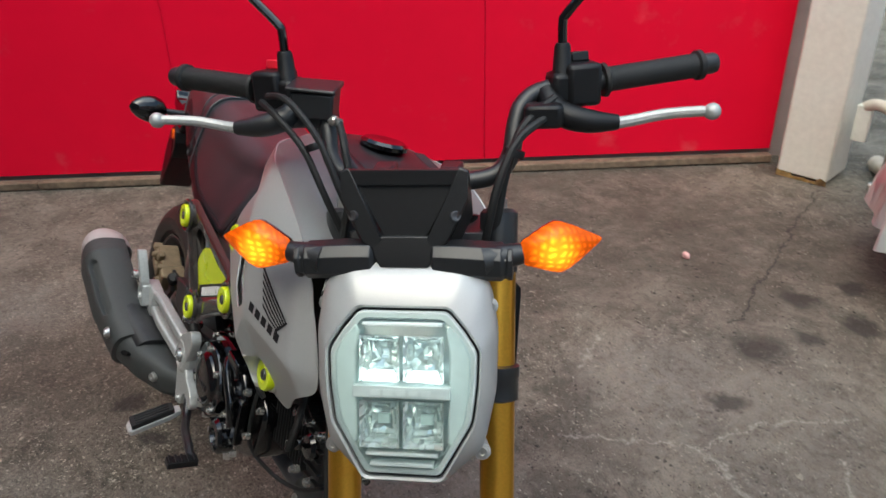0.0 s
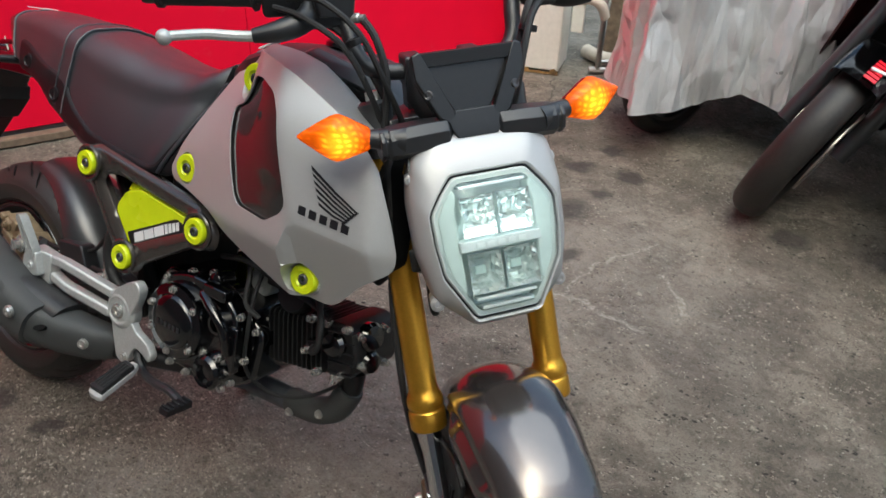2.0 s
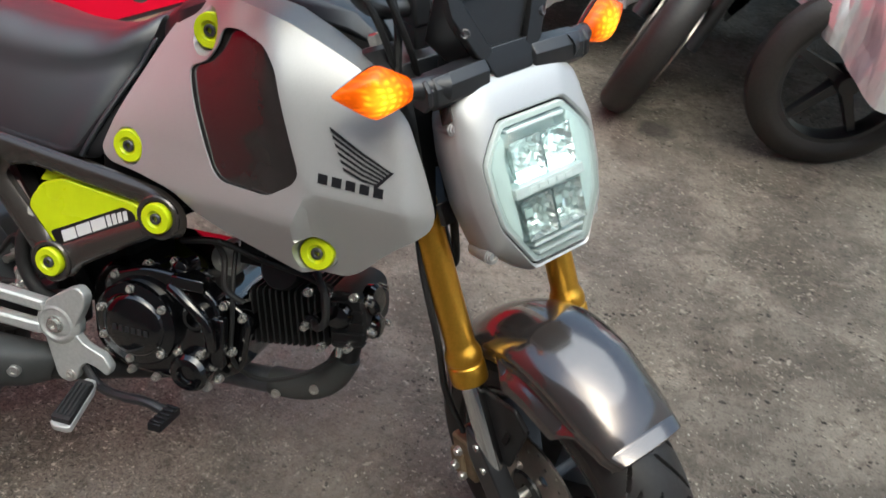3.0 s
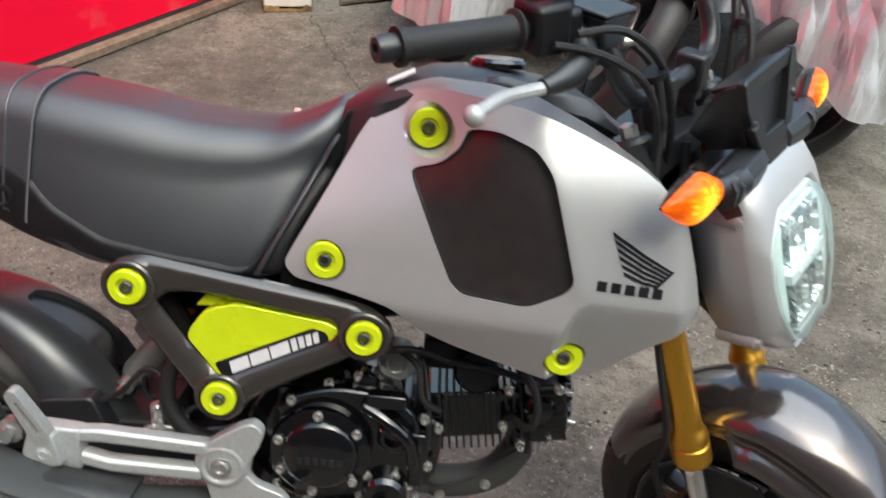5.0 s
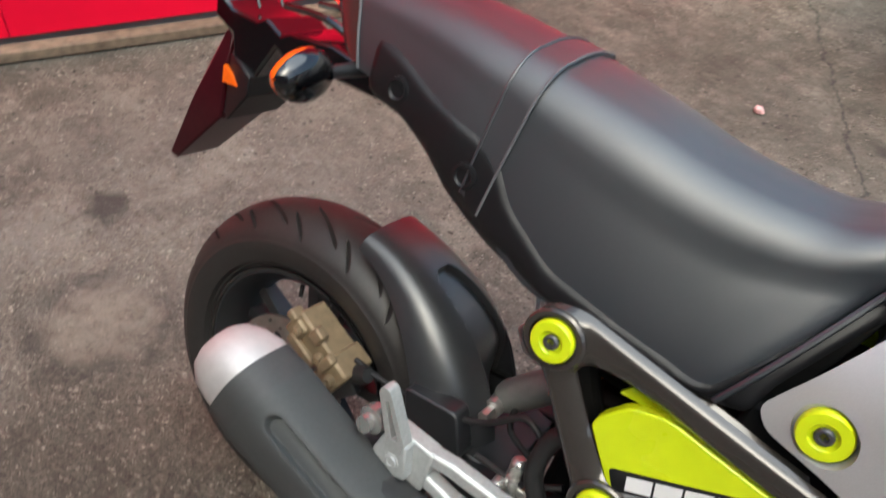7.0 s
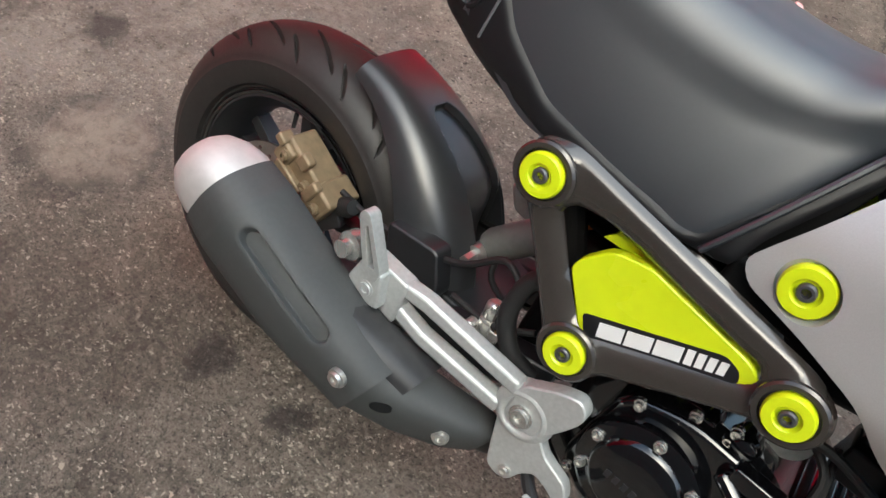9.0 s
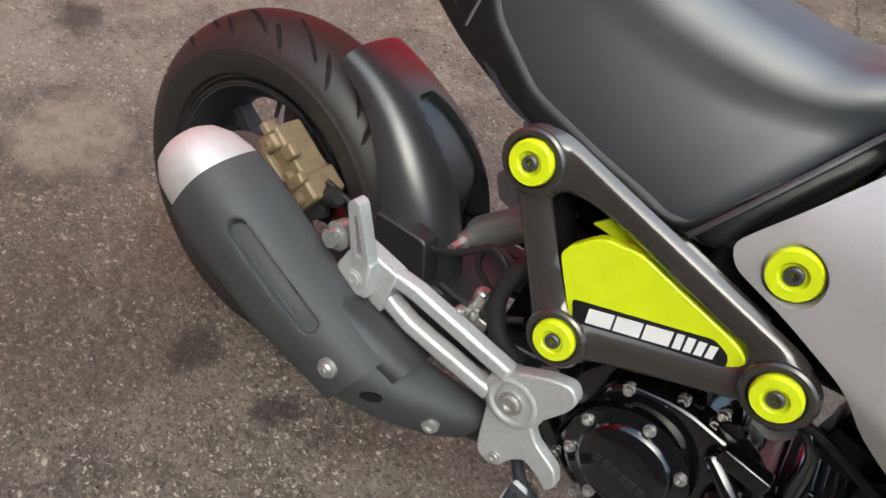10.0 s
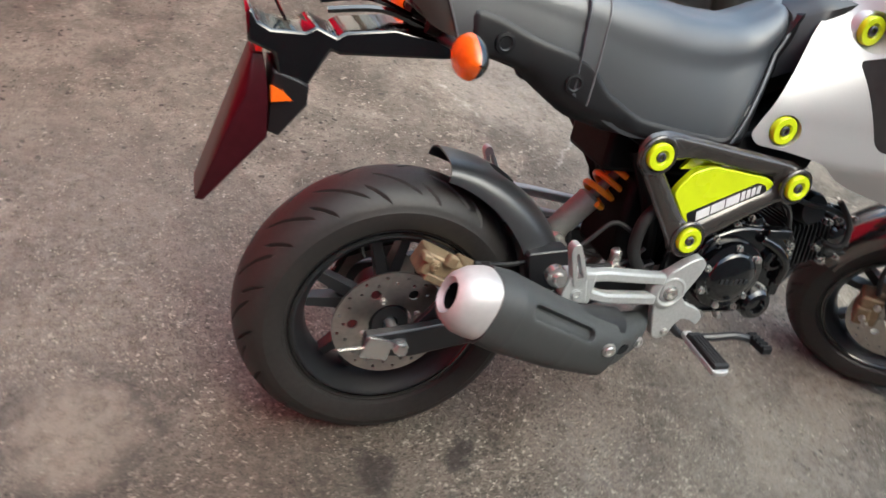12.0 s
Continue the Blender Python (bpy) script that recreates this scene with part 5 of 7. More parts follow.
def side_y(x, z):
    d = min(math.hypot(x - px, z - pz) for px, pz in ((0.334, 0.588), (0.611, 0.551), (0.440, 0.451)))
    g = min(edge_gap(SIDE_LOOP, x, z), edge_gap(INNER_LOOP, x, z))
    return -0.141 + 0.004 * smooth(0.026, 0.036, d) + 0.009 * (1 - min(1.0, g / 0.0096)) ** 2


def inset(loop, d):
    """Short lines that run along a closed loop at a distance inside it."""
    P = [Vector(p) for p in loop]
    n = len(P)
    area = sum(P[i].x * P[(i + 1) % n].y - P[(i + 1) % n].x * P[i].y for i in range(n))
    out = []
    for i in range(n):
        t = (P[(i + 1) % n] - P[i - 1]).normalized()
        out.append(P[i] + Vector((-t.y, t.x)) * math.copysign(d, area))
    return [((a.x, a.y), (b.x, b.y)) for a, b in zip(out, out[1:] + out[:1])]


for side in (1, -1):
    bm = bmesh.new()
    panel(bm, SIDE_LOOP, [INNER_LOOP], side_y, 0.032, 0.013, [q for d_ in (0.0024, 0.0048, 0.0072, 0.0096) for q in inset(SIDE_LOOP, d_) + inset(INNER_LOOP, -d_)])
    if side < 0:
        for v in bm.verts:
            v.co.y = -v.co.y
    cov = part("side_cover", bm, umber, bike, "glossy dark brown triangular side cover", angle=60)
    for x, z in ((0.334, 0.588), (0.611, 0.551), (0.440, 0.451)):
        puck(cov, (x, side * -0.1435, z), 0.0215, (0, -side, 0))
        bm = bmesh.new()
        lathe(bm, [(0.0235, -0.001), (0.031, -0.001), (0.0312, 0.003), (0.029, 0.005), (0.0245, 0.0045), (0.0235, 0.001)], (x, side * -0.140, z), (0, -side, 0), n=40, closed=True)
        part("puck_ring", bm, umber, cov)
    bm = bmesh.new()
    prism(bm, [(p.x, p.y) for p in rounded(LIME, 0.010, 3)], side * -0.1285, side * -0.114)
    lp = part("lime_inset", bm, lime, cov, "flat lime yellow inset panel", bevel=0.002)
    bm = bmesh.new()
    prism(bm, [(p.x, p.y) for p in rounded([Vector(p) for p in ((0.430, 0.4905), (0.5475, 0.5495), (0.5635, 0.5455), (0.569, 0.536), (0.564, 0.5295), (0.455, 0.4725), (0.441, 0.4725))], 0.004, 2)], side * -0.1293, side * -0.128)
    part("name_plate", bm, dark_print, lp)
    a0, d, up = Vector((0.4530, 0.4775)), Vector((0.1075, 0.0555)), Vector((-0.0105, 0.0142))

    def bar(u0, u1, v0, v1, slant=0.0):
        q = [a0 + d * u0 + up * v0, a0 + d * u1 + up * v0, a0 + d * (u1 + slant) + up * v1, a0 + d * (u0 + slant) + up * v1]
        bb = bmesh.new()
        prism(bb, [(p.x, p.y) for p in q], side * -0.1299, side * -0.1291)
        part("white_bar", bb, white_print, lp)

    for k in range(3):
        bar(0.0 + k * 0.225, 0.205 + k * 0.225, 0.08, 0.98, 0.05)
    for k in range(4):
        bar(0.680 + 0.078 * k, 0.738 + 0.078 * k, 0.08, 0.98 - 0.05 * k, 0.05)
    bm = bmesh.new()
    prism(bm, [(0.404, 0.558), (0.424, 0.586), (0.50, 0.582), (0.47, 0.562)], side * -0.112, side * -0.106)
    part("lime_backing", bm, lime, cov)

# seat
SEAT = [(0.574, 0.797, 0.476, 0.61, 0.056, 0.108), (0.571, 0.812, 0.47, 0.606, 0.064, 0.114), (0.556, 0.813, 0.455, 0.604, 0.071, 0.119), (0.532, 0.799, 0.425, 0.603, 0.079, 0.118), (0.49, 0.782, 0.392, 0.603, 0.085, 0.12), (0.44, 0.778, 0.36, 0.603, 0.092, 0.121), (0.38, 0.781, 0.32, 0.604, 0.097, 0.121), (0.324, 0.79, 0.28, 0.607, 0.1, 0.12),
        (0.265, 0.797, 0.24, 0.624, 0.1, 0.116), (0.209, 0.802, 0.2, 0.648, 0.098, 0.111), (0.15, 0.805, 0.155, 0.67, 0.094, 0.11), (0.1, 0.807, 0.12, 0.686, 0.088, 0.103), (0.05, 0.806, 0.08, 0.697, 0.082, 0.096), (0, 0.802, 0.04, 0.705, 0.077, 0.09), (-0.025, 0.798, 0.012, 0.708, 0.074, 0.086)]


def seat_ring(tx, tz, bx, bz, wt, wb, grow=0.0, n=9):
    """An open ring over the seat, from its lower right edge to its lower left."""
    T, Bt = Vector((tx, 0, tz)), Vector((bx, 0, bz))
    half = []
    for i in range(n + 1):
        t = i / n
        # side, up to the shoulder
        h = 0.64 * t
        y = wb + (wt - wb) * t ** 1.5
        half.append((h, y))
    for i in range(1, 8):
        a = i / 7 * math.pi / 2
        half.append((0.64 + 0.325 * math.sin(a), wt - 0.052 * (1 - math.cos(a))))
    cap = [(0.980, (wt - 0.052) * 0.75), (0.993, (wt - 0.052) * 0.42), (1.0, 0.0)]
    prof = half + cap
    pts = [Bt.lerp(T, h) + Vector((0, -(y + grow), 0)) for h, y in prof]
    pts += [Vector((p.x, -p.y * 0.88, p.z)) for p in reversed(pts[:-1])]
    if grow:
        mid = T.lerp(Bt, 0.5)
        pts = [p + (Vector((p.x, 0, p.z)) - mid).normalized() * grow if abs(p.y) < wt else p for p in pts]
    return pts


def refine(rows, sub=3):
    out = []
    cols = list(zip(*rows))
    n = len(rows)
    for i in range(n - 1):
        for k in range(sub):
            t = k / sub
            out.append([spline_val(col, i, t) for col in cols])
    out.append(list(rows[-1]))
    return out


def spline_val(col, i, t):
    a, b, c, d = col[max(i - 1, 0)], col[i], col[i + 1], col[min(i + 2, len(col) - 1)]
    return 0.5 * (2 * b + (c - a) * t + (2 * a - 5 * b + 4 * c - d) * t * t + (3 * b - a - 3 * c + d) * t ** 3)


bm = bmesh.new()
loft(bm, [seat_ring(*r) for r in refine(SEAT, 4)], cap=True, closed=True)
seat = part("seat", bm, vinyl, bike, "long dark grey vinyl seat with a raised strap", angle=45)
bm = bmesh.new()
band = [r for r in refine(SEAT, 16)]
inside = [r for r in band if 0.186 < r[0] < 0.221]
rows = [seat_ring(*inside[0], grow=-0.003)] + [seat_ring(*r, grow=0.0030) for r in inside] + [seat_ring(*inside[-1], grow=-0.003)]
loft(bm, rows, cap=False, closed=False)
strap = part("seat_strap", bm, vinyl, seat, "grey vinyl strap across the seat", angle=50)
for xs in (0.188, 0.219):
    bm = bmesh.new()
    r = min(band, key=lambda q: abs(q[0] - xs))
    tube(bm, seat_ring(*r, grow=0.0034), 0.0016, 6)
    part("strap_piping", bm, material("grey_piping_%d" % int(xs * 1000), (0.10, 0.10, 0.105), rough=0.45) if xs > 0.2 else vinyl, strap)
bm = bmesh.new()
r = SEAT[1]
tube(bm, [p + Vector((0.006, 0, 0.0)) for p in seat_ring(*r, grow=0.001)], 0.0035, 8)
part("seat_edge_bead", bm, vinyl, seat)
bm = bmesh.new()
tube(bm, seat_ring(*SEAT[-1], grow=0.001), 0.0014, 6)
part("cowl_seam", bm, MATS["grey_piping_219"], seat, "thin pale grey seam at the tail cowl")

# plastics under the seat and along the seat front
# dark filler added so that nothing shows through the gap at the seat front
bm = bmesh.new()
hull(bm, [(x, s * y, z) for s in (-1, 1) for x, y, z in ((0.36, 0.092, 0.602), (0.52, 0.084, 0.604), (0.545, 0.066, 0.68), (0.575, 0.042, 0.785), (0.45, 0.05, 0.74), (0.36, 0.08, 0.66))])
part("seat_gap_filler", bm, deep_black, bike, "added black filler in the gap at the seat front", bevel=0.004)
def seat_side(x, z):
    """Half width of the seat's side at a place along it and a height."""
    at = []
    for tx, tz, bx, bz, wt, wb in reversed(SEAT):
        h = max(0.0, (z - bz) / (tz - bz))
        at.append((bx + (tx - bx) * h, wb + (wt - wb) * min(1.0, h / 0.64) ** 1.5))
    at.sort()
    return float(np.interp(x, [q[0] for q in at], [q[1] for q in at]))


bm = bmesh.new()
UNDER = [(0.570, 0.806), (0.590, 0.80), (0.560, 0.735), (0.510, 0.640), (0.503, 0.604), (0.37, 0.598), (0.326, 0.602), (0.248, 0.606), (0.188, 0.620), (0.150, 0.643), (0.118, 0.664), (0.092, 0.684), (0.055, 0.688), (0.03, 0.694), (0.026, 0.750), (0.060, 0.746), (0.115, 0.726), (0.187, 0.711), (0.208, 0.701), (0.236, 0.668), (0.294, 0.637), (0.31, 0.633), (0.450, 0.614), (0.467, 0.618), (0.494, 0.663), (0.541, 0.744), (0.562, 0.79)]
UNDER_LOOP = [(p.x, p.y) for p in rounded([Vector(p) for p in UNDER], 0.012, 2)]
for s in (-1, 1):
    def under_y(x, z, s=s):
        flat = float(np.interp(x, (0.0, 0.075, 0.18, 0.3, 0.36, 0.48, 0.52, 0.60), (0.100, 0.1065, 0.1125, 0.127, 0.130, 0.126, 0.112, 0.066)))
        flat -= 0.9 * ramp_up(float(np.interp(x, (0.03, 0.08, 0.12, 0.16, 0.22, 0.32), (0.705, 0.700, 0.684, 0.655, 0.632, 0.610))) - z, 0.002)
        flat = min(flat, seat_side(x, z) + 0.0035)
        return s * (flat - 0.004 * (1 - min(1.0, edge_gap(UNDER_LOOP, x, z) / 0.008)) ** 2)
    b2 = bmesh.new()
    shape = UNDER if s < 0 else [q for q in UNDER if q[0] > 0.16]
    panel(b2, [(p.x, p.y) for p in rounded(shape, 0.012, 2)], (), under_y, 0.012 * -s, 0.011, [q for d_ in (0.004, 0.008, 0.012) for q in inset(UNDER_LOOP, d_)])
    ob = part("rear_side_panel", b2, black_plastic, bike, "satin black plastic panel under the seat", angle=60)
    for q in ((0.181, 0.6725), (0.0735, 0.7125)) if s < 0 else ():
        bb = bmesh.new()
        y = abs(under_y(q[0], q[1]))
        lathe(bb, [(0.014, -0.002), (0.014, 0.002), (0.010, 0.003), (0.008, 0.001), (0, 0.001)], (q[0], s * y, q[1]), (0, s, 0), n=24)
        part("panel_screw", bb, black_plastic, ob)
bm.free()

# tail: cowl, lamp, plate carrier
bm = bmesh.new()
rows = [seat_ring(*r) for r in ((-0.022, 0.800, 0.015, 0.706, 0.073, 0.085), (-0.038, 0.799, 0.0, 0.710, 0.071, 0.082), (-0.060, 0.792, -0.022, 0.718, 0.064, 0.072), (-0.073, 0.780, -0.042, 0.733, 0.053, 0.058))]
loft(bm, rows)
cowl = part("tail_cowl", bm, umber, bike, "dark glossy tail cowl with a red lamp", angle=45)
bm = bmesh.new()
for i in range(7):
    box(bm, (-0.042, -0.028 + 0.009 * i, 0.7995), (0.008, 0.006, 0.001))
part("cowl_lettering", bm, white_print, cowl, "small pale printed bars")
bm = bmesh.new()
hull(bm, [(-0.068, s * y, z) for s in (-1, 1) for y, z in ((0.046, 0.780), (0.050, 0.752), (0.035, 0.742))] + [(-0.078, s * y, z) for s in (-1, 1) for y, z in ((0.032, 0.776), (0.038, 0.756), (0.026, 0.749))])
part("tail_lamp", bm, red_lens, cowl, "lit red tail lamp", bevel=0.003)
bm = bmesh.new()
TAIL = [(0.08, 0.70), (0.005, 0.694), (-0.06, 0.701), (-0.125, 0.690), (-0.137, 0.682), (-0.164, 0.693), (-0.178, 0.684), (-0.22, 0.683), (-0.236, 0.690), (-0.245, 0.706), (-0.252, 0.702), (-0.248, 0.664), (-0.215, 0.652), (-0.204, 0.612), (-0.168, 0.612), (-0.158, 0.632), (-0.142, 0.6626), (-0.13, 0.6586), (0.01, 0.6675), (0.08, 0.675)]
prism(bm, TAIL, -0.045, 0.045)
tailb = part("rear_fender", bm, gloss_black, bike, "black rear fender with plate carrier", bevel=0.005)
bm = bmesh.new()
hull(bm, [(x, s * y, z) for s in (-1, 1) for x, z, y in ((-0.212, 0.628, 0.044), (-0.180, 0.622, 0.052), (-0.167, 0.616, 0.052), (-0.167, 0.589, 0.052), (-0.200, 0.542, 0.046), (-0.214, 0.545, 0.040), (-0.214, 0.632, 0.040))])
part("plate_carrier", bm, black_plastic, tailb, bevel=0.004)
bm = bmesh.new()
hull(bm, [(x, s * y, z) for s in (-1, 1) for x, z, y in ((-0.240, 0.648, 0.030), (-0.226, 0.648, 0.030), (-0.243, 0.600, 0.046), (-0.217, 0.600, 0.044), (-0.214, 0.538, 0.044), (-0.268, 0.542, 0.045), (-0.250, 0.497, 0.042), (-0.293, 0.437, 0.038), (-0.304, 0.440, 0.040))])
part("mud_flap", bm, flap_red_sheen, tailb, "glossy dark mud flap with a painted red sheen", bevel=0.003)
bm = bmesh.new()
box(bm, (-0.232, 0, 0.645), (0.008, 0.05, 0.055), Euler((0, radians(12), 0)).to_matrix())
part("rear_reflector", bm, red_reflector_glow, tailb, "red rectangular reflector with an added glow", bevel=0.002)
bm = bmesh.new()
hull(bm, [(x, y, z) for y in (-0.050, -0.044) for x, z in ((-0.216, 0.612), (-0.200, 0.606), (-0.186, 0.594), (-0.214, 0.590))])
part("plate_lamp", bm, amber_off, tailb, "small pale orange plate lamp")
bm = bmesh.new()
for s in (-1, 1):
    tube(bm, [(-0.20, s * 0.02, 0.69), (-0.215, s * 0.02, 0.715)], 0.002, 6)
    tube(bm, spline([(-0.02, s * 0.03, 0.705), (-0.08, s * 0.035, 0.722), (-0.15, s * 0.03, 0.712)], 4), 0.005, 6)
part("plate_studs", bm, gloss_black, tailb)


def indicator(name, root, tipdir, local, lens, glow, shell, length=0.085, fat=1.0, stalk=0.05, face=(1, 0, 0), slim=1.0):
    """A leaf-shaped flasher on a short stalk; tipdir points outwards, face to where it shines."""
    g = empty(name)
    g.parent = bike
    if local is not None:
        g.matrix_local = local
    d = Vector(tipdir).normalized()
    fwd = Vector(face).normalized()
    fwd = (fwd - d * fwd.dot(d)).normalized()
    up = fwd.cross(d).normalized()
    if up.z < 0:
        up = -up
    o = Vector(root)
    bm = bmesh.new()
    tube(bm, [o - d * 0.02, o + d * stalk * 0.4, o + d * (stalk + 0.006)], [0.017 * slim, 0.013 * slim, 0.0105 * slim], 14)
    part("stalk", bm, satin_black, g)
    if glow:
        lens = lit_lens("lit_orange_lens", o + d * (stalk + length * 0.40) + fwd * 0.016)
    prof = [(0.0, 0.012), (0.03, 0.0145), (0.16, 0.0195), (0.30, 0.0250), (0.40, 0.0283), (0.46, 0.0288), (0.54, 0.0268), (0.70, 0.0190), (0.85, 0.0105), (0.96, 0.0042), (1.0, 0.0012)]
    if not glow:
        prof = [(0.0, 0.010), (0.06, 0.017), (0.18, 0.024), (0.34, 0.0285), (0.5, 0.0285), (0.68, 0.025), (0.84, 0.018), (0.95, 0.010), (1.0, 0.0015)]
    for nm, mat, sgn, dep in (("lens", lens, 1, 0.020), ("shell", shell, -1, 0.020)):
        bm = bmesh.new()
        rows = []
        for t, h in prof:
            c = o + d * (stalk + t * length)
            rows.append([c + up * h * fat * math.cos(a) + fwd * sgn * dep * fat * (h / 0.0285) ** 0.7 * math.sin(a) for a in [math.pi * k / 10 for k in range(11)]])
        loft(bm, rows, cap=False, closed=False)
        part(nm, bm, mat, g)
    return g


for s in (-1, 1):
    tagged(indicator("rear_indicator", (0.003, s * 0.070, 0.702), (0.0, s, 0.02), None, amber_off, None, gloss_black, 0.075, 1.0, 0.055, (-1, 0, 0), 0.6), "unlit orange rear flasher with a faint added glow and black shell")

# right foot brackets, pegs, brake pedal
for s in (-1, 1):
    fb = grouped("footrest_bracket", "bare cast aluminium footrest bracket")
    bm = bmesh.new()
    lathe(bm, [(0.034, -0.012), (0.036, 0.006), (0.03, 0.012), (0.024, 0.014), (0.022, 0.010), (0.0, 0.010)], (0.443, s * 0.134, 0.352), (0, s, 0), n=36)
    prism(bm, rounded([(0.425, 0.335), (0.468, 0.338), (0.492, 0.390), (0.495, 0.408), (0.482, 0.420), (0.462, 0.412), (0.425, 0.385)], 0.012), s * 0.128, s * 0.146)
    prism(bm, rounded([(0.418, 0.34), (0.470, 0.345), (0.487, 0.327), (0.520, 0.315), (0.531, 0.298), (0.525, 0.283), (0.508, 0.293), (0.489, 0.298), (0.478, 0.285), (0.470, 0.262), (0.455, 0.256), (0.440, 0.262), (0.430, 0.295)], 0.006), s * 0.128, s * 0.143)
    part("bracket_plate", bm, alu, fb, bevel=0.004)
    for pts in (((0.425, 0.376), (0.30, 0.392), (0.268, 0.393)), ((0.418, 0.338), (0.31, 0.350), (0.262, 0.366))):
        bm = bmesh.new()
        loft(bm, [[(p[0], s * (y0 + dy), p[1] + dz) for dy, dz in ((-0.010, -0.009), (0.010, -0.009), (0.010, 0.009), (-0.010, 0.009))] for p, y0 in zip(pts, (0.138, 0.152, 0.158))])
        part("bracket_arm", bm, alu, fb, bevel=0.004)
    bm = bmesh.new()
    hull(bm, [(x, s * y, z) for x, z in ((0.278, 0.345), (0.278, 0.402), (0.225, 0.405), (0.215, 0.380), (0.235, 0.352)) for y in (0.146, 0.168)])
    part("bracket_end", bm, alu, fb, bevel=0.004)
    bolt(fb, (0.443, s * 0.145, 0.352), (0, s, 0), 0.011, 0.008)
    bolt(fb, (0.462, s * 0.143, 0.272), (0, s, 0), 0.006, 0.005)
    bm = bmesh.new()
    loop = [(0.232, 0.385), (0.205, 0.455), (0.209, 0.464), (0.218, 0.464), (0.250, 0.405), (0.248, 0.388)]
    hole = [(0.233, 0.402), (0.216, 0.446), (0.219, 0.449), (0.242, 0.405)]
    b2 = bmesh.new()
    panel(b2, [(p.x, p.y) for p in rounded(loop, 0.006, 3)], [hole], lambda x, z: 0.0, 0.016)
    for v in b2.verts:
        v.co.y = s * (0.176 + v.co.y + (0.464 - v.co.z) * -0.12)
    bm.free()
    pg = part("passenger_peg", b2, alu, fb, "folded aluminium passenger footpeg", bevel=0.002)
    bm = bmesh.new()
    hull(bm, [(x, s * y, z) for x, z in ((0.262, 0.36), (0.228, 0.352), (0.214, 0.372), (0.222, 0.402), (0.252, 0.402)) for y in (0.165, 0.182)])
    part("peg_clevis", bm, alu, pg, bevel=0.003)
    bolt(pg, (0.24, s * 0.182, 0.374), (0, s, 0), 0.008, 0.003, alu)
    if s < 0:
        bm = bmesh.new()
        lathe(bm, [(0.016, 0), (0.016, 0.014), (0.010, 0.016), (0.010, 0.026), (0, 0.026)], (0.203, -0.166, 0.402), (-0.1, -1, 0), n=20)
        part("muffler_mount", bm, zinc, fb)
    peg = grouped("rider_footpeg", "aluminium footpeg with black rubber pad")
    o = Vector((0.503, s * 0.150, 0.277))
    d = Vector((0.02, s * 0.1, -0.022)).normalized()
    side = Vector((1, 0, 0))
    up = side.cross(d).normalized()
    up = up if up.z > 0 else -up
    bm = bmesh.new()
    hull(bm, [o + d * l + side * w * a + up * h for l, w in ((0.0, 0.008), (0.02, 0.014), (0.092, 0.016), (0.096, 0.009)) for a in (-1, 1) for h in (-0.009, 0.001)])
    part("peg_body", bm, alu, peg, bevel=0.002)
    bm = bmesh.new()
    hull(bm, [o + d * l + side * w * a + up * h for l, w in ((0.012, 0.012), (0.089, 0.0148)) for a in (-1, 1) for h in (0.001, 0.010)])
    for k in range(4):
        hull(bm, [o + d * (0.02 + l) + side * (-0.0102 + 0.0068 * k + w) + up * h for l in (0, 0.062) for w in (-0.002, 0.002) for h in (0.009, 0.0125)])
    part("rubber_pad", bm, grip_rubber, peg, bevel=0.0015)
bm = bmesh.new()
tube(bm, spline([(0.46, -0.125, 0.31), (0.50, -0.135, 0.262), (0.55, -0.150, 0.262), (0.60, -0.158, 0.270), (0.638, -0.162, 0.264)], 5), 0.0075, 10)
ped = part("brake_pedal", bm, satin_black, bike, "black steel brake pedal")
bm = bmesh.new()
box(bm, (0.642, -0.178, 0.266), (0.020, 0.05, 0.012))
for i in range(5):
    box(bm, (0.642, -0.198 + 0.01 * i, 0.273), (0.018, 0.004, 0.005))
part("pedal_pad", bm, black_plastic, ped, bevel=0.001)
bm = bmesh.new()
tube(bm, spline([(0.47, 0.10, 0.29), (0.455, 0.16, 0.18), (0.445, 0.215, 0.076)], 4), 0.010, 10)
tube(bm, [(0.43, 0.20, 0.080), (0.46, 0.235, 0.074)], 0.012, 10)
part("side_stand", bm, satin_black, bike, "black steel side stand propping the bike")
# rear brake master cylinder, hoses behind the side cover
bm = bmesh.new()
lathe(bm, [(0.009, -0.03), (0.0115, -0.026), (0.0115, 0.0), (0.009, 0.003), (0.010, 0.006), (0.010, 0.02), (0.006, 0.024), (0, 0.024)], (0.350, -0.100, 0.385), (-0.1, 0, 1), n=16)
box(bm, (0.356, -0.098, 0.372), (0.032, 0.02, 0.014))
lathe(bm, [(0, -0.012), (0.007, -0.012), (0.007, 0.012), (0, 0.012)], (0.338, -0.108, 0.372), (0, 1, 0), n=12)
part("rear_master_cylinder", bm, zinc, bike, "small grey brake master cylinder", bevel=0.003)
bm = bmesh.new()
tube(bm, spline([(0.415, -0.105, 0.505), (0.375, -0.112, 0.475), (0.366, -0.114, 0.440), (0.371, -0.114, 0.408), (0.392, -0.112, 0.378), (0.42, -0.10, 0.36)], 6), 0.0105, 12)
part("breather_hose", bm, grip_rubber, bike, "thick black rubber hose")
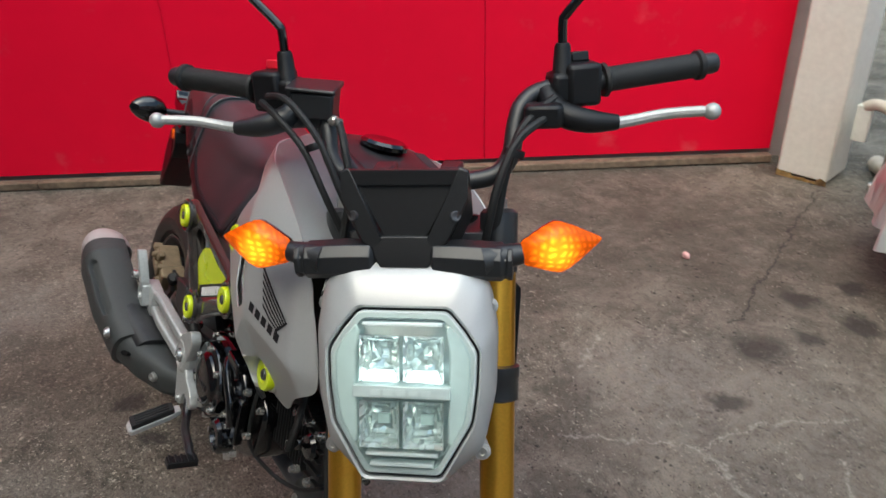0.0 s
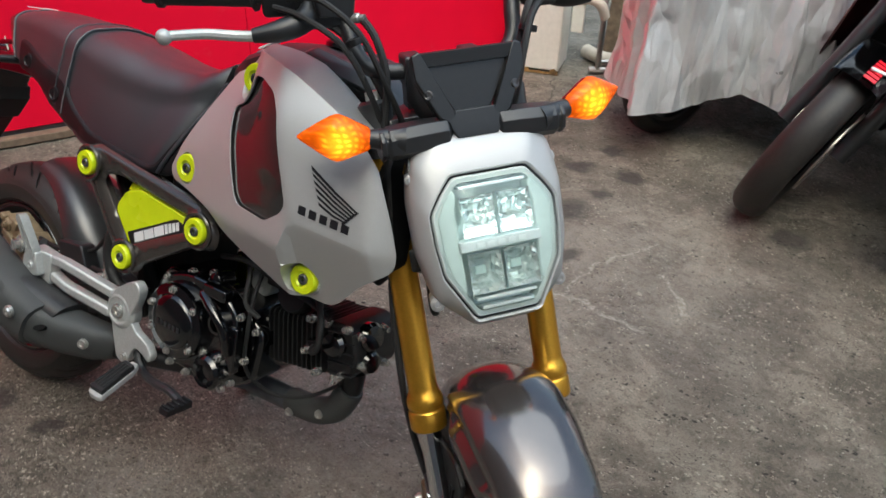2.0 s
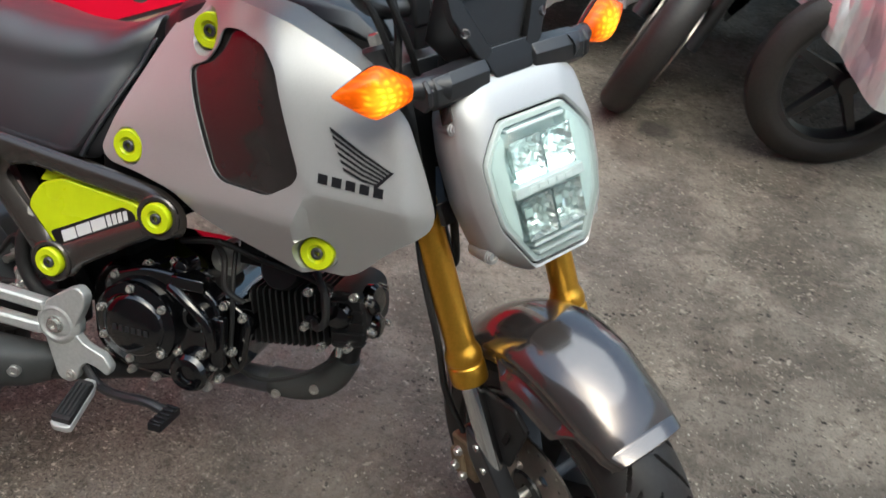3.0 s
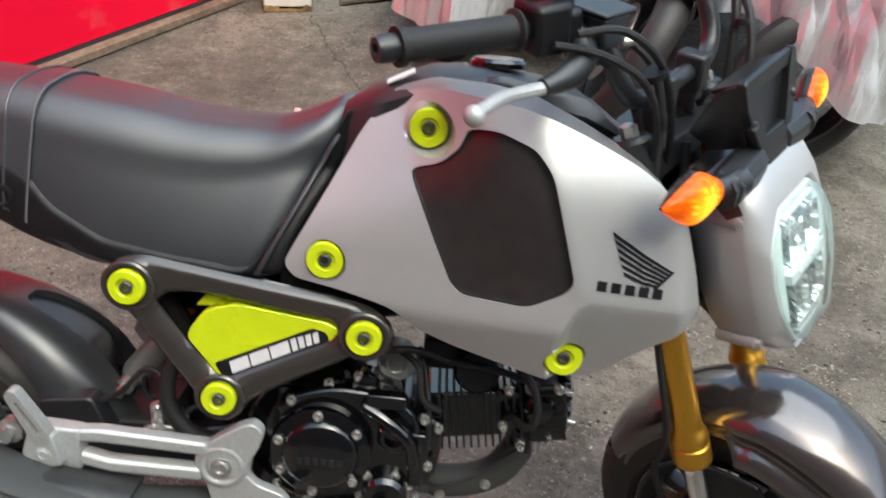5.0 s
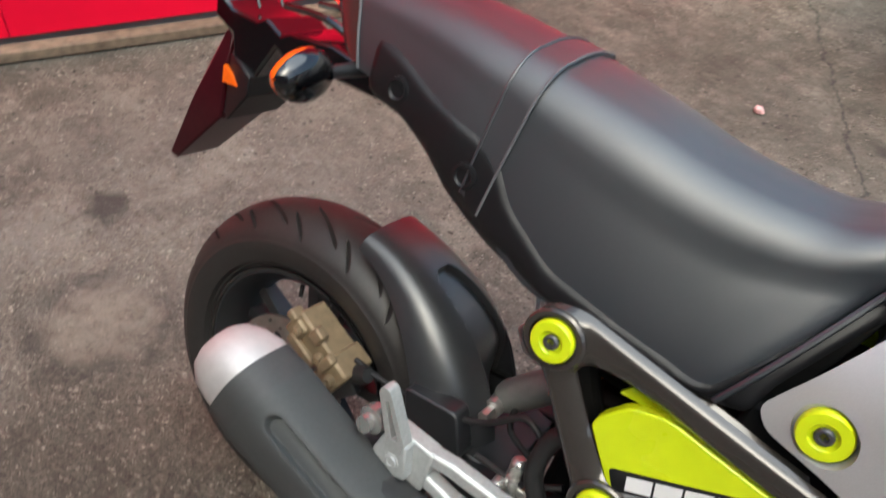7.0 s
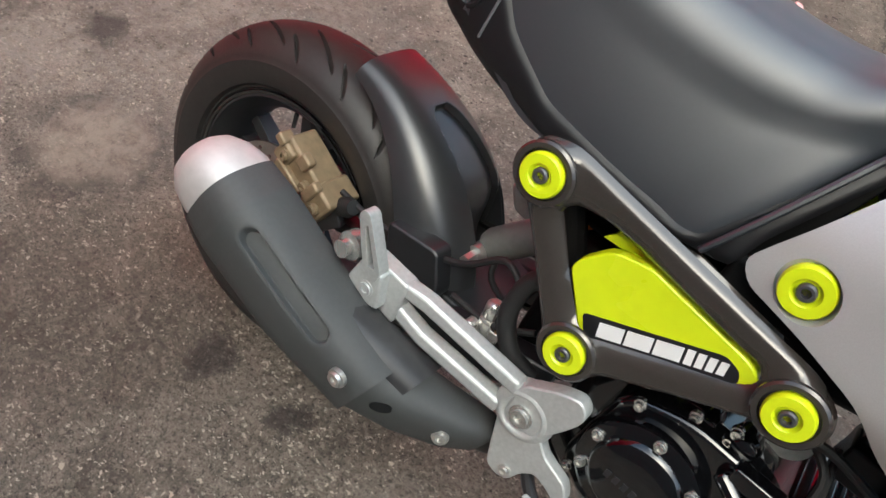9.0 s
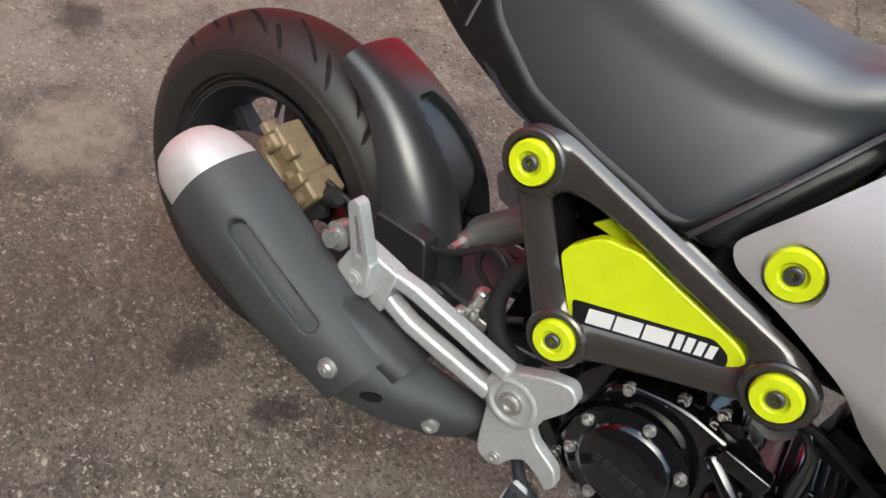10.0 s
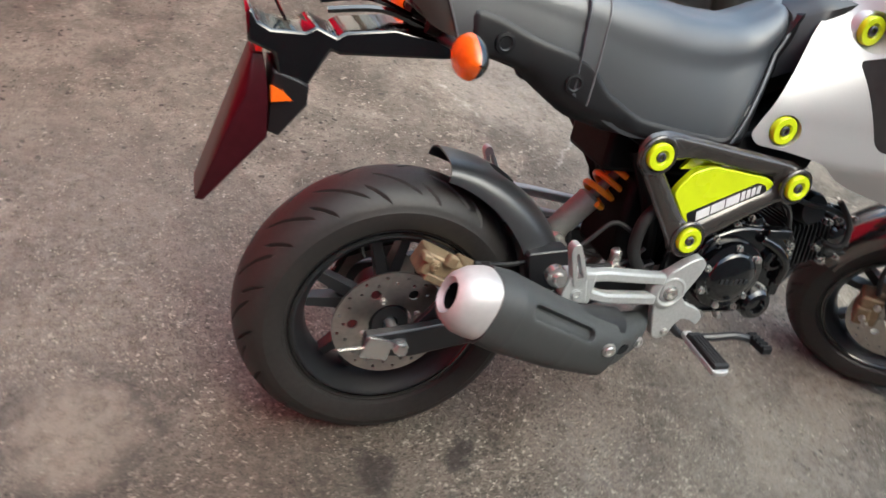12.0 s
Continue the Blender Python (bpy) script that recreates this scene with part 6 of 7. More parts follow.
for pts in (([(0.365, -0.10, 0.44), (0.33, -0.09, 0.45), (0.28, -0.085, 0.40), (0.18, -0.085, 0.37), (0.11, -0.085, 0.37)]), ([(0.40, -0.10, 0.41), (0.36, -0.105, 0.385), (0.30, -0.10, 0.375)]), ([(0.30, -0.02, 0.40), (0.31, -0.03, 0.37), (0.36, -0.04, 0.36)])):
    bm = bmesh.new()
    tube(bm, spline(pts, 5), 0.004, 8)
    part("brake_hose", bm, grip_rubber, bike)

# ---- front end, built straight ahead and turned by STEER ----


def fpart(name, bm, mat, parent=None, label="", **kw):
    ob = part(name, bm, mat, parent or bike, label, local=None if parent else STEER, **kw)
    return ob


YOKE = 0.245
FD = Vector((-math.sin(radians(20.5)), 0, math.cos(radians(20.5))))
for s in (-1, 1):
    base = Vector((1.12, s * 0.095, 0.424))
    bm = bmesh.new()
    lathe(bm, [(0.017, 0.0), (0.0245, 0.0), (0.0258, 0.002), (0.0262, 0.005), (0.0262, 0.026), (0.0252, 0.028), (0.0240, 0.029), (0.0240, 0.032), (0.0252, 0.033), (0.0258, 0.035), (0.0258, 0.043), (0.0240, 0.049), (0.0212, 0.055), (0.0206, 0.060), (0.0206, 0.24), (0.0206, 0.385), (0.0, 0.385)], base, FD, n=36)
    fk = fpart("fork_leg", bm, gold, None, "gold anodised fork leg")
    bm = bmesh.new()
    lathe(bm, [(0.0155, -0.20), (0.0155, 0.01)], base, FD, n=28, cap=False)
    part("stanchion", bm, chrome, fk, "polished lower fork tube")
    bm = bmesh.new()
    lathe(bm, [(0.0, 0.38), (0.0226, 0.38), (0.0226, 0.45), (0.018, 0.455), (0.0, 0.455)], base, FD, n=28)
    part("fork_top", bm, satin_black, fk, "black fork top")
    if s > 0:
        bm = bmesh.new()
        lathe(bm, [(0.0205, YOKE - 0.020), (0.0250, YOKE - 0.018), (0.0250, YOKE + 0.008), (0.0262, YOKE + 0.010), (0.0262, YOKE + 0.022), (0.0205, YOKE + 0.024)], base, FD, n=32)
        part("fork_clamp", bm, satin_black, fk, "black clamp ring")
    bm = bmesh.new()
    ax0 = Vector((1.2, s * 0.095, 0.2365))
    hull(bm, [ax0 + Vector((x, y, z)) for x, z in ((-0.02, -0.018), (0.016, -0.016), (0.014, 0.02), (-0.045, 0.10), (-0.078, 0.11), (-0.075, 0.06)) for y in (-0.016 if s < 0 else -0.012, 0.012 if s < 0 else 0.016)])
    part("axle_holder", bm, satin_black, fk, bevel=0.005)
    bolt(fk, (1.2, s * 0.112, 0.2365), (0, s, 0), 0.010, 0.008)
    bolt(fk, (1.165, s * 0.108, 0.29), (0, s, 0), 0.006, 0.006)
    bolt(fk, (1.15, s * 0.108, 0.325), (0, s, 0), 0.006, 0.006)
for h, th in ((YOKE, 0.03), (0.42, 0.028)):
    bm = bmesh.new()
    c = Vector((1.12, 0, 0.424)) + FD * h
    hull(bm, [c + Vector((dx, y, 0)) + FD * dz for y, dx in ((-0.112, -0.01), (0.112, -0.01), (-0.10, -0.03), (0.10, -0.03), (-0.085, 0.022), (0.085, 0.022), (-0.03, -0.06), (0.03, -0.06)) for dz in (-th / 2, th / 2)])
    fpart("triple_clamp", bm, satin_black, None, "black fork yoke", bevel=0.004)
for s in (-1, 1):
    bm = bmesh.new()
    lathe(bm, [(0.010, 0), (0.010, 0.012), (0.006, 0.014), (0, 0.014)], Vector((1.12, s * 0.095, 0.424)) + FD * 0.455, FD, n=6)
    fpart("fork_cap", bm, zinc, None)

# brake caliper and guard plate at the fork
fc = grouped("front_caliper", "bronze-gold front brake caliper", STEER)
for i, (c_, s_) in enumerate((((1.112, -0.083, 0.262), (0.045, 0.05, 0.075)), ((1.122, -0.075, 0.30), (0.03, 0.04, 0.03)), ((1.104, -0.10, 0.25), (0.03, 0.03, 0.045)))):
    bm = bmesh.new()
    box(bm, c_, s_, Euler((0, radians(-12), 0)).to_matrix())
    part("caliper_body" if i == 0 else "caliper_lug", bm, caliper_gold, fc, bevel=0.005)
for q in ((1.115, -0.118, 0.29), (1.105, -0.118, 0.25), (1.118, -0.114, 0.235)):
    bolt(fc, q, (0, -1, 0), 0.006, 0.006)

# front mudguard
def guard_point(deg, v):
    """A point of the guard: deg round the axle from the front lip to the back, v across from edge to edge."""
    a = abs(v)
    crown = float(np.interp(deg, (52, 52.6, 56.5, 60, 68, 80, 94, 107, 124, 142, 163), (0.259, 0.2635, 0.2595, 0.264, 0.272, 0.281, 0.287, 0.281, 0.266, 0.252, 0.240)))
    wide = float(np.interp(deg, (52, 56, 66, 80, 98, 112, 163), (0.052, 0.058, 0.066, 0.071, 0.072, 0.066, 0.058)))
    wing = smooth(66, 73, deg) * (1 - smooth(99, 103, deg))
    drop = 0.012 + 0.022 * smooth(52, 72, deg)
    if a <= 0.62:
        th = radians(78) * a / 0.62
        y = wide * math.sin(th) / math.sin(radians(78))
        r = crown - drop * (1 - math.cos(th)) / (1 - math.cos(radians(78)))
    else:
        k = (a - 0.62) / 0.38
        valley = smooth(0.0, 0.35, k)
        out = smooth(0.30, 0.75, k)
        y = wide - 0.006 * valley * wing + (0.002 + 0.014 * wing) * out
        r = crown - drop - (0.012 + 0.022 * wing * 0.6) * min(1.0, k / 0.4) - (0.006 + 0.020 * wing) * smooth(0.35, 1.0, k)
    u = Vector((math.cos(radians(deg)), 0, math.sin(radians(deg))))
    return Vector((1.2, math.copysign(y, v), 0.2365)) + u * r


bm = bmesh.new()
STEPS = [52, 52.3, 52.6, 53.5, 55, 56, 56.5, 57] + [58 + 105 * i / 70 for i in range(71)]
rows = [[guard_point(deg, -1 + 2 * j / 76) for j in range(77)] for deg in STEPS]
loft(bm, rows, cap=False, closed=False)
bmesh.ops.recalc_face_normals(bm, faces=bm.faces[:])
bm.faces.ensure_lookup_table()
out_ = bm.faces[38 + 76 * 30].normal.z > 0
bmesh.ops.solidify(bm, geom=bm.faces[:], thickness=0.0026 if out_ else -0.0026)
fg = fpart("front_mudguard", bm, bronze, None, "glossy bronze-grey front mudguard", angle=60)
for s in (-1, 1):
    bm = bmesh.new()
    hull(bm, [(x, s * y, z) for x, z in ((1.12, 0.41), (1.20, 0.425), (1.225, 0.40), (1.19, 0.30), (1.135, 0.30)) for y in (0.078, 0.086)])
    br = part("mudguard_brace", bm, black_plastic, fg, "black plastic mudguard brace", bevel=0.004)
    # thin black slab on the brace painted as a slot's dark inside
    bm = bmesh.new()
    hull(bm, [(x, s * y, z) for x, z in ((1.185, 0.345), (1.195, 0.372), (1.187, 0.375), (1.177, 0.348)) for y in (0.0865, 0.0885)])
    part("slot_dark_slab", bm, deep_black, br)

# headlight
FN = Vector((math.cos(radians(20)), 0, math.sin(radians(20))))
FU = Vector((-math.sin(radians(20)), 0, math.cos(radians(20))))
HC = Vector((1.139, 0.004, 0.709))


def face_pt(y, z, out=0.0):
    """A point of the lamp's front plane at bike height z, pushed out along its normal."""
    v = (z - HC.z) / FU.z
    return HC + FU * v + Vector((0, y, 0)) + FN * out


OCT = [(-0.066, 0.838), (0.066, 0.838), (0.090, 0.814), (0.098, 0.770), (0.0965, 0.705), (0.084, 0.650), (0.040, 0.612), (-0.040, 0.612), (-0.084, 0.650), (-0.0965, 0.705), (-0.098, 0.770), (-0.090, 0.814)]
LEN = [(-0.048, 0.790), (0.048, 0.790), (0.066, 0.770), (0.0800, 0.750), (0.0790, 0.715), (0.0740, 0.678), (0.041, 0.624), (-0.041, 0.624), (-0.0740, 0.678), (-0.0790, 0.715), (-0.0800, 0.750), (-0.066, 0.770)]
oc = rounded([Vector(p) for p in OCT], 0.010, 4)
le = rounded([Vector(p) for p in LEN], 0.006, 4)


def ring(poly, out, k=1.0, cy=0.0, cz=0.707):
    return [face_pt(cy + (p.x - cy) * k, cz + (p.y - cz) * k, out) for p in poly]


bm = bmesh.new()
loops = [ring(le, -0.004, 1.0), ring(le, 0.010, 1.022), ring(le, 0.012, 1.05), ring([a.lerp(b, 0.55) for a, b in zip(le, oc)], 0.007), ring([a.lerp(b, 0.94) for a, b in zip(le, oc)], -0.005), ring(oc, -0.010, 1.0), ring(oc, -0.030, 1.0), ring(oc, -0.062, 0.95), ring(oc, -0.078, 0.80)]
loft(bm, loops, cap=False)
hl = fpart("headlight", bm, silver, None, "silver faceted headlight with lit clear lens", angle=40)
bm = bmesh.new()
loft(bm, [ring(le, 0.0, 0.985), ring(le, 0.009, 0.985), ring(le, 0.012, 0.965), ring(le, 0.011, 0.90), ring(le, 0.002, 0.88)], cap=False)
part("lens_rim", bm, lens_rim, hl, "pale green-white lens edge")
bm = bmesh.new()
loft(bm, [ring(le, 0.0, 1.004), ring(le, 0.0072, 1.004), ring(le, 0.0072, 0.992), ring(le, 0.0, 0.992)], cap=False)
part("lens_gasket", bm, deep_black, hl)
bm = bmesh.new()
loft(bm, [ring(le, 0.010, 0.96), ring(le, 0.020, 0.93), ring(le, 0.026, 0.86), ring(le, 0.031, 0.6), ring(le, 0.032, 0.2)])
pane = part("lens", bm, lens_clear, hl, "clear polycarbonate lens", angle=60)
pane.visible_shadow = False
bm = bmesh.new()
loft(bm, [ring(le, 0.006, 0.93), ring(le, -0.010, 0.88), ring(le, -0.020, 0.4)], cap="end")
part("reflector_bowl", bm, reflector, hl, angle=20)
# light guides down both sides
for s in (-1, 1):
    bm = bmesh.new()
    g = [(0.050, 0.776), (0.064, 0.762), (0.073, 0.745), (0.072, 0.71), (0.066, 0.678), (0.052, 0.655), (0.049, 0.66), (0.049, 0.68), (0.050, 0.71), (0.050, 0.75), (0.046, 0.768)]
    loft(bm, [[face_pt(s * y, z, o) for y, z in g] for o in (-0.02, 0.012)])
    part("light_guide", bm, led_white, hl, "glowing pale side light guide", bevel=0.002)
for s in (-1, 1):
    for z, mat, nm in ((0.742, led_white, "upper_projector"), (0.677, reflector, "lower_projector")):
        bm = bmesh.new()
        w, h = 0.0215, 0.0235
        loft(bm, [[face_pt(s * 0.0235 + x * k, z + y * k, o) for x, y in ((-w, -h), (w, -h), (w, h), (-w, h))] for k, o in ((1.0, 0.018), (0.95, 0.016), (0.6, -0.004), (0.2, -0.012))], cap="end")
        pr = part(nm, bm, cut_mirror, hl, "faceted mirror cup", angle=10)
        if mat is led_white:
            bm = bmesh.new()
            loft(bm, [[face_pt(s * 0.0235 + x, z + y, o) for x, y in ((-w * 0.85, -h * 0.95), (w * 0.85, -h * 0.95), (w * 0.6, -h * 0.55), (-w * 0.6, -h * 0.55))] for o in (0.006, 0.017)])
            part("led_chip", bm, led_bright, pr)
        else:
            bm = bmesh.new()
            loft(bm, [[face_pt(s * 0.0235 + x, z + y, o) for x, y in ((-w * 0.3, -h * 0.2), (w * 0.3, -h * 0.2), (w * 0.3, h * 0.2), (-w * 0.3, h * 0.2))] for o in (-0.010, -0.004)])
            part("led_chip", bm, led_white, pr)
bm = bmesh.new()
loft(bm, [[face_pt(x, z, o) for x, z in ((-0.052, 0.7035), (0.052, 0.7035), (0.052, 0.7155), (-0.052, 0.7155))] for o in (-0.01, 0.020)])
bar_ = part("divider_bar", bm, reflector, hl, bevel=0.001)
bm = bmesh.new()
for i in range(5):
    loft(bm, [[face_pt(x + dx, z, o) for dx, z in ((0, 0.7065), (0.010, 0.7065), (0.010, 0.7125), (0, 0.7125))] for x in (-0.032 + i * 0.0135,) for o in (0.019, 0.0212)])
part("divider_lettering", bm, prism_clear, bar_)
for z0, w0 in ((0.6445, 0.039), (0.634, 0.034), (0.774, 0.043)):
    bm = bmesh.new()
    loft(bm, [[face_pt(x, z, o) for x, z in ((-w0, z0), (w0, z0), (w0, z0 + 0.004), (-w0, z0 + 0.004))] for o in (-0.004, 0.015)])
    part("prism_strip", bm, prism_clear, hl, bevel=0.001)
for s in (-1, 1):
    for z, o, yy in ((0.793, -0.012, 0.090), (0.645, -0.014, 0.083)):
        bm = bmesh.new()
        c = face_pt(s * yy, z, o)
        tube(bm, [c - FN * 0.05 - Vector((0, s * 0.012, 0)), c], [0.010, 0.009], 14)
        tab = part("mount_ear", bm, silver if z > 0.7 else alu, hl)
        bolt(tab, c, FN, 0.0062, 0.004)
bm = bmesh.new()
hull(bm, [(1.06, s * 0.075, 0.80) for s in (-1, 1)] + [(1.02, s * 0.07, 0.82) for s in (-1, 1)] + [(1.10, s * 0.07, 0.63) for s in (-1, 1)] + [(1.03, s * 0.06, 0.66) for s in (-1, 1)] + [(1.085, s * 0.085, 0.70) for s in (-1, 1)])
fpart("headlight_stay", bm, umber, None, "glossy dark brown bracket behind the headlight", bevel=0.006)
for s in (-1, 1):
    bm = bmesh.new()
    hull(bm, [(x, s * y, z) for x, y, z in ((1.055, 0.078, 0.818), (1.07, 0.08, 0.83), (1.10, 0.09, 0.80), (1.085, 0.095, 0.79), (1.04, 0.07, 0.80), (1.09, 0.082, 0.806))])
    fpart("headlight_strut", bm, umber, None, bevel=0.003)

# meter cowl
CB, CT = Vector((1.086, 0.003, 0.842)), Vector((1.058, 0.003, 0.930))
CUP = (CT - CB).normalized()
CFN = Vector((CUP.z, 0, -CUP.x))


def cowl_pt(y, h, out=0.0):
    """A point on the cowl's sloping front: h up from its lower edge, out along its normal."""
    return CB + CUP * h * 1.12 + CFN * out + Vector((0, y, 0))


bm = bmesh.new()
hull(bm, [cowl_pt(s * y, h, o) for s in (-1, 1) for y, h in ((0.058, 0.078), (0.056, 0.066), (0.022, 0.014)) for o in (-0.006, -0.012)] + [cowl_pt(s * 0.050, 0.070, -0.045) for s in (-1, 1)])
mc = fpart("meter_cowl", bm, cowl_black, None, "matte black meter cowl above the headlight", bevel=0.002)
bm = bmesh.new()
hull(bm, [cowl_pt(s * 0.062, h, o) for s in (-1, 1) for h, o in ((0.066, 0.0), (0.080, 0.002), (0.082, -0.004), (0.076, -0.014), (0.066, -0.010))])
part("cowl_brow", bm, cowl_black, mc, bevel=0.0015)
bm = bmesh.new()
hull(bm, [cowl_pt(s * y, h, o) for s in (-1, 1) for y, h in ((0.038, 0.016), (0.026, -0.012), (0.033, -0.002), (0.024, 0.018)) for o in (0.004 - 0.1 * max(0.0, h), -0.016)])
part("cowl_chin", bm, cowl_black, mc, bevel=0.002)
for s in (-1, 1):
    bm = bmesh.new()
    hull(bm, [cowl_pt(s * y, h, o) for y, h in ((0.060, 0.083), (0.069, 0.080), (0.068, 0.052), (0.046, 0.012), (0.034, 0.004), (0.024, 0.014), (0.056, 0.066)) for o in (0.003, -0.008)])
    rim_ = part("cowl_rim", bm, cowl_black, mc, bevel=0.002)
    bm = bmesh.new()
    hull(bm, [cowl_pt(s * y, h, o) for y, h, o in ((0.069, 0.080, -0.004), (0.068, 0.052, -0.004), (0.046, 0.012, -0.006), (0.067, 0.076, -0.026), (0.067, 0.036, -0.066), (0.055, 0.010, -0.046), (0.060, 0.079, -0.004), (0.060, 0.040, -0.060), (0.044, 0.012, -0.030))])
    part("cowl_wing", bm, cowl_black, mc, bevel=0.003)
    bm = bmesh.new()
    lathe(bm, [(0.0058, -0.004), (0.0058, 0.0008), (0.0044, 0.0012), (0.0030, 0.0006), (0, 0.0006)], cowl_pt(s * 0.0555, 0.037, 0.003), CFN + Vector((0, s * 0.5, 0)), n=18)
    part("cowl_screw", bm, bolt_grey, rim_)
bm = bmesh.new()
hull(bm, [cowl_pt(s * 0.054, h, o) for s in (-1, 1) for h, o in ((0.070, -0.012), (0.076, -0.014), (0.062, -0.060), (0.056, -0.058))])
part("meter_glass", bm, gloss_black, mc)
bm = bmesh.new()
for s in (-1, 1):
    loft(bm, [[(x0 + r * dx, s * y0, z0 + r * dz) for dx, dz in ((0.55, 1.0), (1.0, 0.45), (1.0, -0.5), (0.5, -1.0), (-0.6, -1.0), (-1.0, -0.4), (-1.0, 0.5), (-0.5, 1.0))] for x0, y0, z0, r in ((1.070, 0.0, 0.834, 0.013), (1.071, 0.026, 0.834, 0.014), (1.076, 0.034, 0.834, 0.0185), (1.078, 0.060, 0.834, 0.0195), (1.078, 0.106, 0.832, 0.0190), (1.078, 0.109, 0.832, 0.0165), (1.078, 0.112, 0.832, 0.0165), (1.078, 0.113, 0.832, 0.0180), (1.078, 0.118, 0.832, 0.0175))])
fpart("indicator_bar", bm, satin_black, None, "black bar that holds the flashers", bevel=0.002)
for s in (-1, 1):
    tagged(indicator("front_indicator", (1.080, s * 0.106, 0.838), (-0.22, s, 0.13), STEER, amber_off, True, umber, 0.085, 1.0, 0.022, (1, 0, 0)), "lit orange front flasher")

# handlebar and controls
bm = bmesh.new()
H = [(0.962, 0.0, 0.885), (0.962, 0.055, 0.885), (0.957, 0.092, 0.892), (0.948, 0.109, 0.913), (0.933, 0.114, 0.943), (0.919, 0.123, 0.967), (0.905, 0.150, 0.981), (0.885, 0.22, 0.987), (0.842, 0.335, 0.995)]
tube(bm, spline([(p[0], -p[1], p[2]) for p in reversed(H[1:])] + H, 5), 0.0111, 14)
fpart("handlebar", bm, satin_black, None, "black tubular handlebar")
for s in (-1, 1):
    bm = bmesh.new()
    box(bm, (0.962, s * 0.04, 0.885), (0.036, 0.026, 0.042))
    box(bm, (0.962, s * 0.04, 0.855), (0.03, 0.024, 0.04))
    fpart("bar_clamp", bm, satin_black, None, bevel=0.004)
for s in (-1, 1):
    a, b = Vector((0.886, s * 0.215, 0.9866)), Vector((0.842, s * 0.335, 0.995))
    d = (b - a).normalized()
    Ln = (b - a).length
    bm = bmesh.new()
    prof = [(0.0, 0.0), (0.0195, 0.0), (0.0205, 0.004), (0.0155, 0.007)]
    for i in range(24):
        h = 0.012 + (Ln - 0.024) * i / 23
        prof += [(0.0150, h), (0.0147, h + 0.0022)]
    prof += [(0.0148, Ln - 0.008), (0.0180, Ln - 0.006), (0.0182, Ln), (0.0, Ln)]
    lathe(bm, prof, a, d, n=28)
    gp = fpart("handgrip", bm, grip_rubber, None, "ribbed black rubber handgrip")
    bm = bmesh.new()
    lathe(bm, [(0.0, -0.002), (0.0125, -0.002), (0.0128, 0.016), (0.0112, 0.020), (0.006, 0.020), (0.005, 0.014), (0, 0.014)], b, d, n=24)
    part("bar_end", bm, satin_black, gp)
    # switch housing
    bm = bmesh.new()
    box(bm, Vector((0.896, s * 0.188, 0.986)), (0.046, 0.042, 0.05), Euler((0, 0, radians(20 * s))).to_matrix())
    box(bm, Vector((0.905, s * 0.165, 0.983)), (0.036, 0.026, 0.036), Euler((0, 0, radians(20 * s))).to_matrix())
    sw = fpart("switch_housing", bm, black_plastic, None, "black plastic switch housing", bevel=0.006)
    bm = bmesh.new()
    box(bm, Vector((0.885, s * 0.185, 1.014)), (0.024, 0.022, 0.012), Euler((0, radians(-15), radians(20 * s))).to_matrix())
    part("kill_switch", bm, red_switch if s < 0 else black_plastic, sw, "red rocker switch" if s < 0 else "", bevel=0.002)
    bm = bmesh.new()
    tube(bm, spline([(0.91, s * 0.15, 0.98), (0.928, s * 0.160, 0.962), (0.936, s * 0.180, 0.953), (0.936, s * 0.205, 0.948), (0.931, s * 0.232, 0.946)], 3), [0.012, 0.013, 0.014, 0.0145, 0.015, 0.015, 0.015, 0.0145, 0.014, 0.013, 0.0115, 0.010, 0.009], 14)
    lv = fpart("lever", bm, black_plastic if s > 0 else satin_black, None, "silver control lever with ball end")
    bm = bmesh.new()
    pts = spline([(0.934, s * 0.175, 0.947), (0.937, s * 0.21, 0.945), (0.926, s * 0.245, 0.946), (0.924, s * 0.285, 0.953), (0.930, s * 0.322, 0.957), (0.932, s * 0.333, 0.957)], 5)
    tube(bm, pts, [0.0075 - 0.0018 * i / (len(pts) - 1) for i in range(len(pts))], 10)
    bmesh.ops.create_uvsphere(bm, u_segments=16, v_segments=12, radius=0.0098, matrix=Matrix.Translation((0.932, s * 0.336, 0.957)))
    part("lever_blade", bm, alu, lv, "bare aluminium lever blade")
    # mirror stem
    bm = bmesh.new()
    lathe(bm, [(0.0, -0.02), (0.014, -0.02), (0.014, 0.0), (0.0115, 0.004), (0.0095, 0.032), (0.0075, 0.036), (0, 0.036)], (0.905, s * 0.168, 0.998), (0, 0, 1), n=18)
    st = fpart("mirror_mount", bm, black_plastic, None, "black rubber boot of a mirror stem")
    bm = bmesh.new()
    tube(bm, spline([(0.905, s * 0.168, 1.028), (0.905, s * 0.168, 1.056), (0.905, s * 0.172, 1.066), (0.907, s * 0.20, 1.098), (0.91, s * 0.235, 1.138), (0.91, s * 0.26, 1.17)], 5), 0.0055, 10)
    part("mirror_stem", bm, gloss_black, st)
bm = bmesh.new()
hull(bm, [(x, y, z) for x, y, z in ((0.945, -0.155, 0.992), (0.945, -0.10, 0.985), (0.905, -0.155, 0.996), (0.905, -0.10, 0.99), (0.945, -0.15, 0.960), (0.945, -0.105, 0.955), (0.91, -0.15, 0.962), (0.91, -0.105, 0.958))])
box(bm, (0.922, -0.135, 0.955), (0.03, 0.06, 0.02))
mcyl = fpart("brake_master_cylinder", bm, satin_black, None, "black front brake fluid reservoir", bevel=0.003)
bm = bmesh.new()
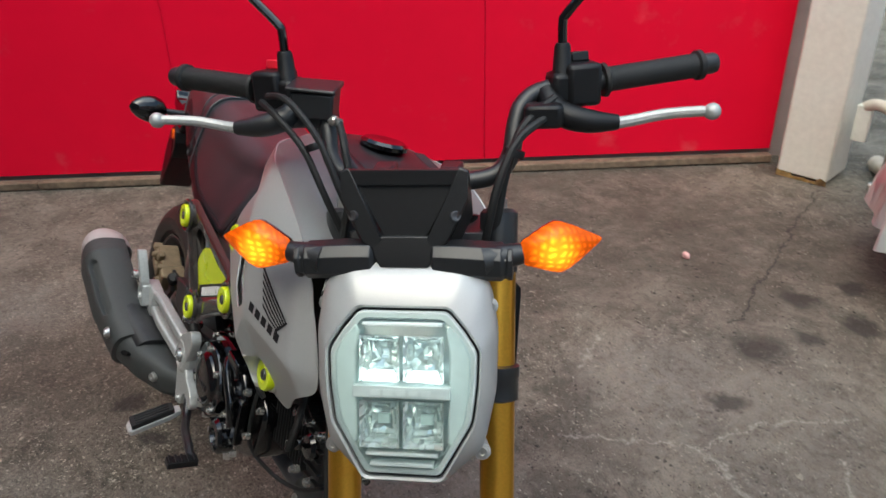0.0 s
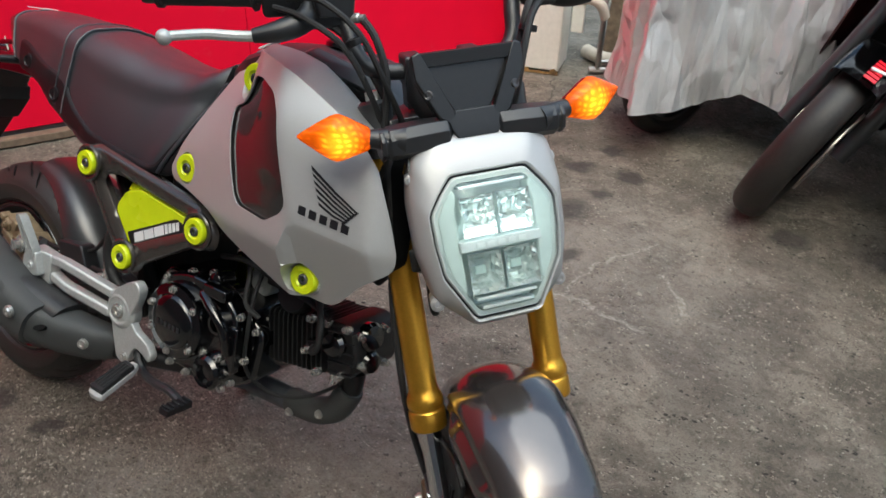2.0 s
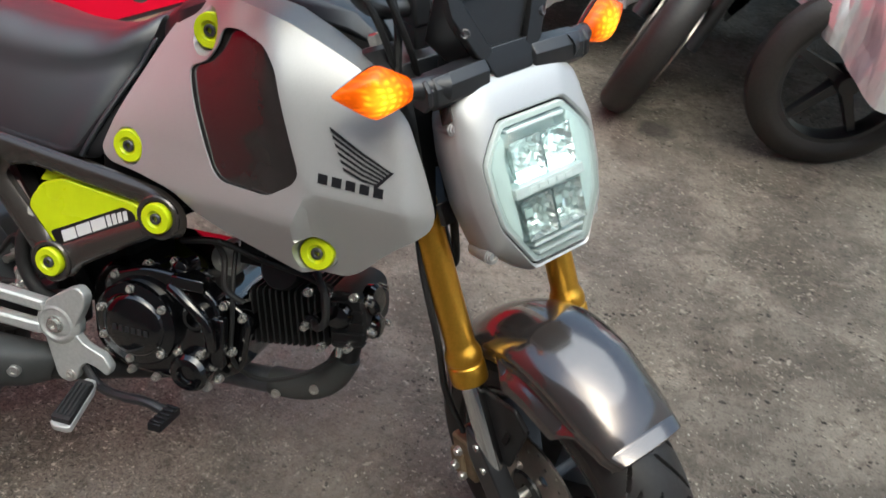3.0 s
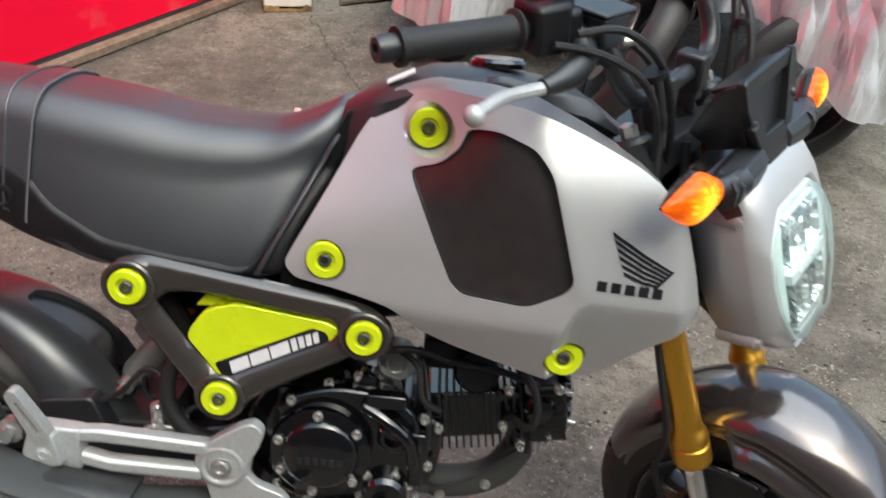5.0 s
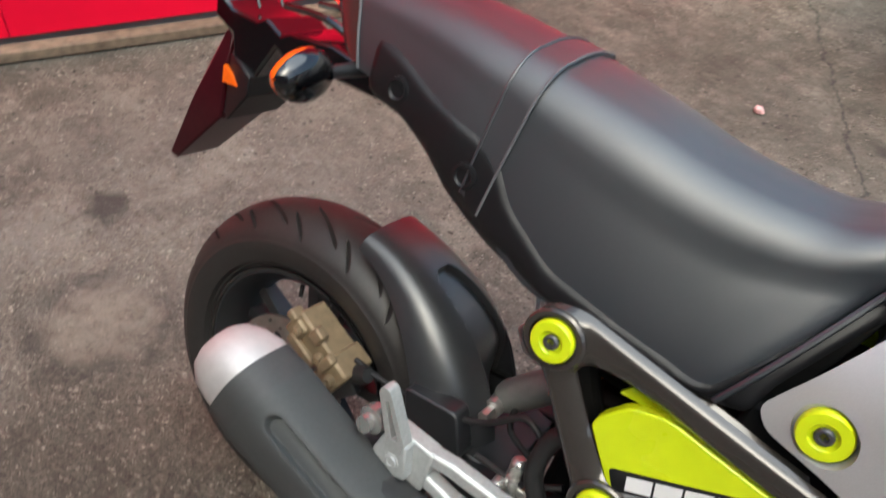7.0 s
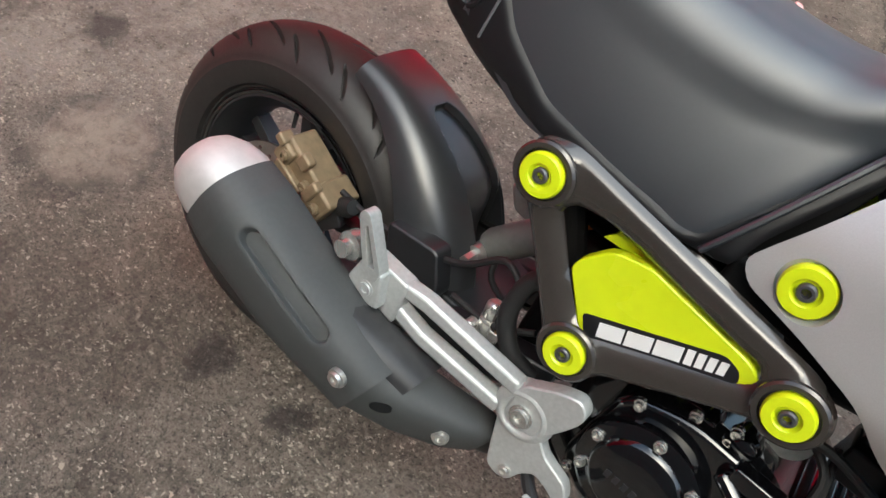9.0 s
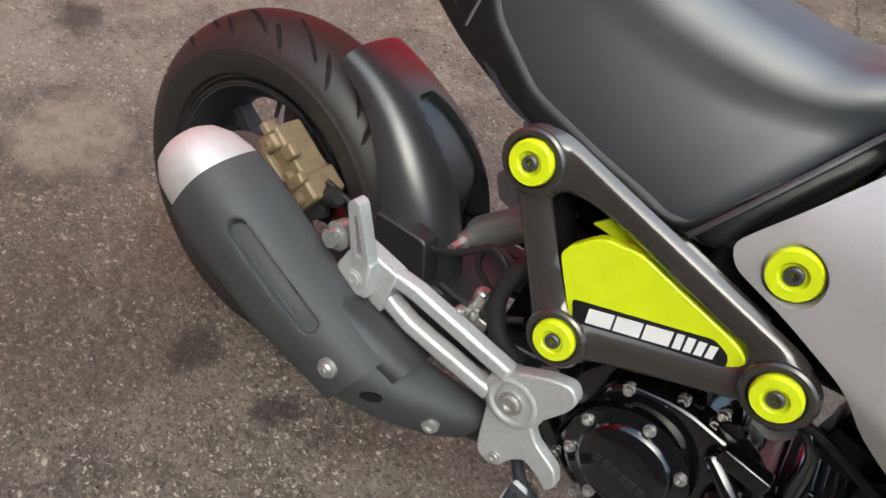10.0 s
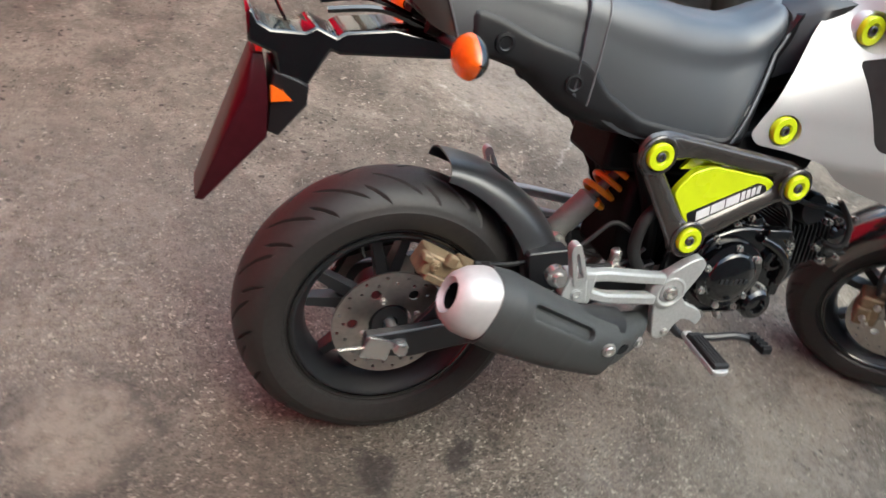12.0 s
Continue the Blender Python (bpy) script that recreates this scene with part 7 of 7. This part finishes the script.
hull(bm, [(x, y, z) for x, y, z in ((0.949, -0.158, 0.9935), (0.949, -0.097, 0.986), (0.902, -0.158, 0.9975), (0.902, -0.097, 0.991), (0.949, -0.158, 0.998), (0.949, -0.097, 0.991), (0.902, -0.158, 1.002), (0.902, -0.097, 0.996))])
part("reservoir_lid", bm, satin_black, mcyl, bevel=0.002)
bm = bmesh.new()
lathe(bm, [(0, -0.008), (0.0065, -0.008), (0.0065, 0.0), (0.005, 0.002), (0.005, 0.009), (0, 0.009)], (0.945, -0.10, 0.955), (0.6, 0.7, 0), n=12)
part("banjo_bolt", bm, zinc, mcyl)
bm = bmesh.new()
hull(bm, [(x, y, z) for x in (0.93, 0.96) for y in (0.125, 0.17) for z in (0.945, 0.972)])
fpart("clutch_perch", bm, black_plastic, None, "black clutch lever perch", bevel=0.006)

CABLES = [([(0.935, -0.185, 0.985), (0.965, -0.15, 0.985), (0.99, -0.11, 0.945), (1.00, -0.085, 0.88), (0.99, -0.06, 0.80), (0.96, -0.05, 0.70)], 0.0042),
          ([(0.92, -0.20, 0.975), (0.955, -0.17, 0.965), (0.985, -0.13, 0.93), (0.995, -0.105, 0.87), (0.98, -0.08, 0.78), (0.95, -0.06, 0.68)], 0.0042),
          ([(0.948, -0.095, 0.953), (0.97, -0.085, 0.93), (0.985, -0.08, 0.88), (1.00, -0.095, 0.80), (1.03, -0.10, 0.70), (1.05, -0.115, 0.60), (1.085, -0.12, 0.48), (1.08, -0.11, 0.38), (1.105, -0.10, 0.31)], 0.005),
          ([(0.955, 0.15, 0.958), (0.985, 0.12, 0.94), (1.005, 0.10, 0.90), (1.01, 0.085, 0.84), (0.99, 0.07, 0.76), (0.95, 0.06, 0.68)], 0.005),
          ([(0.93, 0.16, 0.975), (0.965, 0.125, 0.95), (0.98, 0.105, 0.90), (0.985, 0.09, 0.83), (0.97, 0.06, 0.76)], 0.0055),
          ([(0.91, -0.16, 0.965), (0.94, -0.115, 0.93), (0.96, -0.09, 0.88), (0.965, -0.06, 0.80)], 0.0055),
          ([(1.00, -0.03, 0.83), (1.02, -0.05, 0.75), (1.05, -0.06, 0.62), (1.03, -0.05, 0.55), (0.98, -0.03, 0.58)], 0.006)]
for pts, r in CABLES:
    bm = bmesh.new()
    tube(bm, spline(pts, 6), r, 8)
    fpart("control_cable", bm, grip_rubber, None)
for p, d in (((0.985, -0.115, 0.935), (0.2, 0.3, -1)), ((0.985, 0.115, 0.925), (0.2, -0.3, -1))):
    bm = bmesh.new()
    lathe(bm, [(0.012, -0.004), (0.0125, 0), (0.012, 0.004)], p, d, n=14)
    fpart("cable_tie", bm, black_plastic, None)

# ---- parked vehicles and clutter ----


def tarp_cover(name, cx, cy, hem, top, height, seed, label, twist=0.0):
    """A silver sheet hung over a vehicle: hem points go round (x, y, z), ridge along top."""
    rnd = random.Random(seed)
    loop = spline(hem, 14, closed=True)
    n = len(loop)
    ridge_a, ridge_b = Vector(top[0]), Vector(top[1])
    bm = bmesh.new()
    rows = []
    levels = 40
    for j in range(levels + 1):
        t = j / levels
        row = []
        for i, p in enumerate(loop):
            p = p.copy()
            ab = ridge_b - ridge_a
            k = max(0.0, min(1.0, (p - ridge_a).dot(ab) / ab.length_squared))
            tgt = ridge_a + ab * k
            s = t ** 0.9
            xy = p.lerp(tgt, s ** 1.7)
            z = p.z + (tgt.z - p.z) * math.sin(s * math.pi / 2) ** 0.85
            out = Vector((p.x - tgt.x, p.y - tgt.y, 0))
            if out.length > 1e-4:
                out.normalize()
            fold = (noise.noise((i * 0.085 + seed, t * 0.7, seed)) * 0.10 + noise.noise((i * 0.23 + seed, t * 0.5, 4.0)) * 0.024) * (1 - s * 0.8)
            q = Vector((xy.x, xy.y, z))
            sharp = sum(abs(noise.noise(q * f + Vector((seed, f, 0)))) * a for f, a in ((3.2, 0.040), (7.5, 0.020), (19.0, 0.006))) * (1 - 0.6 * s)
            row.append(Vector((xy.x, xy.y, z)) + out * (fold + sharp + 0.02))
        rows.append(row)
    loft(bm, rows, cap=False, closed=True)
    bm.faces.new([v for v in bm.verts[-n:]])
    thing = empty(name)
    tagged(thing, label, "covered vehicle")
    part("cover", bm, tarp, thing, angle=24)
    return thing


def plain_wheel(thing, name, m, radius, half, label, rim_mat, spokes=5):
    w = empty(name)
    w.parent = thing
    w.matrix_local = m
    tagged(w, label)
    bm = bmesh.new()
    rr = radius * 0.7
    lathe(bm, [(rr, -half * 0.7), (rr + 0.02, -half), (radius - 0.045, -half), (radius - 0.015, -half * 0.75), (radius, -half * 0.3), (radius, half * 0.3), (radius - 0.015, half * 0.75), (radius - 0.045, half), (rr + 0.02, half), (rr, half * 0.7)], (0, 0, 0), (0, 1, 0), n=64, cap=False)
    part("tyre", bm, rubber, w)
    bm = bmesh.new()
    lathe(bm, [(rr + 0.004, -half * 0.72), (rr - 0.012, -half * 0.72), (rr - 0.02, 0), (rr - 0.012, half * 0.72), (rr + 0.004, half * 0.72)], (0, 0, 0), (0, 1, 0), n=64, cap=False)
    part("rim", bm, rim_mat, w)
    bm = bmesh.new()
    lathe(bm, [(0, -0.05), (0.03, -0.05), (0.035, 0), (0.03, 0.05), (0, 0.05)], (0, 0, 0), (0, 1, 0), n=24)
    part("hub", bm, satin_black, w)
    for k in range(spokes):
        a = 2 * math.pi * k / spokes
        bm = bmesh.new()
        d = Vector((math.cos(a), 0, math.sin(a)))
        sd = Vector((-math.sin(a), 0, math.cos(a)))
        hull(bm, [d * r + sd * q + Vector((0, y, 0)) for r, q0, y0 in ((0.025, 0.016, 0.02), (rr - 0.01, 0.010, 0.012)) for q in (-q0, q0) for y in (-y0, y0)])
        part("spoke", bm, satin_black, w, bevel=0.003)
    return w


# covered scooter behind the column
HEM = [(0.50, 2.36, 0.20), (0.60, 1.97, 0.19), (0.70, 1.90, 0.175), (0.79, 1.94, 0.18), (0.86, 2.02, 0.20), (0.95, 2.13, 0.22), (1.12, 2.14, 0.20), (1.20, 2.35, 0.22), (1.22, 2.9, 0.25), (1.18, 3.5, 0.2), (0.9, 3.75, 0.2), (0.60, 3.5, 0.22), (0.52, 2.9, 0.24)]
cv = tarp_cover("covered_scooter", 0.85, 2.8, HEM, [(0.86, 2.42, 1.12), (0.86, 3.3, 1.02)], 1.1, 3, "wrinkled silver tarpaulin draped over a parked scooter")
bm = bmesh.new()
lathe(bm, [(0.011, -0.002), (0.019, -0.002), (0.019, 0.003), (0.011, 0.003)], (0.849, 2.02, 0.235), (-0.15, -1, 0.05), n=24, closed=True)
part("eyelet", bm, zinc, cv)
plain_wheel(cv, "front_wheel", pose(0.70, 2.15, 0.20, 0, 0, 60), 0.20, 0.055, "black scooter wheel half hidden under the cover", satin_black)
plain_wheel(cv, "rear_wheel", pose(0.85, 3.3, 0.21, 0, 0, 88), 0.21, 0.055, "black scooter wheel under the cover", satin_black)

# sport bike between the two covers
SB = pose(1.150, 1.76, 0.0, 0, 0, 0) @ Matrix.Rotation(radians(-98.7), 4, "Z") @ Matrix.Rotation(radians(-23.2), 4, "X")
sport = empty("sport_motorcycle", SB)
tagged(sport, "black and dark red sport motorcycle parked behind", "motorcycle")
bm = bmesh.new()
R0 = 0.29
lathe(bm, [(0.205, -0.040), (0.222, -0.048), (0.242, -0.052), (0.262, -0.050), (0.278, -0.038), (0.287, -0.019), (R0, 0), (0.287, 0.019), (0.278, 0.038), (0.262, 0.050), (0.242, 0.052), (0.222, 0.048), (0.205, 0.040)], (0, 0, R0), (0, 1, 0), n=72, cap=False)
part("front_tyre", bm, rubber, sport)
bm = bmesh.new()
lathe(bm, [(0.217, -0.035), (0.20, -0.033), (0.19, 0), (0.20, 0.033), (0.217, 0.035)], (0, 0, R0), (0, 1, 0), n=64, cap=False)
part("front_rim", bm, satin_black, sport)
for k in range(5):
    a = 2 * math.pi * k / 5 + 0.2
    bm = bmesh.new()
    d, sd = Vector((math.cos(a), 0, math.sin(a))), Vector((-math.sin(a), 0, math.cos(a)))
    hull(bm, [Vector((0, 0, R0)) + d * r + sd * q + Vector((0, y, 0)) for r, q0, y0 in ((0.02, 0.018, 0.02), (0.20, 0.010, 0.012)) for q in (-q0, q0) for y in (-y0, y0)])
    part("spoke", bm, satin_black, sport, bevel=0.003)
for s in (-1, 1):
    bm = bmesh.new()
    holes = [circle2(0.115 * math.cos(t), 0.115 * math.sin(t), 0.006, 7) for t in [2 * math.pi * k / 14 for k in range(14)]]
    panel(bm, circle2(0, 0, 0.14, 40), holes + [circle2(0, 0, 0.09, 24)], lambda x, z: s * 0.062, 0.005)
    for v in bm.verts:
        v.co.z += R0
    part("brake_disc", bm, steel, sport)
    bm = bmesh.new()
    tube(bm, [(0.0, s * 0.095, R0), (-0.11, s * 0.095, R0 + 0.27), (-0.26, s * 0.095, R0 + 0.62)], [0.026, 0.024, 0.028], 16)
    fk = part("fork_leg", bm, satin_black, sport)
    bm = bmesh.new()
    box(bm, (-0.10, s * 0.085, R0 + 0.04), (0.05, 0.05, 0.11), Euler((0, radians(-20), 0)).to_matrix())
    part("brake_caliper", bm, deep_black, sport, bevel=0.008)
    for q in ((-0.10, s * 0.112, R0 + 0.08), (-0.09, s * 0.112, R0 + 0.0)):
        bolt(fk, q, (0, s, 0), 0.009, 0.008)
bm = bmesh.new()
rows = []
for i in range(20):
    ang = radians(60 + 100 * i / 19)
    rows.append(arc_loop(0, R0, ang, 0.315, 0.07, 0.05))
loft(bm, rows, cap=False, closed=False)
bmesh.ops.solidify(bm, geom=bm.faces[:], thickness=0.003)
mg = part("front_mudguard", bm, gloss_black, sport, "gloss black mudguard with red and white marks", angle=50)
bm = bmesh.new()
for i in range(6):
    ang = radians(64 + i * 2.6)
    c = Vector((0.319 * math.cos(ang), 0.02, R0 + 0.319 * math.sin(ang)))
    box(bm, c, (0.010, 0.035, 0.003), Euler((0, radians(90) - ang, 0)).to_matrix())
part("red_bars", bm, material("red_print", (0.7, 0.01, 0.03), rough=0.4), mg, "red printed bars")
bm = bmesh.new()
ang = radians(71)
box(bm, Vector((0.321 * math.cos(ang), 0.03, R0 + 0.321 * math.sin(ang))), (0.01, 0.06, 0.003), Euler((0, radians(90) - ang, 0.5)).to_matrix())
part("white_bar", bm, white_print, mg)
bm = bmesh.new()
hull(bm, [(x, s * y, z) for s in (-1, 1) for x, y, z in ((-0.08, 0.10, 0.98), (0.02, 0.08, 0.88), (-0.06, 0.16, 0.80), (-0.30, 0.22, 0.92), (-0.45, 0.20, 0.62), (-0.30, 0.17, 0.60), (-0.55, 0.2, 0.85))])
part("nose_fairing", bm, gloss_black, sport, bevel=0.02)
for s in (-1, 1):
    bm = bmesh.new()
    hull(bm, [(x, s * y, z) for x, y, z in ((-0.28, 0.20, 0.70), (-0.40, 0.235, 0.82), (-0.90, 0.21, 0.62), (-0.95, 0.18, 0.28), (-0.55, 0.19, 0.22), (-0.38, 0.19, 0.36), (-0.60, 0.15, 0.25), (-0.9, 0.12, 0.6))])
    part("side_fairing", bm, maroon if s < 0 else gloss_black, sport, "dark red side fairing" if s < 0 else "", bevel=0.015)
bm = bmesh.new()
hull(bm, [(x, s * y, z) for s in (-1, 1) for x, y, z in ((-0.45, 0.10, 0.95), (-0.55, 0.14, 1.02), (-0.9, 0.13, 0.92), (-1.0, 0.10, 0.80), (-0.5, 0.12, 0.75))])
part("tank", bm, maroon, sport, bevel=0.03)
bm = bmesh.new()
box(bm, (-0.72, 0, 0.40), (0.42, 0.26, 0.38))
part("engine_block", bm, deep_black, sport, bevel=0.02)
bm = bmesh.new()
hull(bm, [(x, s * y, z) for s in (-1, 1) for x, y, z in ((-0.95, 0.12, 0.80), (-1.2, 0.12, 0.85), (-1.55, 0.06, 0.98), (-1.5, 0.05, 0.90), (-1.0, 0.1, 0.70))])
part("seat_unit", bm, satin_black, sport, bevel=0.02)
bm = bmesh.new()
lathe(bm, [(0.215, -0.06), (0.24, -0.08), (0.27, -0.075), (0.295, -0.03), (0.30, 0), (0.295, 0.03), (0.27, 0.075), (0.24, 0.08), (0.215, 0.06), (0.19, 0.0)], (-1.36, 0, 0.30), (0, 1, 0), n=64, closed=True)
part("rear_tyre", bm, rubber, sport)
bm = bmesh.new()
tube(bm, [(-0.40, -0.33, 0.90), (-0.30, -0.2, 0.92), (-0.27, -0.1, 0.93), (-0.27, 0.1, 0.93), (-0.30, 0.2, 0.92), (-0.40, 0.33, 0.90)], 0.013, 10)
part("handlebar", bm, satin_black, sport)

# second covered bike
HEM2 = [(1.58, 1.66, 0.46), (1.68, 1.52, 0.40), (1.82, 1.42, 0.30), (2.02, 1.50, 0.24), (2.18, 1.80, 0.26), (2.30, 2.6, 0.3), (2.2, 3.3, 0.28), (1.9, 3.5, 0.25), (1.62, 3.3, 0.28), (1.55, 2.6, 0.3), (1.55, 2.0, 0.36)]
cv2 = tarp_cover("covered_motorcycle", 1.9, 2.4, HEM2, [(1.88, 2.0, 1.12), (1.9, 3.0, 1.05)], 1.1, 11, "wrinkled silver tarpaulin over a second motorcycle")
bm = bmesh.new()
lathe(bm, [(0.013, -0.002), (0.026, -0.002), (0.026, 0.004), (0.013, 0.004)], (1.74, 1.655, 0.62), (-0.35, -1, 0.2), n=24, closed=True)
part("eyelet", bm, maroon, cv2)
plain_wheel(cv2, "front_wheel", pose(1.775, 1.57, 0.272, 0, -8, 12), 0.27, 0.045, "thin black spoked wheel under the second cover", satin_black, 5)
plain_wheel(cv2, "rear_wheel", pose(1.9, 3.05, 0.28, 0, 0, 85), 0.28, 0.05, "black rear wheel under the second cover", satin_black)

# clutter beside the column
bm = bmesh.new()
box(bm, (0.20, 2.92, 0.6), (0.09, 0.07, 1.2), Euler((0.02, 0.04, 0.3)).to_matrix())
tagged(part("wood_post", bm, wood, bevel=0.004), "rough brown timber post leaning behind the column", "post")
bm = bmesh.new()
tube(bm, [(0.235, 2.60, 0.02), (0.235, 2.60, 0.40)], 0.013, 10)
tube(bm, [(0.20, 2.58, 0.018), (0.52, 2.78, 0.018)], 0.016, 10)
tube(bm, [(0.24, 2.62, 0.05), (0.52, 2.86, 0.05)], 0.014, 10)
tube(bm, [(0.50, 2.86, 0.016), (0.50, 2.86, 0.5)], 0.014, 10)
tagged(part("pipe_stand", bm, steel), "grey steel pipe stand on the floor", "stand")
bm = bmesh.new()
tube(bm, spline([(0.12, 2.56, 0.31), (0.17, 2.55, 0.34), (0.225, 2.57, 0.32), (0.24, 2.60, 0.26)], 6), 0.022, 12)
tagged(part("hose", bm, hose_cream), "cream plastic hose bent over the pipe stand", "hose")
bm = bmesh.new()
box(bm, (0.135, 2.55, 0.26), (0.055, 0.03, 0.14), Euler((0, 0, radians(14))).to_matrix())
tagged(part("conduit_box", bm, cream_paint, bevel=0.004), "cream conduit box fixed to the column", "box")
bm = bmesh.new()
tube(bm, spline([(0.10, 2.78, 0.035), (0.20, 2.72, 0.04), (0.30, 2.76, 0.035), (0.38, 2.84, 0.03)], 6), [0.035 - 0.0007 * i for i in range(19)], 12)
tagged(part("cloth_roll", bm, hose_cream, bevel=0), "pale rolled cloth lying on the floor", "cloth")
bm = bmesh.new()
bmesh.ops.create_icosphere(bm, subdivisions=2, radius=0.013, matrix=Matrix.Translation((0.213, 1.59, 0.011)) @ Matrix.Diagonal((1.2, 0.9, 0.9, 1)))
for v in bm.verts:
    v.co += Vector((noise.noise(v.co * 90), noise.noise(v.co * 90 + Vector((5, 0, 0))), 0)) * 0.005
    v.co.z = max(v.co.z, 0.0)
tagged(part("paper_scrap", bm, paper, smooth=False), "crumpled pink paper scrap on the floor", "scrap")
